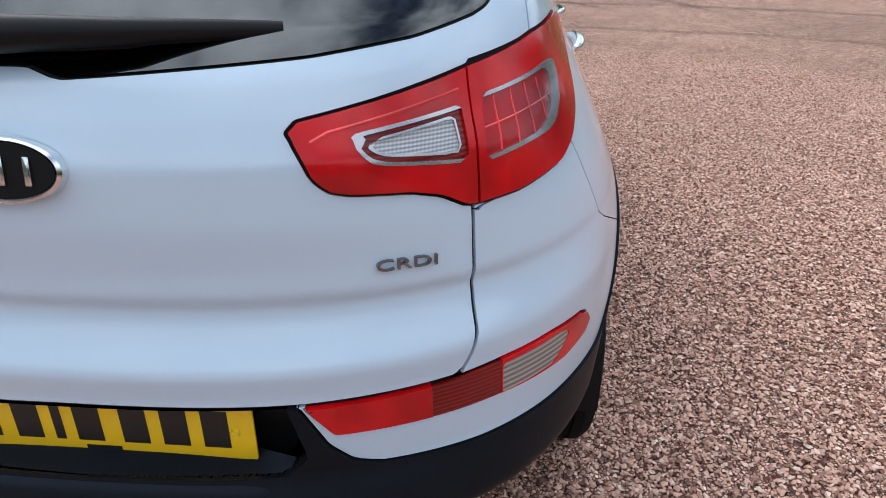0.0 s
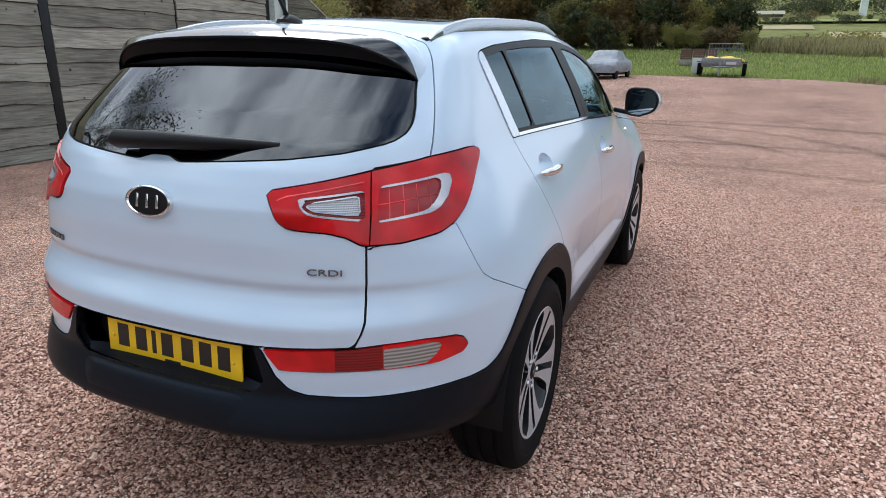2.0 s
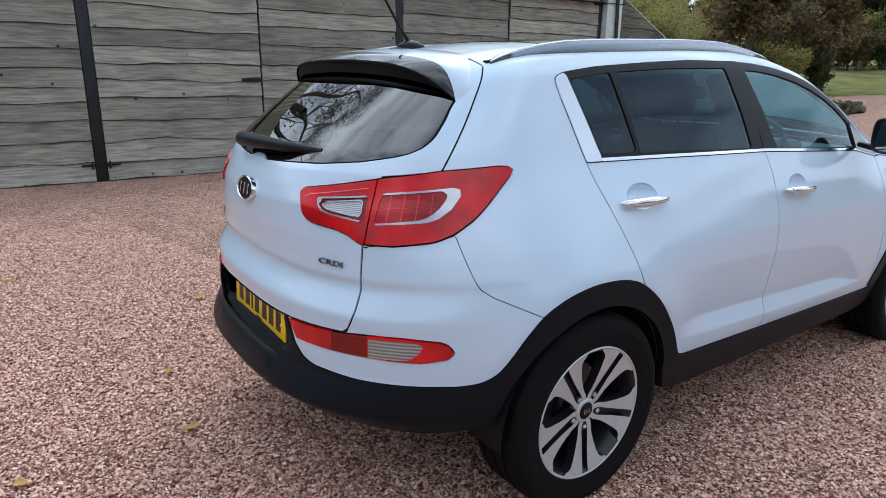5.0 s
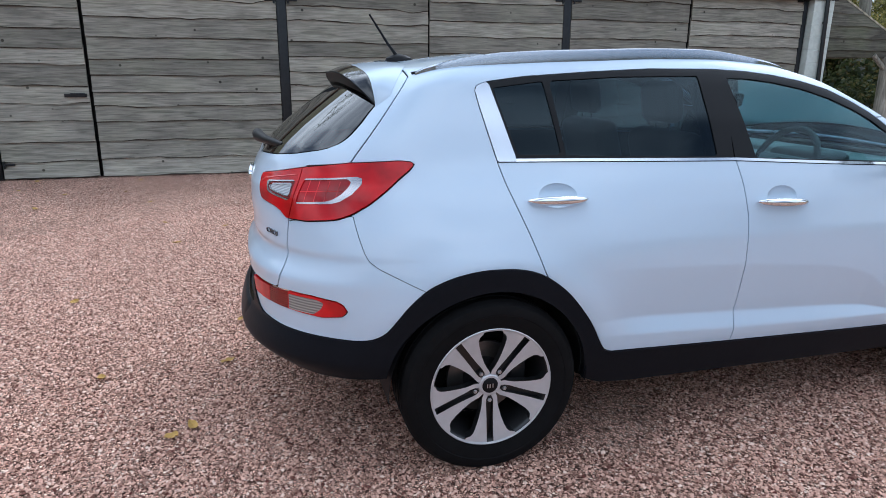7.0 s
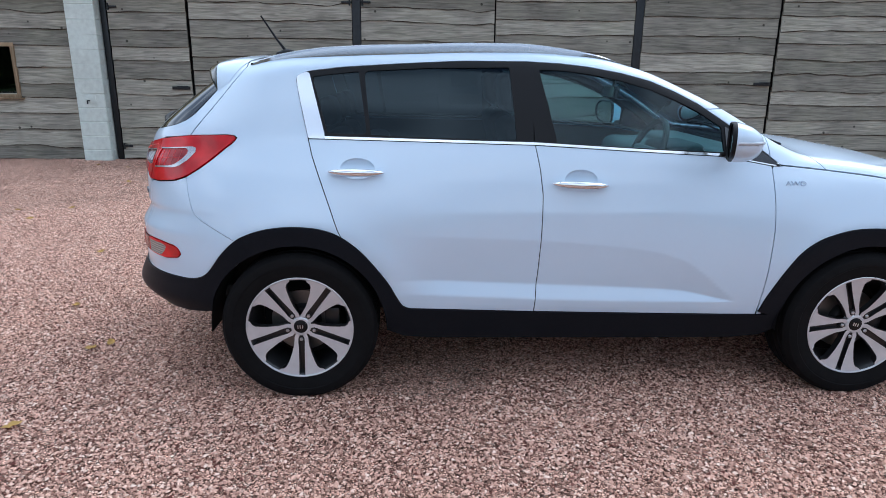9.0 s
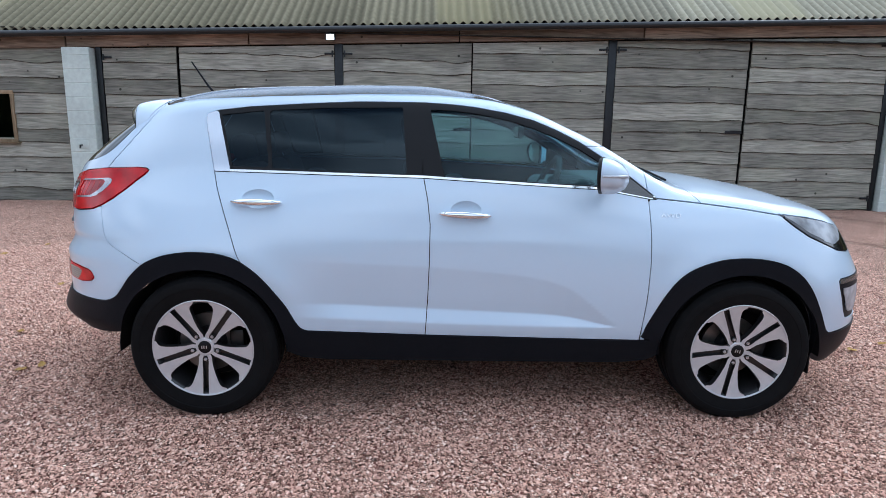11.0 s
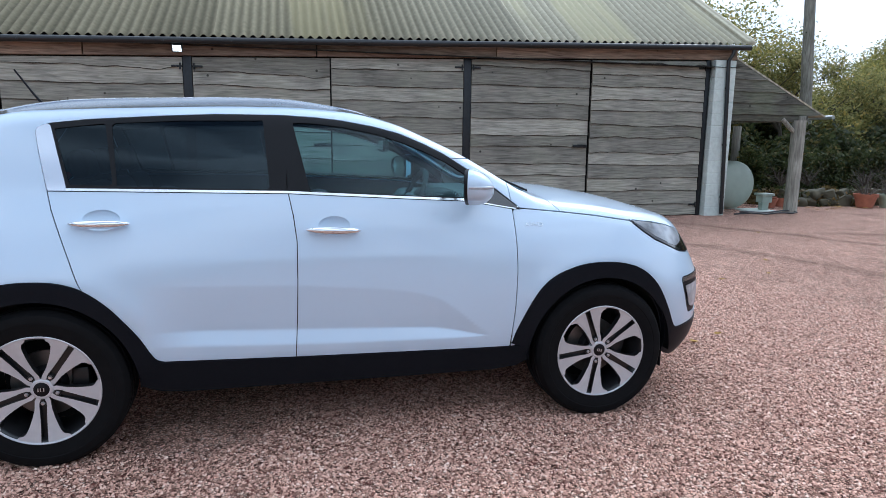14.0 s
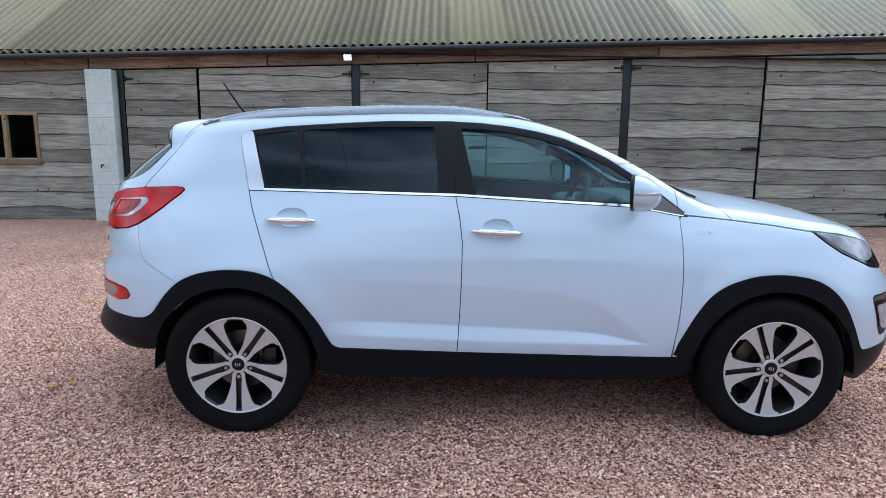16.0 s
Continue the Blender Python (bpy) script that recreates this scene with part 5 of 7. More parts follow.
LOWER = [(-1.7, 0.72), (-1.062, 0.718), (-1.024, 0.64), (-0.99, 0.602), (-0.95, 0.588), (-0.79, 0.58), (-0.64, 0.579), (-0.50, 0.578), (-0.44, 0.586), (-0.39, 0.612), (-0.35, 0.66), (-0.31, 0.715), (-0.25, 0.775), (-0.19, 0.807), (-0.13, 0.826), (-0.06, 0.837),
         (0.0, 0.839), (0.09, 0.833), (0.17, 0.811), (0.235, 0.773), (0.30, 0.717), (0.36, 0.645), (0.41, 0.575), (0.45, 0.50), (0.475, 0.465), (0.505, 0.452), (1.08, 0.433), (2.11, 0.413), (2.145, 0.43), (2.165, 0.49), (2.195, 0.56),
         (2.24, 0.648), (2.293, 0.722), (2.37, 0.780), (2.48, 0.820), (2.57, 0.834), (2.668, 0.835), (2.76, 0.822), (2.84, 0.795), (2.91, 0.746), (2.97, 0.675), (3.03, 0.575), (3.075, 0.49), (3.10, 0.455), (3.13, 0.445), (3.26, 0.458), (3.7, 0.50),
         (3.7, 0.0), (-1.7, 0.0)]
UNDER = [(-1.7, 0.41), (-1.3, 0.412), (-1.0, 0.424), (-0.85, 0.425), (-0.65, 0.408), (-0.5, 0.415), (-0.42, 0.425), (-0.385, 0.43), (-0.36, 0.36), (0.36, 0.36), (0.42, 0.33), (0.48, 0.305), (0.6, 0.295), (2.05, 0.287), (2.18, 0.30), (2.26, 0.34), (2.30, 0.36), (3.0, 0.36), (3.05, 0.30), (3.12, 0.27), (3.25, 0.27), (3.7, 0.28), (3.7, 0.0), (-1.7, 0.0)]
TAILGATE = [(-0.823, 0.728), (-0.806, 0.765), (-0.794, 0.80), (-0.786, 0.855), (-0.781, 1.0), (-0.745, 1.19), (-0.56, 1.207), (-0.525, 1.265), (-0.485, 1.33), (-0.436, 1.41), (-0.393, 1.475), (-0.374, 1.512), (-0.417, 1.531), (-0.503, 1.546), (-0.806, 1.558), (-1.236, 1.562), (-1.8, 1.563), (-1.8, 0.725), (-1.056, 0.72)]
R_DOOR = [(0.051, 1.35), (0.051, 1.205), (0.072, 1.13), (0.105, 1.045), (0.15, 0.93), (0.19, 0.82), (0.30, 0.60), (0.30, 0.3), (1.072, 0.3), (1.079, 0.433), (1.09, 0.617), (1.096, 0.80), (1.098, 0.977), (1.085, 1.09), (1.065, 1.19), (1.06, 1.35)]
F_DOOR = [(1.06, 1.35), (1.065, 1.19), (1.085, 1.09), (1.098, 0.977), (1.096, 0.80), (1.09, 0.617), (1.079, 0.433), (1.072, 0.3), (2.12, 0.3), (2.138, 0.414), (2.155, 0.633), (2.163, 0.80), (2.163, 0.96), (2.161, 1.10), (2.15, 1.35)]
R_BUMPER = [(-0.79, 0.99), (-0.516, 1.03), (-0.487, 0.96), (-0.462, 0.905), (-0.445, 0.877), (-0.41, 0.852), (-0.26, 0.778), (-0.15, 0.72), (-0.15, 0.3), (-1.3, 0.3), (-1.06, 0.72), (-0.823, 0.728), (-0.806, 0.765), (-0.794, 0.80), (-0.786, 0.855), (-0.781, 0.99)]
WING = [(2.161, 1.103), (2.20, 1.107), (2.423, 1.085), (2.62, 1.063), (2.80, 1.036), (2.96, 1.02), (3.1, 0.99), (3.25, 0.93), (3.6, 0.85), (3.6, 0.3), (2.138, 0.3)]
HEADLAMP = [(2.803, 1.040), (2.93, 1.022), (3.05, 1.000), (3.19, 0.963), (3.27, 0.91), (3.31, 0.85), (3.285, 0.836), (3.24, 0.838), (3.141, 0.856), (2.955, 0.933), (2.88, 0.980)]
FOG = [(3.129, 0.722), (3.5, 0.735), (3.5, 0.50), (3.24, 0.508), (3.215, 0.512), (3.185, 0.56), (3.14, 0.676)]
SIDE_TOP = [(-2.0, 1.49), (-0.5, 1.49), (-0.30, 1.535), (0.0, 1.566), (0.4, 1.590), (0.8, 1.60), (1.1, 1.596), (1.35, 1.572), (1.5, 1.545), (1.7, 1.475), (1.95, 1.345), (2.15, 1.205), (2.2, 1.107), (2.8, 1.036), (2.8, -1), (-2.0, -1)]


def from_above(p):
    return p[:, :2]


def from_behind(p):
    return p[:, [0, 2]]


REAR_GLASS = [(-0.2, 1.206), (0.03, 1.206), (0.075, 1.192), (0.14, 1.196), (0.39, 1.213), (0.52, 1.229), (0.567, 1.240), (0.600, 1.249), (0.617, 1.258), (0.628, 1.272), (0.631, 1.289), (0.628, 1.310), (0.617, 1.345), (0.602, 1.380), (0.590, 1.412), (0.578, 1.442), (0.55, 1.468), (0.42, 1.500), (0.2, 1.530), (-0.2, 1.545)]
WINDSCREEN = [(-0.2, 1.50), (0.42, 1.47), (0.50, 1.50), (0.56, 1.62), (0.635, 1.90), (0.70, 2.14), (0.715, 2.22), (0.69, 2.27), (0.5, 2.32), (0.25, 2.35), (-0.2, 2.36)]
ROOF_GLASS = [(-0.2, 0.14), (0.40, 0.16), (0.455, 0.22), (0.475, 0.7), (0.46, 1.22), (0.42, 1.36), (-0.2, 1.40)]



def largest(skin):
    """The biggest connected piece of a cut skin."""
    keys = np.unique(np.round(skin.v, 5), axis=0, return_inverse=True)[1].reshape(-1)
    t = keys[skin.t]
    mark = np.arange(keys.max() + 1)
    for _ in range(400):
        low = mark[t].min(1)
        before = mark.copy()
        for k in range(3):
            np.minimum.at(mark, t[:, k], low)
        if (before == mark).all():
            break
    group = mark[t[:, 0]]
    best = np.bincount(group).argmax()
    return Skin(skin.v, skin.t[group == best])


def rounded(points, steps=5):
    """A smooth line through the points."""
    p = np.array(points, float)
    q = np.vstack([2 * p[0] - p[1], p, 2 * p[-1] - p[-2]])
    out = []
    for i in range(1, len(q) - 2):
        for t in np.linspace(0, 1, steps, endpoint=False):
            a, b, c, d = q[i - 1], q[i], q[i + 1], q[i + 2]
            out.append(tuple(0.5 * (2 * b + (c - a) * t + (2 * a - 5 * b + 4 * c - d) * t * t + (3 * b - a - 3 * c + d) * t ** 3)))
    return out + [tuple(p[-1])]


LOWER = LOWER[:7] + rounded(LOWER[7:26]) + rounded(LOWER[26:47]) + LOWER[47:]
car = holder("car", "white five-door sport utility car parked on the gravel, black lower cladding", "car")

_, skin = skin.poly(UNDER)
for hub in (0.0, WHEELBASE):
    ring = [(hub + 0.397 * math.cos(a), HUB_Z + 0.397 * math.sin(a)) for a in np.linspace(0, 2 * math.pi, 72, endpoint=False)]
    _, skin = skin.poly(ring, keep=lambda p: p[:, 0] > 0.5)
    _, skin = skin.poly([(hub - 0.397, HUB_Z), (hub + 0.397, HUB_Z), (hub + 0.397, 0), (hub - 0.397, 0)], keep=lambda p: p[:, 0] > 0.5)

rear_glass, skin = skin.poly(REAR_GLASS, gap=0.005, keep=lambda p: p[:, 1] < -0.12, plane=from_behind)
windscreen, skin = skin.poly(WINDSCREEN, gap=0.006, keep=lambda p: (p[:, 1] > 1.3) & (p[:, 2] > 1.12), plane=from_above)
roof_glass, skin = skin.poly(ROOF_GLASS, gap=0.005, keep=lambda p: p[:, 2] > 1.5, plane=from_above)
lamp, skin = skin.poly(LAMP, gap=0.005)
reflector, skin = skin.poly(REFLECTOR, gap=0.004)
headlamp, skin = skin.poly(HEADLAMP, gap=0.006)
dlo, skin = skin.poly(DLO, gap=0.003, keep=lambda p: p[:, 0] > 0.3)
fog, skin = skin.poly(FOG, gap=0.004, keep=lambda p: p[:, 1] > 2.7)
cladding, skin = skin.poly(LOWER, gap=0.003)

tailgate, skin = skin.poly(TAILGATE, gap=0.006)
CUPS = {"rear": (0.273, 1.083, 0.078, 0.044), "front": (1.268, 1.045, 0.074, 0.044)}
for cy, cz, ry, rz in CUPS.values():
    _, skin = skin.poly([(cy + ry * math.cos(a), cz + rz * math.sin(a)) for a in np.linspace(0, 2 * math.pi, 48, endpoint=False)], keep=lambda p: p[:, 0] > 0.5)
rear_door, skin = skin.poly(R_DOOR, gap=0.0042)
front_door, skin = skin.poly(F_DOOR, gap=0.0042)
bumper, skin = skin.poly(R_BUMPER, gap=0.0025)
wing, skin = skin.poly(WING, gap=0.006)
wing, wing_front = wing.cut(lambda p: p[:, 1] - 2.98)
side, top_skin = skin.poly(SIDE_TOP)
front_end, top_skin = top_skin.cut(lambda p: 0.02 - np.maximum(p[:, 1] - 2.8, (p[:, 1] - 2.2) * 0))
bonnet_edge = lambda p: 2.428 - 0.9 * (p[:, 2] - 1.083) - p[:, 1]
bonnet, top_skin = top_skin.cut(lambda p: bonnet_edge(p) + 0.0025)
bonnet_joint, top_skin = top_skin.cut(lambda p: bonnet_edge(p) - 0.0025)
JOINTS.append(bonnet_joint)
nose, front_end = front_end.cut(lambda p: p[:, 2] - (1.03 - 0.42 * (p[:, 1] - 2.8) * (p[:, 1] > 0)))

both("quarter_panel", side, PAINT, car)
whole("roof", top_skin, PAINT, car)
whole("bonnet", bonnet, PAINT, car)
whole("bonnet_edge", front_end, PAINT, car)
whole("front_bumper", wing_front, PAINT, car)
whole("front_grille", nose, GLOSS_BLACK, car)
both("front_wing", wing, PAINT, car)
whole("tailgate", tailgate, PAINT, car, "white tailgate with a sculpted lower edge")
both("rear_bumper", bumper, PAINT, car)
rear_doors, front_doors = both("rear_door", rear_door, PAINT, car), both("front_door", front_door, PAINT, car)

band, low = cladding.cut(lambda p: np.where(np.abs(p[:, 1] - 1.32) < 0.9, 1.0, np.where(p[:, 1] > -0.33, -1.0, p[:, 1] * -1 - 0.33)))
recess, low = cladding.poly([(-1.7, 0.75), (-1.085, 0.75), (-1.055, 0.62), (-1.09, 0.582), (-1.7, 0.575)])
whole("lower_cladding", low, CLADDING, car, "black plastic bumper, sill and wheel-arch cladding", lift=0.006, flange=0.03)
whole("plate_recess", recess, SATIN_BLACK, car, "black recess behind the number plate", lift=-0.075, flange=-0.075)
whole("rear_window", rear_glass, GLASS_REAR, car, "dark privacy glass of the tailgate", lift=-0.002, flange=0.006)
whole("windscreen", windscreen, GLASS_CLEAR, car, lift=-0.003, flange=0)
whole("glass_roof", roof_glass, GLOSS_BLACK, car, "black panoramic glass roof panel", lift=0.002, flange=0.006)

chrome_end, dlo = dlo.poly(CHROME_END)
belt_y = np.array(BELT)
strip, dlo = dlo.cut(lambda p: p[:, 2] - (np.interp(p[:, 1], belt_y[:, 0], belt_y[:, 1]) + 0.012))
q_glass, dlo = dlo.poly(Q_GLASS)
r_glass, dlo = dlo.poly(R_GLASS)
f_glass, dlo = dlo.poly(F_GLASS)
joint_b, dlo = dlo.poly([(1.060, 1.16), (1.066, 1.16), (1.046, 1.60), (1.040, 1.60)])
both("window_trim", dlo, SATIN_BLACK, car, "black window pillar trim")
both("chrome_corner", chrome_end, CORNER, car, "chrome trim behind the side window", lift=0.004)
both("chrome_strip", strip, CHROME, car, "thin chrome strip under the side windows", lift=0.003)
both("quarter_window", q_glass, GLASS_DARK, car, lift=-0.004, flange=0)
both("rear_door_window", r_glass, GLASS_DARK, car, lift=-0.004, flange=0)
both("front_door_window", f_glass, GLASS_CLEAR, car, lift=-0.004, flange=0)
JOINTS.append(joint_b)

inner_lamp, outer_lamp = lamp.poly(LAMP_SPLIT, gap=0.004)
ring1, inner_lamp = inner_lamp.poly(CLEAR_FRAME)
inside_ring, ring1 = ring1.poly(CLEAR_LINE)
edge1, gap1 = inside_ring.poly(CLEAR_EDGE)
clear, edge1 = edge1.poly(CLEAR)
ring2, outer_lamp = outer_lamp.poly(LED_FRAME)
led, ring2 = ring2.poly(LED)


def on_lamp(line, s, lift):
    """Points on the skin along a line of (along, height), a little raised."""
    way = np.array([(math.cos(-u / 0.9), -math.sin(-u / 0.9), 0.0) for u, _ in line])
    p = onto_body(np.array([(0.0, 0.0, z) for _, z in line]), way)
    p = p + normals_at(p) * lift
    return [(s * q[0], q[1], q[2]) for q in p]


def drawn(ends, steps=9):
    """Evenly spaced points along a bent line."""
    out = []
    for (u0, z0), (u1, z1) in zip(ends, ends[1:]):
        out += [(u0 + (u1 - u0) * k / steps, z0 + (z1 - z0) * k / steps) for k in range(steps)]
    return out + [ends[-1]]


for s in (1, -1):
    lamp_in = panel("tail_lamp_inner", inner_lamp, LENS_RED, car, "red inner tail lamp on the tailgate", 0.007, 0.014, s)
    panel("reversing_lens", clear, LENS_CLEAR, lamp_in, "ribbed clear reversing lens", 0.002, 0.004, s)
    panel("lens_surround", ring1, LENS_PALE, lamp_in, "pale metallic lens surround", 0.0085, 0.006, s)
    panel("lens_surround", edge1, LENS_PALE, lamp_in, "", 0.006, 0.006, s)
    panel("lens_backing", gap1, LENS_DEEP, lamp_in, "", 0.003, 0.004, s)
    part("light_guide", tube(on_lamp(drawn(GUIDE), s, 0.0065), 0.0028, 6), LENS_GUIDE, lamp_in, "bright red light guide along the upper edge")
    lamp_out = panel("tail_lamp_outer", outer_lamp, LENS_RED, car, "red outer tail lamp wrapped round the corner", 0.007, 0.014, s)
    panel("led_lens", led, LENS_LED, lamp_out, "dark red lens with rows of diodes", 0.003, 0.004, s)
    for row in LED_ROWS:
        part("led_divider", tube(on_lamp(drawn(row), s, 0.003), 0.0018, 6), LENS_GUIDE, lamp_out)
    panel("lens_surround", ring2, LENS_PALE, lamp_out, "pale metallic lens surround", 0.009, 0.008, s)
fog_bar, fog_low = fog.cut(lambda p: 0.697 + 0.02 * (p[:, 1] - 3.13) - p[:, 2])
head_dark, head_main = headlamp.poly([(3.02, 0.915), (3.12, 0.885), (3.19, 0.90), (3.23, 0.955), (3.36, 0.95), (3.36, 0.80), (3.0, 0.80)])
head_edge, head_main = head_main.poly([(2.70, 1.05), (2.80, 1.048), (2.885, 0.998), (2.96, 0.950), (3.05, 0.912), (3.06, 0.80), (2.7, 0.80)])
fog_lens, fog_low = fog_low.poly([(3.165, 0.672), (3.5, 0.682), (3.5, 0.535), (3.245, 0.54), (3.215, 0.556)])
reverse, reflector = reflector.poly(REVERSE)
tip_lens, reflector = reflector.cut(lambda p: -0.754 - chart(p)[:, 0])
deep, reflector = reflector.cut(lambda p: np.maximum(chart(p)[:, 0] + 0.754, -(chart(p)[:, 0] + 0.87)))
for s in (1, -1):
    refl = panel("bumper_lamp", largest(reflector), LENS_RED, car, "red bumper lamp and reflector strip", 0.006, 0.012, s)
    panel("corner_lens", tip_lens, LENS_RED, refl, "red corner lens", 0.006, 0.012, s)
    panel("fog_lens", deep, LENS_DEEP, refl, "darker red ribbed lens", 0.005, 0.005, s)
    panel("clear_lens", reverse, LENS_FOG, refl, "ribbed smoky clear lens", 0.005, 0.005, s)
    head = panel("headlamp", head_main, HEADLAMP_CLEAR, car, "clear headlamp with chrome reflectors inside", 0.003, 0.01, s)
    panel("headlamp_bezel", head_dark, GLOSS_BLACK, head, "dark bezel along the headlamp", 0.002, 0.01, s)
    panel("headlamp_bezel", head_edge, GLOSS_BLACK, head, "", 0.003, 0.01, s)
    fogs = panel("fog_lamp", fog_low, CLADDING, car, "front fog lamp in a dark bezel under a chrome bar", -0.006, 0.0, s)
    panel("fog_glass", fog_lens, HEADLAMP_CLEAR, fogs, "clear fog lamp glass", -0.002, 0.0, s)
    panel("fog_bar", fog_bar, BADGE, fogs, "chrome bar over the fog lamp", 0.004, 0.012, s)

# rounded ledge of the bumper under the number plate
def ledge():
    bm = bmesh.new()
    alongs = np.linspace(-1.4137, -1.04, 26)
    profile = [(0.596, -0.056), (0.589, -0.034), (0.582, -0.012), (0.574, 0.004), (0.566, 0.011), (0.556, 0.0135), (0.540, 0.0115), (0.520, 0.009), (0.500, 0.0065), (0.485, 0.002)]
    rows = []
    for s, u in [(-1, u) for u in alongs[:0:-1]] + [(1, u) for u in alongs]:
        fade = min(1.0, (-1.04 - u) / 0.12)
        rows.append([bm.verts.new(on_lamp([(u, z)], s, -0.006 + (lift + 0.006) * fade)[0]) for z, lift in profile])
    for p, q in zip(rows, rows[1:]):
        for k in range(len(profile) - 1):
            bm.faces.new((p[k], p[k + 1], q[k + 1], q[k]))
    bmesh.ops.recalc_face_normals(bm, faces=bm.faces)
    return bm


part("bumper_ledge", ledge(), CLADDING, car, "rounded black ledge under the number plate", sharp=60)

# dark joints, and the lining under the skin
joint_v = np.vstack([j.v for j in JOINTS])
offset, joint_t = 0, []
for j in JOINTS:
    joint_t.append(j.t + offset)
    offset += len(j.v)
joints = Skin(joint_v, np.vstack(joint_t))
whole("panel_joints", joints, GAP, car, "dark joints between the panels", lift=-0.007, flange=0)
for nm, sk in (("side_lining", side), ("door_lining", rear_door), ("door_lining", front_door), ("wing_lining", wing), ("bumper_lining", bumper), ("sill_lining", low)):
    both(nm, sk, TRIM, car, lift=-0.03, flange=0)
whole("roof_lining", top_skin, TRIM_GREY, car, lift=-0.03, flange=0)
whole("tailgate_lining", tailgate, TRIM, car, lift=-0.03, flange=0)
whole("bonnet_lining", bonnet, TRIM, car, lift=-0.03, flange=0)

# roof spoiler over the tailgate glass
def spoiler():
    """White panel that carries the roof on, a glossy rounded lip along its end and a dull black face that drops to the glass."""
    bm = bmesh.new()
    half, rings = 0.594, []
    xs = half * np.sin(np.linspace(-math.pi / 2, math.pi / 2, 57))
    xs = np.concatenate([[-half - 0.006], xs, [half + 0.006]])
    ends = np.minimum(np.abs(xs) / half, 1.0)
    roots_y = -0.20 - 0.12 * ends ** 4
    roots = onto_body(np.array([(x, y, 1.2) for x, y in zip(xs, roots_y)]), np.array([(0.0, 0.0, 1.0)] * len(xs)), 0.6)
    for x, f, root_p in zip(xs, ends, roots):
        root, zr = root_p[1], root_p[2] + 0.002
        yw, zw = -0.400 + 0.020 * f ** 8, 1.556 - 0.045 * f ** 2 - 0.099 * f ** 20
        yt, zt = yw - 0.072 * (1 - f ** 5), 1.528 - 0.030 * f ** 2 - 0.086 * f ** 7
        zb = zt - 0.046 * (1 - f ** 6)
        pts = []
        for k in range(6):
            t = k / 5
            pts.append((root + (yw - root) * t, zr + (zw - zr) * t + 0.007 * math.sin(math.pi * t)))
        for k in range(1, 7):
            t = k / 6
            pts.append((yw + (yt - yw) * t, zw + (zt - zw) * (0.45 * t + 0.55 * t * t)))
        pts += [(yt - 0.001, zt - 0.006), (yt + 0.006, zt - 0.012 * (1.2 - f)), (yt + 0.012, (zt + zb) / 2), (yt + 0.018, zb), (yw + 0.01, zb)]
        if abs(x) > half:
            low = onto_body(np.array([(x, y, 1.2) for y, _ in pts]), np.array([(0.0, 0.0, 1.0)] * len(pts)), 0.6)
            pts = [(y, min(z, q[2] - 0.006)) for (y, z), q in zip(pts, low)]
        rings.append([bm.verts.new((x, y, z)) for y, z in pts])
    n = len(rings[0]) - 1
    for i, (a, b) in enumerate(zip(rings, rings[1:])):
        for k in range(n):
            f = bm.faces.new((a[k], a[k + 1], b[k + 1], b[k]))
            f.smooth = True
            f.material_index = 1 if k < 5 else 2 if k < 11 or i in (0, len(rings) - 2) else 0
    bmesh.ops.recalc_face_normals(bm, faces=bm.faces)
    return bm


sp = part("spoiler", spoiler(), SPOILER_BLACK, car, "roof spoiler with a white top, a glossy black lip and a dull black face")
sp.data.materials.append(PAINT)
sp.data.materials.append(GLOSS_BLACK)
part("spoiler_slit", tube([(0.047, -0.235, 1.571), (0.047, -0.262, 1.572), (0.047, -0.290, 1.569)], 0.0045, 6), SATIN_BLACK, sp, "narrow black slit in the top")

# roof rails and aerial
def roof_rail(s):
    """A band that rises from the roof, runs level and sinks again."""
    bm = bmesh.new()
    ys = np.linspace(-0.22, 1.48, 46)
    xs = [0.548 + 0.018 * math.sin(math.pi * i / 45) for i in range(46)]
    feet = onto_body(np.array([(x, y, 1.2) for x, y in zip(xs, ys)]), np.array([(0.0, 0.0, 1.0)] * 46), 0.7)
    rows = []
    for i, (x, y, foot) in enumerate(zip(xs, ys, feet)):
        t = i / 45
        h = 0.034 * min(1.0, 5.0 * t, 3.6 * (1 - t)) ** 0.6 + 0.001
        w = 0.016
        rows.append([bm.verts.new((s * (x + dx), y, foot[2] + dz)) for dx, dz in ((w, -0.012), (w, h * 0.55), (w * 0.7, h * 0.9), (0, h), (-w * 0.7, h * 0.9), (-w, h * 0.55), (-w, -0.012))])
    for a, b in zip(rows, rows[1:]):
        for k in range(6):
            bm.faces.new((a[k], a[k + 1], b[k + 1], b[k]))
    bm.faces.new(rows[0]), bm.faces.new(rows[-1][::-1])
    bmesh.ops.recalc_face_normals(bm, faces=bm.faces)
    return bm, feet[1]


for s in (1, -1):
    rail_bm, foot = roof_rail(s)
    rail = part("roof_rail", rail_bm, RAIL_SILVER, car, "silver roof rail")
    part("rail_foot", boxed((-0.018, -0.05, -0.012), (0.018, 0.0, 0.0015), 0.003, Matrix.Translation((s * (foot[0] - 0.012), foot[1], foot[2])) @ pose(0, 0, 0, 10, 0, 0)), SATIN_BLACK, rail, "black rubber rail foot")
aerial = part("aerial_base", lathe([(0.0, 0.0), (0.045, 0.0), (0.04, 0.016), (0.02, 0.030), (0.0, 0.034)], 24, m=pose(0, -0.165, 1.572) @ Matrix.Diagonal((0.7, 1.5, 1, 1))), SATIN_BLACK, car, "black roof aerial")
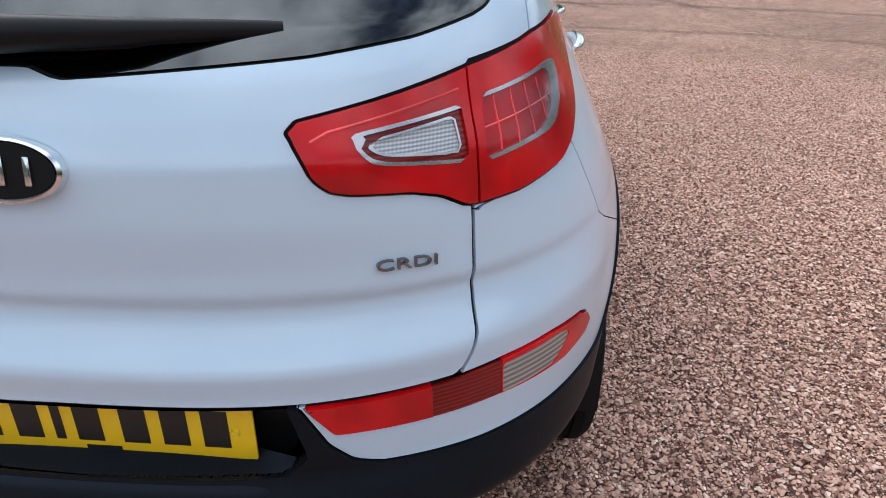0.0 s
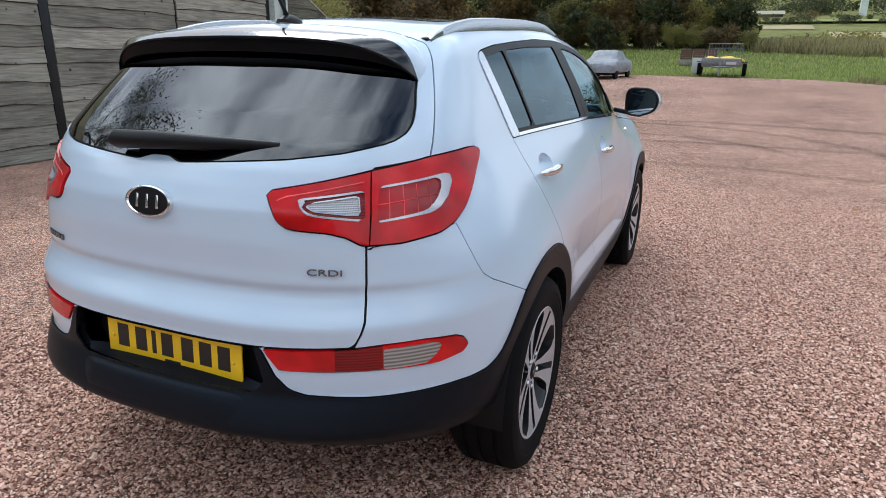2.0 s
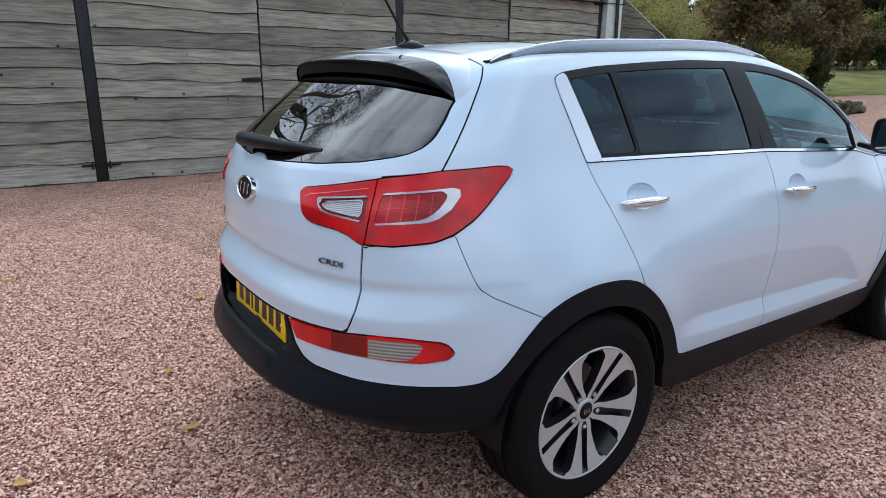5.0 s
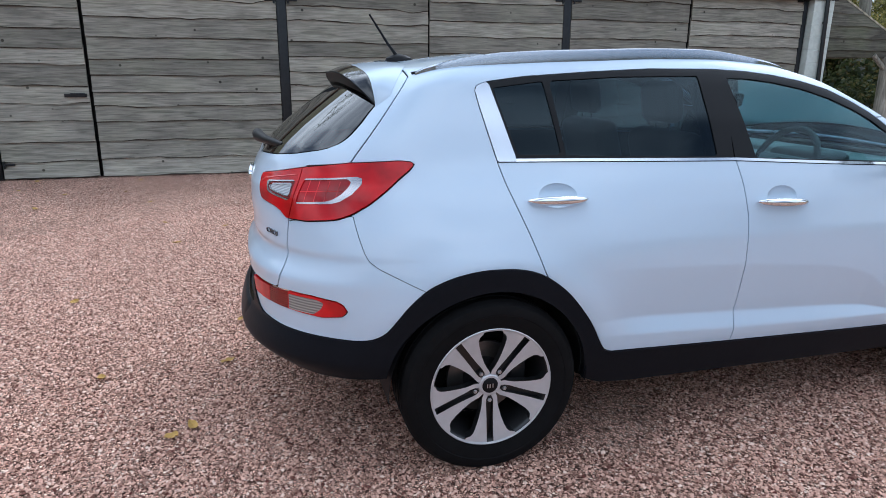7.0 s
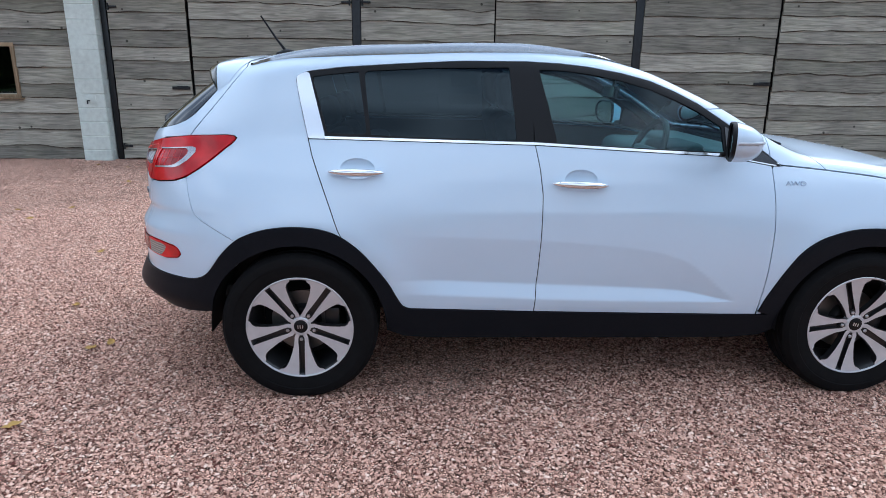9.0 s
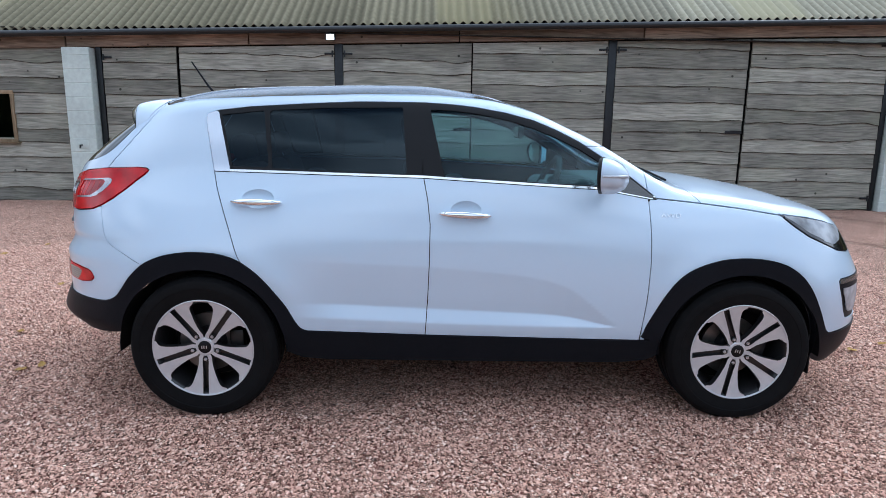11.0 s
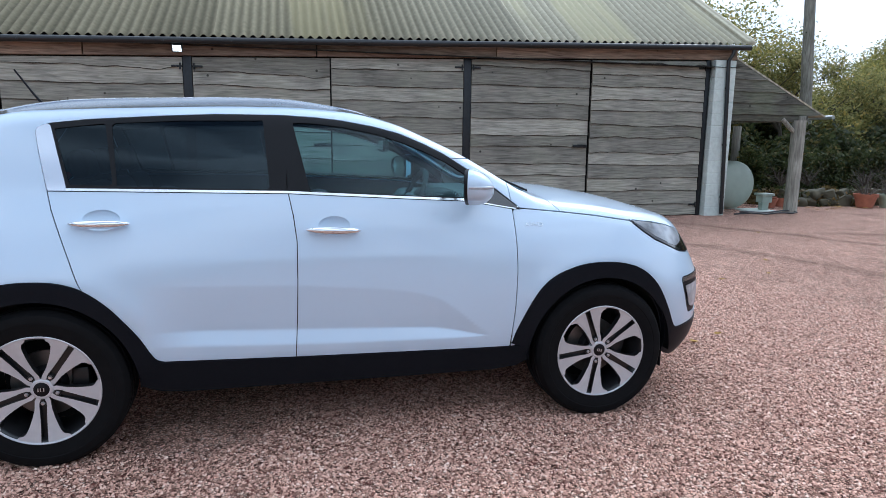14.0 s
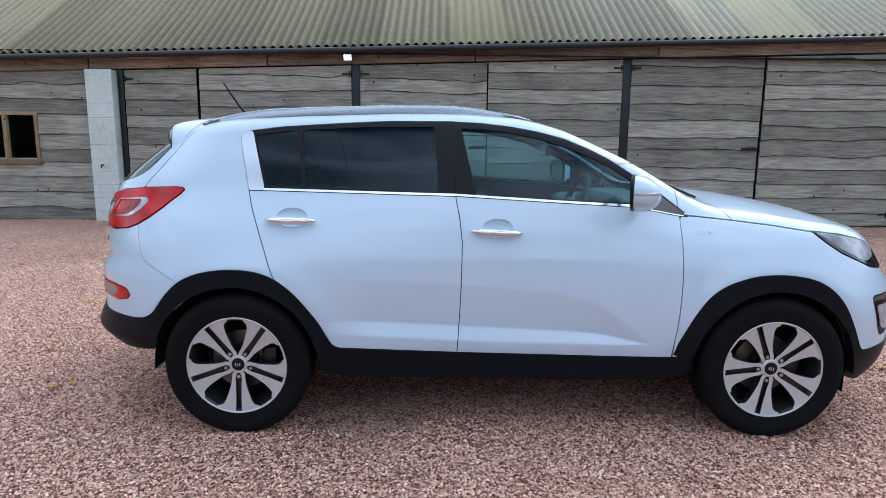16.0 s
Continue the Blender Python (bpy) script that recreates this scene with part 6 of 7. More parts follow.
part("aerial_rod", tube([(0, -0.175, 1.597), (0, -0.215, 1.648), (0, -0.298, 1.774)], [0.008, 0.006, 0.0045], 8), SATIN_BLACK, aerial)

# wiper on the rear window
wiper = part("rear_wiper", tube([(-0.17, -0.80, 1.235), (-0.13, -0.812, 1.243), (0.0, -0.808, 1.247), (0.16, -0.78, 1.247), (0.35, -0.715, 1.242)], [0.014, 0.026, 0.025, 0.018, 0.011], 12), SATIN_BLACK, car, "black rear wiper arm and blade")
part("wiper_blade", tube([(-0.10, -0.785, 1.226), (0.10, -0.775, 1.229), (0.355, -0.712, 1.231)], 0.008, 8), SATIN_BLACK, wiper)

# emblem, badges, number plate


def place_on_tail(x, z, lift=0.004):
    """A pose on the tail at that place, its z axis outwards."""
    p = onto_body(np.array([[0.0, 0.1, z]]), np.array([[x, -0.95, 0.0]]) / math.hypot(x, 0.95))[0]
    n = Vector(normals_at(p[None])[0])
    right = Vector((1, 0, 0))
    right = (right - n * right.dot(n)).normalized()
    up = n.cross(right)
    return Matrix(((right.x, up.x, n.x, p[0] + n.x * lift), (right.y, up.y, n.y, p[1] + n.y * lift), (right.z, up.z, n.z, p[2] + n.z * lift), (0, 0, 0, 1)))


oval = Matrix.Diagonal((1.0, 0.52, 1.0, 1.0))
emblem = part("emblem", lathe([(0.0, 0.002), (0.070, 0.003), (0.076, 0.008), (0.082, 0.006), (0.084, -0.006)], 48, m=place_on_tail(0.009, 1.086) @ oval), CHROME, car, "oval chrome emblem with a dark centre")
part("emblem_disc", lathe([(0.0, 0.0052), (0.071, 0.0048)], 40, m=place_on_tail(0.009, 1.086) @ oval), SATIN_BLACK, emblem)
w = 0.009
for dx in (-0.036, 0.0, 0.036):
    part("emblem_bar", boxed((-w / 2, -0.019, 0), (w / 2, 0.019, 0.003), 0.001, place_on_tail(0.009, 1.086) @ pose(dx, 0, 0.0055)), CHROME, emblem)
lettering("CRDI", 0.024, 0.003, BADGE, car, place_on_tail(0.559, 0.929, 0.003) @ Matrix.Diagonal((1.75, 1, 1, 1)), "chrome badge letters CRDI", "badge")
for k in range(6):
    part("badge_bar", boxed((-0.010, -0.009, 0), (0.010, 0.009, 0.003), 0.003, place_on_tail(-0.58 + 0.026 * k, 0.918, 0.002)), BADGE, car, "chrome badge letter" if not k else "")

plate_pose = Matrix.Translation((0.010, -0.838, 0.640)) @ pose(0, 0, 0, 87, 0, 0)
plate = part("number_plate", boxed((-0.26, -0.0555, -0.004), (0.26, 0.0555, 0.002), 0.002, plate_pose), PLATE_YELLOW, car, "yellow rear number plate with black bars")
for cx in (-0.195, -0.122, -0.070, -0.018, 0.060, 0.128, 0.196):
    part("plate_bar", boxed((-0.022 if abs(cx + 0.07) > 0.01 else -0.008, -0.036, 0), (0.022 if abs(cx + 0.07) > 0.01 else 0.008, 0.036, 0.0012), 0.0, plate_pose @ pose(cx, 0.004, 0.002)), PLATE_BLACK, plate)
part("plate_bar", boxed((-0.03, -0.004, 0), (0.03, 0.004, 0.001), 0.0, plate_pose @ pose(0, -0.046, 0.002)), PLATE_BLACK, plate)
for cx in (-0.237, 0.228):
    part("plate_screw", lathe([(0, 0.006), (0.006, 0.005), (0.009, 0.0)], 14, m=plate_pose @ pose(cx, 0.0, 0.002)), PLATE_YELLOW, plate)
for cx in (-0.28, 0.30):
    part("parking_sensor", lathe([(0, 0.002), (0.007, 0.0015), (0.008, -0.004)], 16, m=place_on_tail(cx, 0.47, 0.007)), SATIN_BLACK, car)

# door handles with their hollows


def handle_cup(cy, cz, ry, rz, s):
    bm = bmesh.new()
    rings = []
    for r in np.linspace(1.012, 0.0, 12):
        ring = []
        for k in range(48):
            a = 2 * math.pi * k / 48
            ring.append((cy + ry * r * math.cos(a), cz + rz * r * math.sin(a)))
        on = onto_body(np.array([(0.0, y, z) for y, z in ring]), np.array([(1.0, 0.0, 0.0)] * 48))
        deep = 0.024 * max(0.0, 1 - r * r) ** 0.7
        rings.append([bm.verts.new((s * (q[0] - deep), q[1], q[2])) for q in on])
    for a, b in zip(rings, rings[1:]):
        for k in range(48):
            bm.faces.new((a[k], a[(k + 1) % 48], b[(k + 1) % 48], b[k]))
    bmesh.ops.remove_doubles(bm, verts=bm.verts, dist=1e-5)
    bmesh.ops.recalc_face_normals(bm, faces=bm.faces)
    if s > 0 and sum(f.normal.x for f in bm.faces) < 0 or s < 0 and sum(f.normal.x for f in bm.faces) > 0:
        bmesh.ops.reverse_faces(bm, faces=bm.faces)
    return bm


for s in (1, -1):
    for key, doors in (("rear", rear_doors), ("front", front_doors)):
        part("handle_cup", handle_cup(*CUPS[key], s), PAINT, doors[0 if s > 0 else 1], "hollow behind the door handle", sharp=80)
for s in (1, -1):
    for y0, y1, z0, z1, doors in ((0.147, 0.388, 1.071, 1.069, rear_doors), (1.142, 1.385, 1.031, 1.022, front_doors)):
        door = doors[0 if s > 0 else 1]
        path, radii = [], []
        for t in np.linspace(0, 1, 13):
            y, z = y0 + (y1 - y0) * t, z0 + (z1 - z0) * t
            q = onto_body(np.array([[0.0, y, z]]), np.array([[1.0, 0.0, 0.0]]))[0]
            path.append((s * (q[0] + 0.010 + 0.022 * math.sin(math.pi * min(1, max(0, t))) ** 0.5), y, z))
            radii.append(0.005 + 0.0135 * math.sin(math.pi * t) ** 0.5)
        part("door_handle", tube(path, radii, 12), CHROME, door, "chrome bar door handle")
        q = onto_body(np.array([[0.0, y0 + 0.13, z0 + 0.012]]), np.array([[1.0, 0.0, 0.0]]))[0]
        if y0 > 1:
            part("key_lock", lathe([(0, 0.004), (0.008, 0.004), (0.010, 0)], 14, m=pose(path[1][0] + s * 0.008, y0 + 0.028, z0, 0, 90 * s, 0)), SATIN_BLACK, door)
badge_at = onto_body(np.array([[0.0, 2.265, 1.028]]), np.array([[1.0, 0.0, 0.0]]))[0]
lettering("AWD", 0.030, 0.0015, CHROME, car, Matrix.Translation((badge_at[0] + 0.003, 2.265, 1.028)) @ pose(0, 0, 0, 90, 0, 90) @ pose(0, 0, 0, -22, 0, 0) @ Matrix.Diagonal((1.35, 1, 1, 1)), "chrome badge letters AWD", "badge")

# door mirrors


def mirror(s):
    """Door mirror: a cap that bulges forwards from an upright back edge."""
    at = Matrix.Translation((0.968, 1.872, 1.228)) @ pose(0, 0, 0, 0, 0, -20)
    if s < 0:
        at = Matrix.Diagonal((-1, 1, 1, 1)) @ at

    def ring(bm, y, w, h, drop=0.0):
        out = []
        for k in range(40):
            a = 2 * math.pi * k / 40
            ca, sa = math.cos(a), math.sin(a)
            x = math.copysign(abs(ca) ** (0.42 if ca < 0 else 0.95), ca) * w
            z = math.copysign(abs(sa) ** (0.55 if ca < 0 else 0.9), sa) * h * (1.0 - 0.10 * max(0.0, -sa) * (ca > 0)) + drop + 0.008 * max(0.0, ca)
            out.append(bm.verts.new(at @ Vector((x, y, z))))
        return out

    def loft(rows, cap=True):
        bm = bmesh.new()
        rings = [ring(bm, *r) for r in rows]
        for p, q in zip(rings, rings[1:]):
            for k in range(40):
                bm.faces.new((p[k], p[(k + 1) % 40], q[(k + 1) % 40], q[k]))
        if cap:
            bm.faces.new(rings[-1])
        bmesh.ops.recalc_face_normals(bm, faces=bm.faces)
        return bm

    rows = [(0.012 + 0.118 * t, 0.102 * (1 - t ** 2.3) ** 0.55, 0.083 * (1 - t ** 2.1) ** 0.5, -0.012 * t) for t in np.linspace(0, 0.985, 12)]
    m = part("door_mirror", loft(rows), PAINT, car, "white door mirror with a turn-signal strip")
    part("mirror_rim", loft([(0.004, 0.090, 0.072), (-0.004, 0.097, 0.079), (0.0, 0.102, 0.083), (0.013, 0.103, 0.084)], False), SATIN_BLACK, m, "black mirror edge")
    part("mirror_glass", loft([(0.006, 0.094, 0.075), (0.005, 0.002, 0.002)]), MIRROR_GLASS, m, "dark mirror glass")
    strip_path = [at @ Vector((x, 0.012 + 0.118 * t + 0.002, 0.004)) for x, t in ((0.03, 0.94), (0.057, 0.84), (0.078, 0.66), (0.095, 0.38), (0.1025, 0.05))]
    part("turn_signal", tube(strip_path, 0.0065, 8), LENS_CLEAR, m, "clear turn-signal strip")
    part("mirror_stalk", boxed((-0.10, -0.012, -0.012), (0.03, 0.03, 0.014), 0.010, Matrix.Translation((s * 0.90, 1.945, 1.158)) @ pose(0, 0, 0, 0, 10 * s, 0)), SATIN_BLACK, m)


mirror(1)
mirror(-1)
for s in (1, -1):
    sail = slab([(1.945, 1.15), (2.20, 1.105), (2.06, 1.21), (1.945, 1.275)], -0.008, 0.0)
    bmesh.ops.transform(sail, matrix=Matrix(((0, 0, s, s * 0.0), (1, 0, 0, 0), (0, 1, 0, 0), (0, 0, 0, 1))), verts=sail.verts)
    for v in sail.verts:
        q = onto_body(np.array([[0.0, v.co.y, v.co.z]]), np.array([[1.0, 0.0, 0.0]]))[0]
        v.co.x = s * (q[0] + 0.004 + (v.co.x * s))
    part("mirror_base", sail, GLOSS_BLACK, car, "black triangle at the mirror")

# wheels


def wheel():
    w = holder("wheel", "", "")
    tyre = [(0.232, -0.095), (0.246, -0.105), (0.262, -0.108), (0.29, -0.117), (0.318, -0.119), (0.338, -0.112), (0.350, -0.098), (0.357, -0.085), (0.358, -0.06), (0.351, -0.058), (0.351, -0.048), (0.3585, -0.046),
            (0.3585, -0.008), (0.351, -0.006), (0.351, 0.006), (0.3585, 0.008), (0.3585, 0.046), (0.351, 0.048), (0.351, 0.058), (0.358, 0.06), (0.357, 0.085), (0.350, 0.098), (0.338, 0.112), (0.318, 0.119), (0.303, 0.119), (0.300, 0.117),
            (0.29, 0.117), (0.262, 0.108), (0.246, 0.105), (0.240, 0.098), (0.232, 0.095)]
    part("tyre", lathe(tyre, 96), RUBBER, w, "black road tyre", sharp=25)
    rim = lathe([(0.243, 0.100), (0.246, 0.103), (0.242, 0.105), (0.234, 0.100), (0.228, 0.088), (0.215, 0.05), (0.20, -0.03), (0.205, -0.09)], 72)
    part("rim", rim, ALLOY_DARK, w, "dark barrel of the alloy wheel")
    part("rim_lip", lathe([(0.2475, 0.097), (0.2475, 0.104), (0.243, 0.107), (0.236, 0.104)], 72), ALLOY, w)
    part("brake_disc", lathe([(0.06, 0.0), (0.15, 0.0), (0.15, -0.02), (0.06, -0.02)], 48), DISC, w)
    part("brake_caliper", boxed((0.10, -0.07, -0.035), (0.175, 0.07, 0.022), 0.015), ALLOY_DARK, w)
    part("hub_carrier", lathe([(0.0, 0.03), (0.07, 0.03), (0.085, 0.01), (0.09, -0.06), (0.0, -0.06)], 40), ALLOY_DARK, w)
    part("wheel_back", lathe([(0.0, -0.09), (0.205, -0.09)], 40), GAP, w)

    def height(r):
        return 0.078 + 0.026 * (r / 0.243) ** 1.5

    for k in range(5):
        base = -90 + 72 * k
        for sgn in (-1, 1):
            # one spoke: runs out from the hub and flares to the rim, beside a narrow slot
            rows = []
            for r, a0, a1 in ((0.040, 6, 34), (0.062, 13, 30.5), (0.080, 11, 24.0), (0.10, 8.0, 20.5), (0.14, 5.4, 19.0), (0.18, 4.2, 19.2), (0.205, 3.8, 20.0), (0.218, 3.6, 22.0), (0.228, 3.5, 26.0), (0.241, 3.4, 27.5)):
                rows.append([(r * math.cos(radians(base + sgn * a)), r * math.sin(radians(base + sgn * a)), height(r)) for a in np.linspace(a0, a1, 5)])
            bm = bmesh.new()
            up = [[bm.verts.new(p) for p in row] for row in rows]
            dn = [[bm.verts.new((p[0] * 0.985, p[1] * 0.985, p[2] - 0.035)) for p in row] for row in rows]
            for grid, flip in ((up, sgn < 0), (dn, sgn > 0)):
                for a, b in zip(grid, grid[1:]):
                    for i in range(4):
                        f = (a[i], b[i], b[i + 1], a[i + 1])
                        bm.faces.new(f[::-1] if flip else f)
            for i in range(len(up) - 1):
                for e in (0, 4):
                    bm.faces.new((up[i][e], up[i + 1][e], dn[i + 1][e], dn[i][e]))
            bmesh.ops.recalc_face_normals(bm, faces=bm.faces)
            sp_ob = part("spoke", bm, ALLOY, w, "machined silver wheel spoke")
            sp_ob.data.materials.append(ALLOY_DARK)
            for f in sp_ob.data.polygons:
                if f.normal.z < 0.55:
                    f.material_index = 1
        slot = [(r * math.cos(radians(base + a)), r * math.sin(radians(base + a))) for r, a in ((0.06, -12), (0.10, -8), (0.23, -3.6), (0.23, 3.6), (0.10, 8), (0.06, 12))]
        part("spoke_slot", slab(slot, 0.055, 0.066), ALLOY_DARK, w)
        part("nut_pocket", lathe([(0.0, 0.0815), (0.013, 0.0815), (0.0145, 0.078), (0.0145, 0.055)], 18, m=pose(0.064 * math.cos(radians(base)), 0.064 * math.sin(radians(base)), 0)), ALLOY_DARK, w)
        part("wheel_nut", lathe([(0, 0.088), (0.006, 0.088), (0.009, 0.084), (0.010, 0.06)], 6, m=pose(0.064 * math.cos(radians(base)), 0.064 * math.sin(radians(base)), 0)), BRUSHED, w)
    part("hub_face", lathe([(0.031, 0.083), (0.040, 0.083), (0.047, 0.078), (0.049, 0.05)], 40), ALLOY, w)
    cap = part("centre_cap", lathe([(0, 0.088), (0.026, 0.087), (0.032, 0.083)], 36), SATIN_BLACK, w, "dark centre cap with a metal mark")
    for dx in (-0.012, -0.002, 0.010):
        part("cap_bar", boxed((dx - 0.002, -0.008, 0.0875), (dx + 0.002, 0.008, 0.0892)), BRUSHED, cap)
    return w


first = wheel()
first.parent = car
first["label"] = "alloy wheel with five pairs of machined spokes"
spots = [(1, 0.0, 0), (1, WHEELBASE, -14), (-1, 0.0, 40), (-1, WHEELBASE, 10)]
for i, (s, y, turn) in enumerate(spots):
    m = pose(s * 0.806, y, HUB_Z) @ (pose(0, 0, 0, 0, 90, 0) if s > 0 else pose(0, 0, 0, 0, -90, 0)) @ pose(0, 0, 0, 0, 0, 90 + turn)
    if i == 0:
        first.matrix_basis = m
    else:
        o = copy_thing(first, m)
    arch = bmesh.new()
    ring = []
    for a in np.linspace(-3, 183, 30):
        ring.append([arch.verts.new((s * x, y + 0.402 * math.cos(radians(a)), HUB_Z + 0.402 * math.sin(radians(a)))) for x in (0.60, 0.905)])
    for a, b in zip(ring, ring[1:]):
        arch.faces.new((a[0], a[1], b[1], b[0]))
    back = [arch.verts.new((s * 0.60, y, HUB_Z))]
    for a, b in zip(ring, ring[1:]):
        arch.faces.new((a[0], b[0], back[0]))
    part("wheel_arch_liner", arch, SATIN_BLACK, car)
part("underbody", boxed((-0.58, -0.62, 0.36), (0.58, 3.1, 0.42), 0.03), GAP, car)
part("underbody", boxed((-0.80, 0.42, 0.29), (0.80, 2.22, 0.40), 0.03), SATIN_BLACK, car)
part("mud_flap", boxed((0.76, 3.04, 0.215), (0.83, 3.05, 0.32), 0.004), SATIN_BLACK, car)
part("mud_flap", boxed((-0.83, 3.04, 0.215), (-0.76, 3.05, 0.32), 0.004), SATIN_BLACK, car)

# inside


def seat(x, y, z, width=0.5, height=0.62):
    st = part("seat", boxed((x - width / 2, y - 0.10, z), (x + width / 2, y + 0.44, z + 0.14), 0.05, segments=3), SEAT, car, "black leather seat")
    part("backrest", boxed((-width / 2, -0.06, 0), (width / 2, 0.07, height), 0.055, Matrix.Translation((x, y - 0.08, z + 0.08)) @ pose(0, 0, 0, 16, 0, 0), 3), SEAT, st)
    return st


for x in (0.37, -0.37):
    st = seat(x, 1.25, 0.60)
    part("headrest", boxed((-0.13, -0.04, 0), (0.13, 0.05, 0.19), 0.045, Matrix.Translation((x, 1.0, 1.31)) @ pose(0, 0, 0, 10, 0, 0), 3), SEAT, st)
    for dx in (-0.05, 0.05):
        part("headrest_post", tube([(x + dx, 1.02, 1.22), (x + dx, 1.0, 1.34)], 0.006, 8), CHROME, st)
for x in (0.42, 0.0, -0.42):
    st = seat(x, 0.36, 0.60, 0.41, 0.56)
    part("headrest", boxed((-0.12, -0.04, 0), (0.12, 0.045, 0.14), 0.04, Matrix.Translation((x, 0.12, 1.24)) @ pose(0, 0, 0, 12, 0, 0), 3), SEAT, st)
dash = part("dashboard", boxed((-0.70, 1.78, 0.80), (0.70, 2.22, 1.10), 0.07, segments=4), DASH, car, "dark grey dashboard")
part("dash_top", boxed((-0.66, 2.02, 1.06), (0.66, 2.30, 1.13), 0.03, segments=3), DASH, dash)
part("binnacle", boxed((0.20, 1.76, 1.06), (0.54, 1.98, 1.17), 0.045, segments=4), TRIM, dash)
wheel_bm = bmesh.new()
ring_pts = [(0.185 * math.cos(a), 0.185 * math.sin(a), 0) for a in np.linspace(0, 2 * math.pi, 41)]
tube(ring_pts, 0.016, 10, False, wheel_bm)
bmesh.ops.transform(wheel_bm, matrix=Matrix.Translation((0.37, 1.72, 1.10)) @ pose(0, 0, 0, 66, 0, 0), verts=wheel_bm.verts)
steer = part("steering_wheel", wheel_bm, TRIM, car, "black steering wheel with grey spokes")
part("steering_hub", boxed((-0.17, -0.045, -0.03), (0.17, 0.045, 0.015), 0.02, Matrix.Translation((0.37, 1.72, 1.10)) @ pose(0, 0, 0, 66, 0, 0)), TRIM_GREY, steer)
part("steering_column", tube([(0.37, 1.68, 1.09), (0.37, 1.86, 1.02)], 0.045, 14), TRIM, steer)
inner_mirror = part("interior_mirror", boxed((-0.12, -0.015, -0.035), (0.12, 0.015, 0.035), 0.014, Matrix.Translation((0.02, 1.62, 1.40)) @ pose(0, 0, 0, -8, 0, 0)), TRIM, car, "interior rear-view mirror")
part("mirror_glass", boxed((-0.11, -0.018, -0.028), (0.11, -0.0155, 0.028), 0.0, Matrix.Translation((0.02, 1.62, 1.40)) @ pose(0, 0, 0, -8, 0, 0)), MIRROR_GLASS, inner_mirror)
part("mirror_stem", tube([(0.02, 1.63, 1.42), (0.02, 1.66, 1.50)], 0.010, 8), TRIM, inner_mirror)
part("cabin_floor", boxed((-0.70, -0.5, 0.43), (0.70, 2.2, 0.50), 0.02), TRIM, car)
part("centre_console", boxed((-0.13, 0.9, 0.5), (0.13, 1.85, 0.80), 0.04, segments=3), TRIM, car)
part("parcel_shelf", boxed((-0.60, -0.62, 1.08), (0.60, 0.05, 1.10), 0.01), TRIM, car)
for s in (1, -1):
    part("pillar_trim", tube([(s * 0.72, 1.06, 1.15), (s * 0.56, 1.03, 1.49)], 0.04, 12), TRIM, car)
# wipers at the foot of the windscreen
for x0 in (0.45, -0.15):
    part("front_wiper", tube([(x0 + 0.10, 2.33, 1.175), (x0 - 0.1, 2.27, 1.215), (x0 - 0.45, 2.22, 1.245)], 0.006, 8), SATIN_BLACK, car)
part("cowl", boxed((-0.58, 2.30, 1.115), (0.58, 2.40, 1.152), 0.012), SATIN_BLACK, car)

car.location.x = -0.012

oak = tree("tree", 3, 8.5, 0.9, 7500, 0.125, LEAF_DARK, "dark green broadleaf tree of the boundary hedge")
rust = tree("tree", 4, 7.0, 0.9, 7000, 0.12, LEAF_RUST, "rust-coloured autumn tree of the boundary hedge")
pale = tree("tree", 5, 6.5, 0.9, 14000, 0.052, LEAF_MID, "yellow-green autumn tree with thin leaves")
bush = tree("bush", 6, 3.4, 1.0, 9000, 0.050, LEAF_MID, "loose yellow-green hedgerow bush", bushy=True)
dark_bush = tree("bush", 7, 3.0, 1.0, 5500, 0.08, LEAF_DARK, "dark green loose hedgerow bush", bushy=True)
rust_bush = tree("bush", 8, 3.2, 1.0, 5000, 0.08, LEAF_RUST, "brownish olive hedgerow bush", bushy=True)
scrub_mid = tree("bush", 16, 2.6, 1.0, 1300, 0.17, LEAF_MID, "loose yellow-green scrub on the rising ground", bushy=True, deepest=2)
scrub_dark = tree("bush", 17, 2.8, 1.0, 1300, 0.18, LEAF_DARK, "dark green scrub of a field hedge", bushy=True, deepest=2)
scrub_rust = tree("bush", 18, 2.4, 1.0, 1300, 0.16, LEAF_RUST, "brownish scrub on the rising ground", bushy=True, deepest=2)
used_kinds = set()


def plant(kind, x, y, turn, size):
    m = pose(x, y, ground_z(x, y), 0, 0, turn) @ Matrix.Scale(size, 4)
    if kind in used_kinds:
        o = copy_thing(kind, m)
        o.matrix_basis = m
        return o
    used_kinds.add(kind)
    kind.matrix_basis = m
    return kind


rnd = random.Random(12)
# hedge along the far edge of the yard, behind the covered car
for i in range(20):
    x = -30 + i * 1.7 + rnd.uniform(-0.6, 0.6)
    plant(rnd.choice((oak, oak, rust, oak)) if i < 18 else pale, x, 49 + rnd.uniform(-1.5, 2.5), rnd.uniform(0, 360), rnd.uniform(1.0, 1.3))
for i in range(24):
    x = -24 + i * 1.12 + rnd.uniform(-0.4, 0.4)
    plant(rnd.choice((dark_bush, rust_bush, dark_bush, bush)), x, 45.5 + rnd.uniform(-1.4, 1.4), rnd.uniform(0, 360), rnd.uniform(1.1, 1.7))
for i in range(16):
    x = -22 + i * 1.2 + rnd.uniform(-0.4, 0.4)
    plant(rnd.choice((dark_bush, rust_bush, dark_bush)), x, 42.5 + 0.12 * (x + 12) + rnd.uniform(-0.8, 0.8), rnd.uniform(0, 360), rnd.uniform(0.7, 1.1))
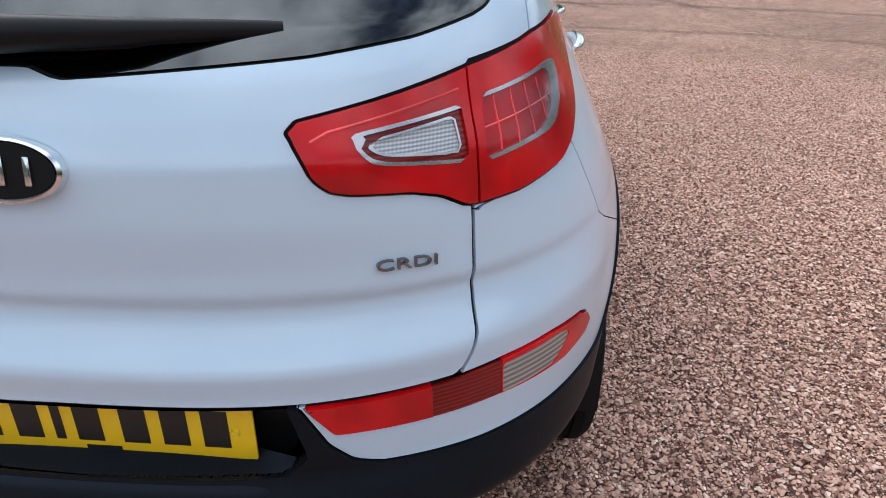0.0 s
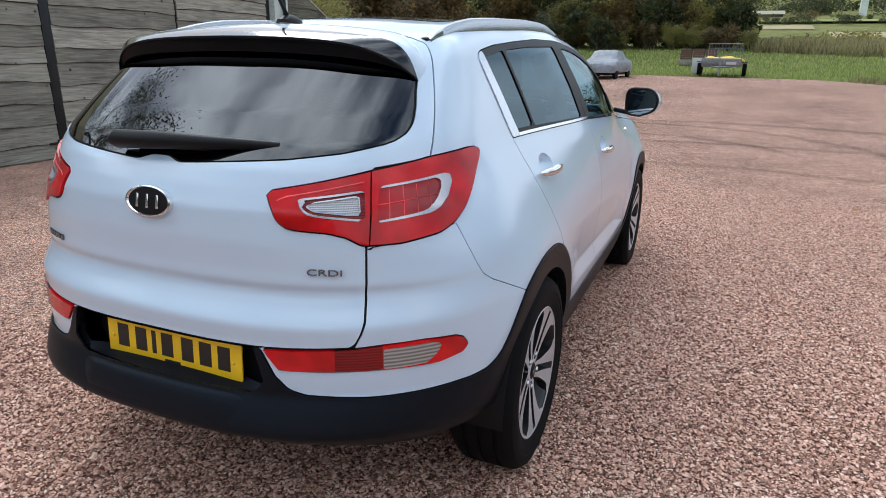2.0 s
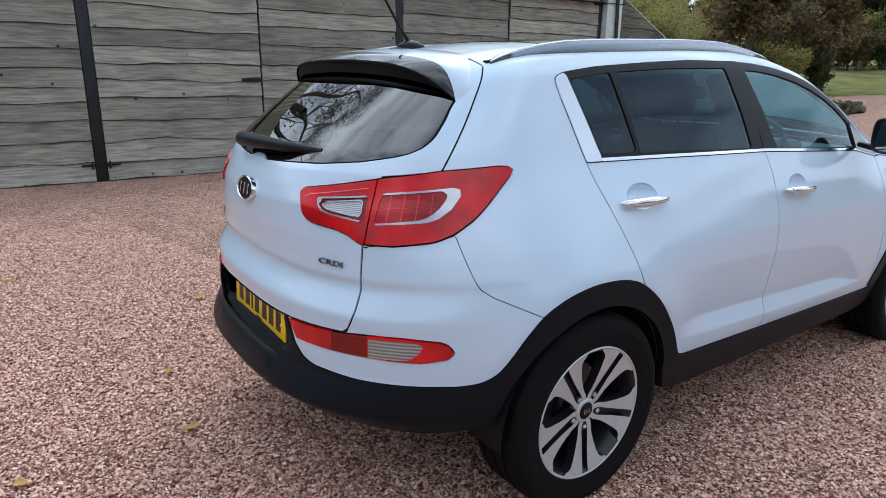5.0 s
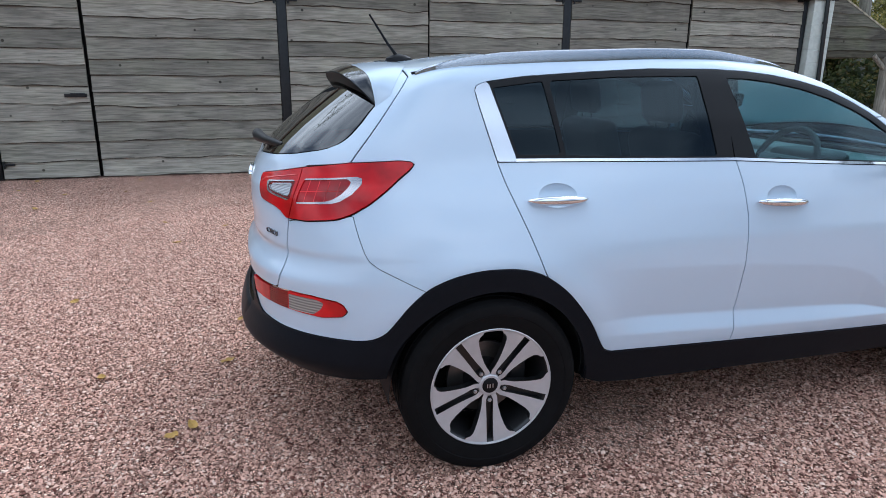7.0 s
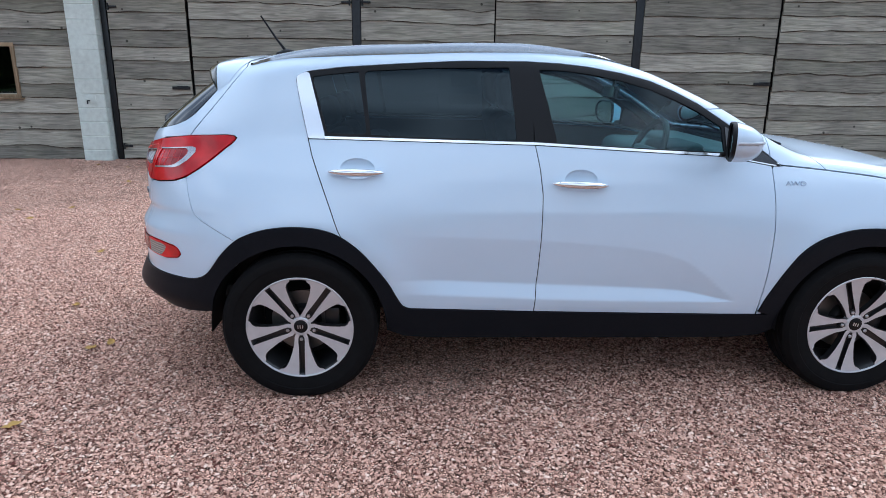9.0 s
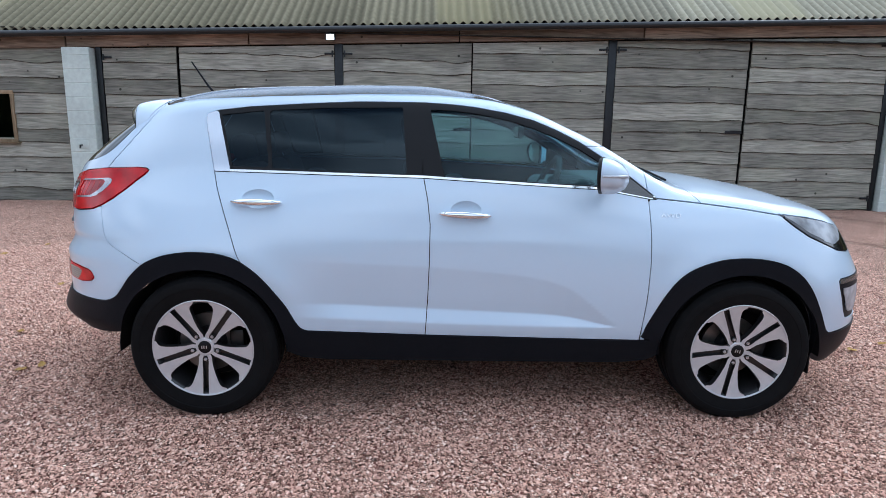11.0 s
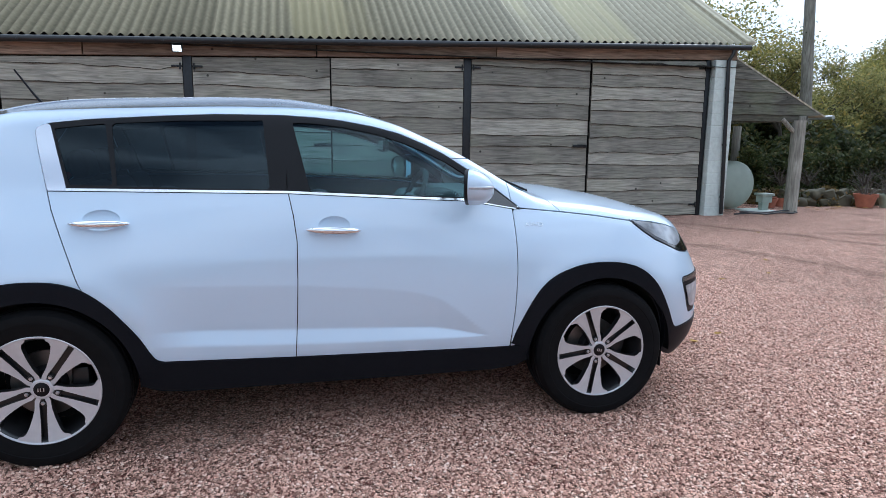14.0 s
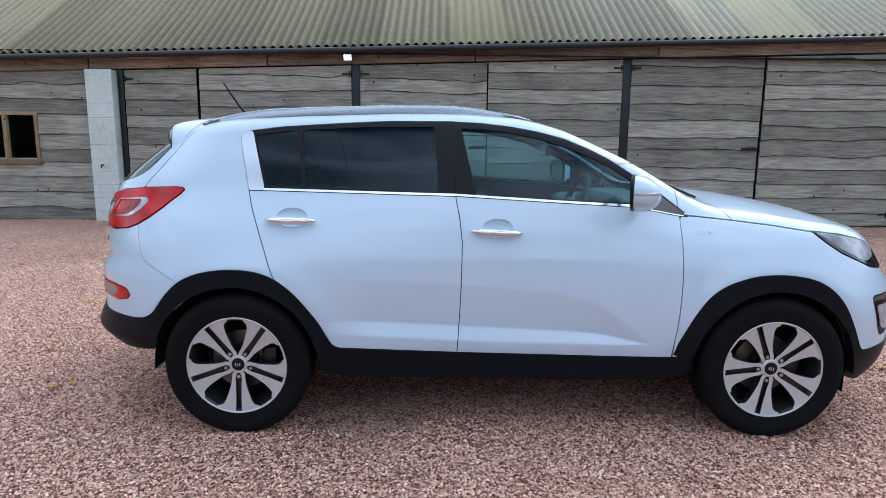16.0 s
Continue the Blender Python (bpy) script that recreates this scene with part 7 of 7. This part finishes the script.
# trees behind the lean-to and beside the yard
for x, y, k, s in ((-14.0, 12.6, pale, 0.95), (-14.5, 17.2, pale, 0.85), (-13.0, 19.5, pale, 0.66), (-15.5, 21.5, pale, 0.75), (-16.5, 14.6, pale, 1.1), (-12.2, 13.6, dark_bush, 0.75), (-12.0, 15.2, dark_bush, 0.85), (-11.9, 17.0, dark_bush, 0.8), (-11.9, 18.6, dark_bush, 0.95), (-12.4, 20.6, bush, 1.0), (-12.6, 23.0, rust, 0.8),
                   (-13.5, 27.0, rust, 0.9), (-12.6, 30.0, rust, 0.85), (-17.5, 12.5, dark_bush, 1.3), (-13.2, 12.3, dark_bush, 0.9), (-14.8, 14.8, dark_bush, 1.0), (-14.5, 19.0, dark_bush, 1.1), (-18, 25, pale, 0.9), (-12.2, 22.0, dark_bush, 0.8), (-12.0, 25.4, bush, 0.9), (-16.5, 16.5, dark_bush, 1.2), (-11.6, 27.5, dark_bush, 0.8), (-10.3, 12.2, dark_bush, 0.55), (-10.2, 13.3, dark_bush, 0.6), (-10.0, 14.5, dark_bush, 0.55), (-9.8, 15.8, dark_bush, 0.6), (-9.6, 17.0, dark_bush, 0.6), (-11.4, 11.9, dark_bush, 0.7), (-15.0, 11.4, dark_bush, 1.2), (-13.4, 11.2, dark_bush, 0.95), (-16.4, 12.8, dark_bush, 1.3), (-15.2, 13.6, dark_bush, 1.2), (-16.6, 17.6, dark_bush, 1.2), (-18.2, 15.2, dark_bush, 1.3), (-17.4, 19.6, dark_bush, 1.2), (-19.5, 17.5, dark_bush, 1.3), (-13.2, 17.9, bush, 1.1), (-12.8, 21.4, bush, 1.0), (-20.0, 13.5, dark_bush, 1.4), (-15.6, 20.4, bush, 1.25), (-17.2, 21.6, bush, 1.3), (-14.2, 23.0, bush, 1.2)):
    plant(k, x, y, rnd.uniform(0, 360), s)
# scrub and hedgerow lines of the rising fields
def far_growth(name, material, seed, spots, label):
    """Far bushes that nobody could count, one mesh of small leaves in ragged clumps."""
    rs = np.random.RandomState(seed)
    v = []
    for x, y, size in spots:
        n = int(260 + 260 * min(size, 2.5))
        clumps = rs.normal(0, 1, (7, 3)) * (0.75, 0.75, 0.32) + (0, 0, 0.75)
        at = clumps[rs.randint(0, 7, n)]
        d = rs.normal(0, 1, (n, 3))
        d /= np.linalg.norm(d, axis=1)[:, None]
        p = (at + d * (0.35 + 0.45 * rs.rand(n, 1)) * (1, 1, 0.8)) * size
        p[:, 2] = np.abs(p[:, 2])
        p += (x, y, ground_z(x, y) - 0.1)
        one = rs.normal(0, 1, (n, 3))
        one /= np.linalg.norm(one, axis=1)[:, None]
        two = np.cross(one, rs.normal(0, 1, (n, 3)))
        two /= np.linalg.norm(two, axis=1)[:, None] + 1e-6
        leaf = (0.045 + 0.05 * size) * (0.6 + 0.8 * rs.rand(n, 1))
        v.append(np.stack([p - one * leaf, p + two * leaf * 0.6, p + one * leaf, p - two * leaf * 0.6], 1).reshape(-1, 3))
    v = np.concatenate(v)
    f = np.arange(len(v)).reshape(-1, 4)
    tagged(mesh_object(name, v.tolist(), f.tolist(), material), label, "scrub", kind="stuff")


beside = random.Random(77)
ROCKERY = [(lambda y, dx: (-8.55 + 0.17 * (y - 11.9) + dx, y, beside.uniform(0.16, 0.30)))(beside.uniform(11.8, 20.5), beside.uniform(-0.9, 0.12)) for _ in range(90)]
far_growth("rockery_growth", LEAF_DARK, 61, ROCKERY[:38], "dark low growth creeping over the rockery stones")
far_growth("rockery_growth", LEAF_RUST, 62, ROCKERY[38:], "brown withered growth among the rockery stones")


def strip(count, x0, x1, y, deep, low, high):
    return [(rnd.uniform(x0, x1), y + rnd.uniform(-deep, deep), rnd.uniform(low, high)) for _ in range(count)]


far_growth("field_scrub", LEAF_MID, 51, strip(60, 8, 40, 57, 5, 0.45, 0.9) + strip(60, 3, 34, 54, 5, 0.3, 0.6) + strip(60, 1, 45, 63, 3, 0.3, 0.6) + strip(40, 0, 70, 75, 2, 0.3, 0.6) + strip(30, -6, 110, 107, 2, 0.5, 0.9), "yellow-green scrub scattered over the rising ground")
far_growth("dry_scrub", LEAF_RUST, 52, strip(60, 3, 36, 56, 6, 0.25, 0.55) + strip(50, 1, 45, 62, 3, 0.3, 0.6) + strip(30, 0, 70, 75, 2, 0.3, 0.55) + strip(24, -10, 130, 122, 3, 0.6, 1.1), "brownish dry scrub scattered over the rising ground")
far_growth("field_hedge", LEAF_DARK, 53, strip(30, 0, 80, 72, 3, 0.25, 0.5) + strip(26, -14, 2, 47.5, 1.2, 0.6, 1.0) + strip(60, -6, 120, 108, 1.5, 0.5, 0.9) + strip(40, -10, 160, 122, 2, 0.5, 0.9) + strip(70, -10, 160, 143, 3, 1.4, 2.6) + strip(60, -40, 240, 178, 14, 4.0, 7.5), "dark green hedgerows and woods across the fields")
for i in range(16):
    plant(rnd.choice((dark_bush, rust_bush, bush)), -12 + i * 0.95 + rnd.uniform(-0.3, 0.3), 43.4 + rnd.uniform(-0.5, 0.5), rnd.uniform(0, 360), rnd.uniform(0.5, 0.8))
# the other sides of the yard
for i in range(15):
    plant(rnd.choice((scrub_dark, scrub_mid, scrub_rust)), 27 + rnd.uniform(-2, 3), -24 + i * 3.6, rnd.uniform(0, 360), rnd.uniform(2.0, 3.2))
for i in range(13):
    plant(rnd.choice((scrub_dark, scrub_mid, scrub_rust)), -16 + i * 3.5, -27 + rnd.uniform(-2, 2), rnd.uniform(0, 360), rnd.uniform(2.0, 3.2))
# tall tree behind the barn
ash = tree("tree", 9, 20.0, 1.05, 15000, 0.065, LEAF_DARK, "tall half-bare tree behind the barn", bare=1.0)
ash.matrix_basis = pose(-17.5, 2.5, 0)

tagged(sheet("dry_field", list(range(2, 12, 1)), [97.5, 99, 101, 102.5], FIELD, lift=0.12), "pale dry stubble field beyond the hedge", "field", kind="structure")
tagged(sheet("dry_field", list(range(12, 70, 3)), [83, 86, 90, 94], FIELD, lift=0.12), "pale dry stubble field on the rising ground", "field", kind="structure")
tagged(sheet("dry_field", list(range(2, 90, 4)), [111, 114, 118], MEADOW, lift=0.12), "pale green meadow between far hedges", "field", kind="structure")

# rough grass at the edge of the gravel
def blades(count, seed, spot, low, high, half, material, name):
    """Thin upright blades at random places, one mesh."""
    rnd = random.Random(seed)
    gv, gf = [], []
    for _ in range(count):
        x, y = spot(rnd)
        if in_poly(x, y, YARD):
            continue
        h = rnd.uniform(low, high)
        a = rnd.uniform(0, 6.28)
        dx, dy = half * math.cos(a), half * math.sin(a)
        z = ground_z(x, y) - 0.06
        n = len(gv)
        gv += [(x - dx, y - dy, z), (x + dx, y + dy, z), (x + rnd.uniform(-0.5, 0.5) * h, y + rnd.uniform(-0.5, 0.5) * h, z + h)]
        gf.append((n, n + 1, n + 2))
    return mesh_object(name, gv, gf, material)


def bank(rnd):
    if rnd.random() < 0.55:
        return rnd.uniform(-10, 26), 29.0 + rnd.uniform(0, 1) ** 1.4 * 18
    t = rnd.random()
    return 4.6 + 14 * t + rnd.uniform(0.1, 9), 28.4 - 18 * t + rnd.uniform(-1, 8)


def rough(rnd):
    x = 2.5 + rnd.uniform(0, 1) ** 1.3 * 34
    return x, 43.0 - 0.3 * min(x, 22) + rnd.uniform(0, 1) ** 1.2 * 24


tagged(blades(110000, 2, bank, 0.05, 0.20, 0.03, BLADES, "grass_tufts"), "tufts of bright rough grass along the gravel edge", "grass", kind="stuff")
tagged(blades(26000, 3, rough, 0.3, 0.85, 0.06, WEEDS, "tall_weeds"), "tall dry olive weeds behind the grass bank", "weeds", kind="stuff")
tagged(blades(700, 4, lambda r: (6.6 + r.gauss(0, 0.45), 27.0 + r.gauss(0, 0.3)), 0.08, 0.3, 0.05, WEEDS, "withered_weeds"), "withered brown weeds at the corner of the gravel", "weeds", kind="stuff")
# far farm buildings on the slope
def far_shed(x, y, length, deep, wall_h, roof_h, wall_mat, roof_mat_, label):
    b = tagged(new("farm_shed"), label, "building")
    z = ground_z(x, y)
    part("wall", boxed((x, y, z - 1), (x + length, y + deep, z + wall_h)), wall_mat, b)
    bm = slab([(-0.4, 0), (deep + 0.4, 0), (deep / 2, roof_h)], 0, length + 0.6)
    for v in bm.verts:
        v.co = Vector((x - 0.3 + v.co.z, y + v.co.x, z + wall_h + v.co.y))
    bmesh.ops.recalc_face_normals(bm, faces=bm.faces)
    part("roof", bm, roof_mat_, b, smooth=False)


far_shed(3.4, 134, 5.6, 3, 0.45, 0.7, OLD_BOARD, ROOFING, "long low farm shed with a grey roof across the fields")
far_shed(21.2, 137, 1.1, 1.1, 3.2, 0.3, BLOCK, BLOCK, "small white hut across the fields")

# ---- trailer with yellow bags, covered car, stack of bricks ----
GALV = plain("galvanised_steel", (0.22, 0.23, 0.235), 0.5, 0.7, grain=0.35, size=12)
YELLOW = plain("yellow_sacking", (0.75, 0.48, 0.02), 0.6, grain=0.25, size=9, bump=0.5)
COVER = plain("silver_grey_cover", (0.22, 0.235, 0.26), 0.5, 0.1, grain=0.45, size=6, bump=0.9)
BRICKS = plain("red_brick_stack", (0.13, 0.068, 0.055), 0.85, grain=0.4, size=12)
WHITE_BOX = plain("white_plastic", (0.52, 0.52, 0.50), 0.5, grain=0.05, size=5)

trailer = tagged(new("trailer"), "galvanised flat trailer with a mesh tailboard parked on the grass edge", "trailer")
part("bed", boxed((-0.78, -1.25, 0.42), (0.78, 1.25, 0.50), 0.01), GALV, trailer)
for lo, hi in (((-0.78, -1.27, 0.48), (0.78, -1.23, 0.78)), ((-0.80, -1.25, 0.48), (-0.76, 1.25, 0.78)), ((0.76, -1.25, 0.48), (0.80, 1.25, 0.78))):
    part("side_board", boxed(lo, hi, 0.008), GALV, trailer)
ramp = part("tailboard", tube([(-0.72, 1.26, 0.5), (-0.72, 1.30, 1.42), (0.72, 1.30, 1.42), (0.72, 1.26, 0.5)], 0.025, 8), GALV, trailer, "mesh tailboard standing up")
for k in range(9):
    x = -0.6 + 0.15 * k
    part("mesh_bar", tube([(x, 1.27, 0.5), (x, 1.30, 1.42)], 0.010, 5), GALV, ramp)
for z in (0.75, 1.0, 1.22):
    part("mesh_bar", tube([(-0.72, 1.285, z), (0.72, 1.285, z)], 0.010, 5), GALV, ramp)
for s in (-1, 1):
    for y in (-0.28, 0.35):
        part("trailer_wheel", lathe([(0.0, 0.09), (0.2, 0.09), (0.28, 0.07), (0.29, 0.0), (0.28, -0.07), (0.0, -0.09)], 28, m=pose(s * 0.92, y, 0.29, 0, 90, 0)), RUBBER, trailer)
    part("mudguard", boxed((s * 0.92 - 0.12, -0.62, 0.60), (s * 0.92 + 0.12, 0.70, 0.64), 0.02), PVC, trailer)
part("drawbar", tube([(-0.4, -1.25, 0.44), (0, -2.2, 0.42)], 0.035, 8), GALV, trailer)
part("drawbar", tube([(0.4, -1.25, 0.44), (0, -2.2, 0.42)], 0.035, 8), GALV, trailer)
part("jockey_wheel", tube([(0.0, -2.15, 0.06), (0.0, -2.15, 0.62)], 0.035, 8), GALV, trailer)
part("number_board", boxed((0.2, -1.30, 0.52), (0.6, -1.275, 0.62), 0.004), WHITE_BOX, trailer)
TR = pose(1.08, 30.0, ground_z(1.0, 30.0), 0, 0, -2)
trailer.matrix_basis = TR
for x, y, r, s in ((-0.4, -0.8, 10, 1.0), (0.28, -0.85, -8, 1.1), (0.62, -0.3, 30, 0.8)):
    bm = bmesh.new()
    bmesh.ops.create_icosphere(bm, subdivisions=3, radius=0.36 * s)
    for v in bm.verts:
        v.co.z *= 0.5
        v.co *= 1 + 0.25 * noise.noise(v.co * 5 + Vector((x, y, 0)))
    tagged(part("sack", bm, YELLOW, None), "bright yellow sack lying in the trailer", "sack", "yellow sacks").matrix_basis = TR @ pose(x, y, 0.68, 0, 0, r)


def covered_car():
    c = tagged(new("covered_car"), "classic car under a grey fabric cover", "covered car")
    bm = bmesh.new()
    rows = []
    prof = [(-2.02, 0.52, 0.60, 0), (-1.98, 0.64, 0.70, 0), (-1.85, 0.73, 0.76, 0), (-1.5, 0.79, 0.78, 0), (-1.1, 0.83, 0.79, 0), (-0.85, 0.88, 0.79, 0.2), (-0.55, 1.08, 0.79, 0.8), (-0.3, 1.19, 0.79, 1), (0.1, 1.22, 0.79, 1), (0.5, 1.20, 0.79, 1), (0.8, 1.08, 0.79, 0.8), (1.1, 0.90, 0.79, 0.2),
            (1.5, 0.84, 0.78, 0), (1.85, 0.78, 0.74, 0), (2.0, 0.66, 0.68, 0), (2.04, 0.5, 0.6, 0)]
    for y, top, half, cab in prof:
        shoulder = min(top - 0.05, 0.80)
        side_pts = [(half * 0.97, 0.30), (half * 1.03, 0.44), (half * 1.02, 0.58), (half * (1.0 - 0.04 * cab), shoulder - 0.06), (half * (0.94 - 0.10 * cab), shoulder), (half * (0.86 - 0.10 * cab), shoulder + (top - shoulder) * 0.5), (half * (0.74 - 0.06 * cab), top - 0.015), (half * 0.4, top + 0.012), (0.0, top + 0.02)]
        full = side_pts + [(-px_, pz_) for px_, pz_ in side_pts[-2::-1]]
        ring = []
        for i, (px_, pz_) in enumerate(full):
            fold = 0.030 * noise.noise((y * 3.1, i * 0.9, 1)) + 0.016 * math.sin(i * 2.4 + y * 9)
            ring.append(bm.verts.new((px_ + fold * (1 if px_ > 0 else -1), y + 0.02 * noise.noise((i * 0.8, y, 7)), pz_ + 0.018 * noise.noise((y * 4, i * 0.7, 3)))))
        rows.append(ring)
    for a, b in zip(rows, rows[1:]):
        for i in range(len(a) - 1):
            bm.faces.new((a[i], a[i + 1], b[i + 1], b[i]))
    bm.faces.new(rows[0]), bm.faces.new(rows[-1][::-1])
    bmesh.ops.recalc_face_normals(bm, faces=bm.faces)
    bmesh.ops.subdivide_edges(bm, edges=bm.edges, cuts=1, use_grid_fill=True)
    part("fabric_cover", bm, COVER, c)
    for s in (-1, 1):
        for y in (-1.25, 1.15):
            part("tyre", lathe([(0.0, 0.08), (0.2, 0.08), (0.29, 0.06), (0.30, 0.0), (0.29, -0.06), (0.0, -0.08)], 28, m=pose(s * 0.70, y, 0.30, 0, 90, 0)), RUBBER, c)
    part("underbody", boxed((-0.6, -1.8, 0.2), (0.6, 1.8, 0.4), 0.03), SATIN_BLACK, c)
    return c


covered_car().matrix_basis = pose(-3.3, 26.0, ground_z(-3.1, 26.0) - 0.05, 0, 0, -3) @ Matrix.Diagonal((0.90, 1.0, 0.93, 1))
stack = tagged(new("brick_stack"), "low stack of red bricks on pallets in the grass", "brick stack")
rnd = random.Random(4)
for i in range(3):
    for k in range(5):
        for j in range(2):
            part("brick_pack", boxed((i * 0.62 + rnd.uniform(0, 0.03), j * 0.45, k * 0.11), (i * 0.62 + 0.56, j * 0.45 + 0.42, k * 0.11 + 0.10), 0.006, segments=1), BRICKS, stack)
stack.matrix_basis = pose(-1.1, 35.5, ground_z(-1, 35.5) + 0.3)
part("pallet", boxed((-0.05, -0.05, -0.3), (1.9, 0.95, -0.02), 0.01), POLE_WOOD, stack)
tagged(part("plastic_tub", boxed((-0.25, 31.2, ground_z(-1, 31)), (0.15, 31.6, ground_z(-1, 31) + 0.75), 0.03), WHITE_BOX, None), "white plastic tub beside the trailer", "tub")

# ---- fallen leaves and loose gravel ----
LEAF_FALLEN = plain("fallen_leaf", (0.46, 0.27, 0.06), 0.7, grain=0.5, size=9)
rnd = random.Random(31)
spots = [(-0.3, -1.66), (0.29, -1.17), (-0.19, 4.18), (-0.07, 3.89), (-2.7, 6.71), (-1.85, 5.46), (0.36, -1.25), (-0.95, -1.0), (-1.5, 0.2), (-2.3, -0.3), (-0.35, -1.05), (3.5, 4.7), (1.15, -1.2), (0.9, -1.45), (-3.4, 0.6), (-3.0, -1.6), (5.0, 9.0), (2.5, 7.2), (0.3, 6.8)]
spots += [(rnd.uniform(-6.9, -1.2), rnd.uniform(-4.5, 1.5)) for _ in range(26)] + [(rnd.uniform(-6, 7), rnd.uniform(4.5, 14)) for _ in range(16)] + [(rnd.uniform(-7.9, -7.2), rnd.uniform(11.3, 13.2)) for _ in range(34)]
for i, (x, y) in enumerate(spots):
    bm = bmesh.new()
    n, L, W = 8, rnd.uniform(0.025, 0.05), rnd.uniform(0.016, 0.03)
    mid = [bm.verts.new((L * (2 * k / n - 1), 0, 0.004 + 0.012 * ((2 * k / n - 1) ** 2))) for k in range(n + 1)]
    for s in (1, -1):
        edge = [bm.verts.new((L * (2 * k / n - 1), s * W * math.sin(math.pi * k / n) ** 0.7, 0.008 + 0.010 * rnd.random())) for k in range(1, n)]
        seq = [mid[0]] + edge + [mid[n]]
        for k in range(n):
            bm.faces.new([v for v in dict.fromkeys((mid[k], mid[k + 1], seq[k + 1], seq[k]))])
    lf = tagged(part("fallen_leaf", bm, LEAF_FALLEN, None), "yellow fallen leaf lying on the gravel", "leaf", "fallen leaves")
    lf.matrix_basis = pose(x, y, ground_z(x, y) + 0.012, rnd.uniform(-8, 8), rnd.uniform(-8, 8), rnd.uniform(0, 360))


def loose_stones(count, seed):
    """Loose stones on the gravel round the car, one object."""
    rs = np.random.RandomState(seed)
    u = rs.rand(count, 2)
    far = np.where(rs.rand(count) < 0.74, 0.3 + 5.2 * u[:, 0] ** 0.6, 3.0 + 7.0 * u[:, 0])
    round_at = -2.9 + 5.0 * u[:, 1]
    x, y = 0.6 + far * np.cos(round_at), 0.6 + far * np.sin(round_at)
    size = 0.0050 + 0.0048 * rs.rand(count) ** 2
    around = np.array([0.0, 0.25, 0.5, 0.75])[None] + 0.16 * (rs.rand(count, 4) - 0.5)
    reach = size[:, None] * (0.6 + 0.7 * rs.rand(count, 4))
    long_way = 1.0 + 0.5 * rs.rand(count)[:, None]
    v = np.zeros((count, 5, 3))
    v[:, :4, 0] = reach * np.cos(around * 6.2832) * long_way
    v[:, :4, 1] = reach * np.sin(around * 6.2832)
    v[:, :4, 2] = -0.001 + 0.5 * size[:, None] * (rs.rand(count, 4) - 0.5)
    v[:, 4, :2] = (rs.rand(count, 2) - 0.5) * 1.1 * size[:, None]
    v[:, 4, 2] = size * (0.5 + 0.6 * rs.rand(count))
    spin = rs.rand(count) * 6.2832
    c, s = np.cos(spin), np.sin(spin)
    vx, vy = v[:, :, 0] * c[:, None] - v[:, :, 1] * s[:, None], v[:, :, 0] * s[:, None] + v[:, :, 1] * c[:, None]
    v[:, :, 0], v[:, :, 1] = vx + x[:, None], vy + y[:, None]
    v[:, :, 2] += (0.003 + 0.009 * rs.rand(count))[:, None]
    f = np.array([(0, 1, 4), (1, 2, 4), (2, 3, 4), (3, 0, 4)])
    faces = (f[None] + 5 * np.arange(count)[:, None, None]).reshape(-1, 3)
    me = bpy.data.meshes.new("loose_gravel")
    me.vertices.add(count * 5)
    me.vertices.foreach_set("co", v.reshape(-1).astype(np.float32))
    me.loops.add(len(faces) * 3)
    me.loops.foreach_set("vertex_index", faces.reshape(-1).astype(np.int32))
    me.polygons.add(len(faces))
    me.polygons.foreach_set("loop_start", np.arange(0, len(faces) * 3, 3, dtype=np.int32))
    me.update(calc_edges=True)
    me.materials.append(STONE)
    return new("loose_gravel", me)


tagged(loose_stones(460000, 3), "loose pink and grey gravel stones", "gravel", kind="stuff")
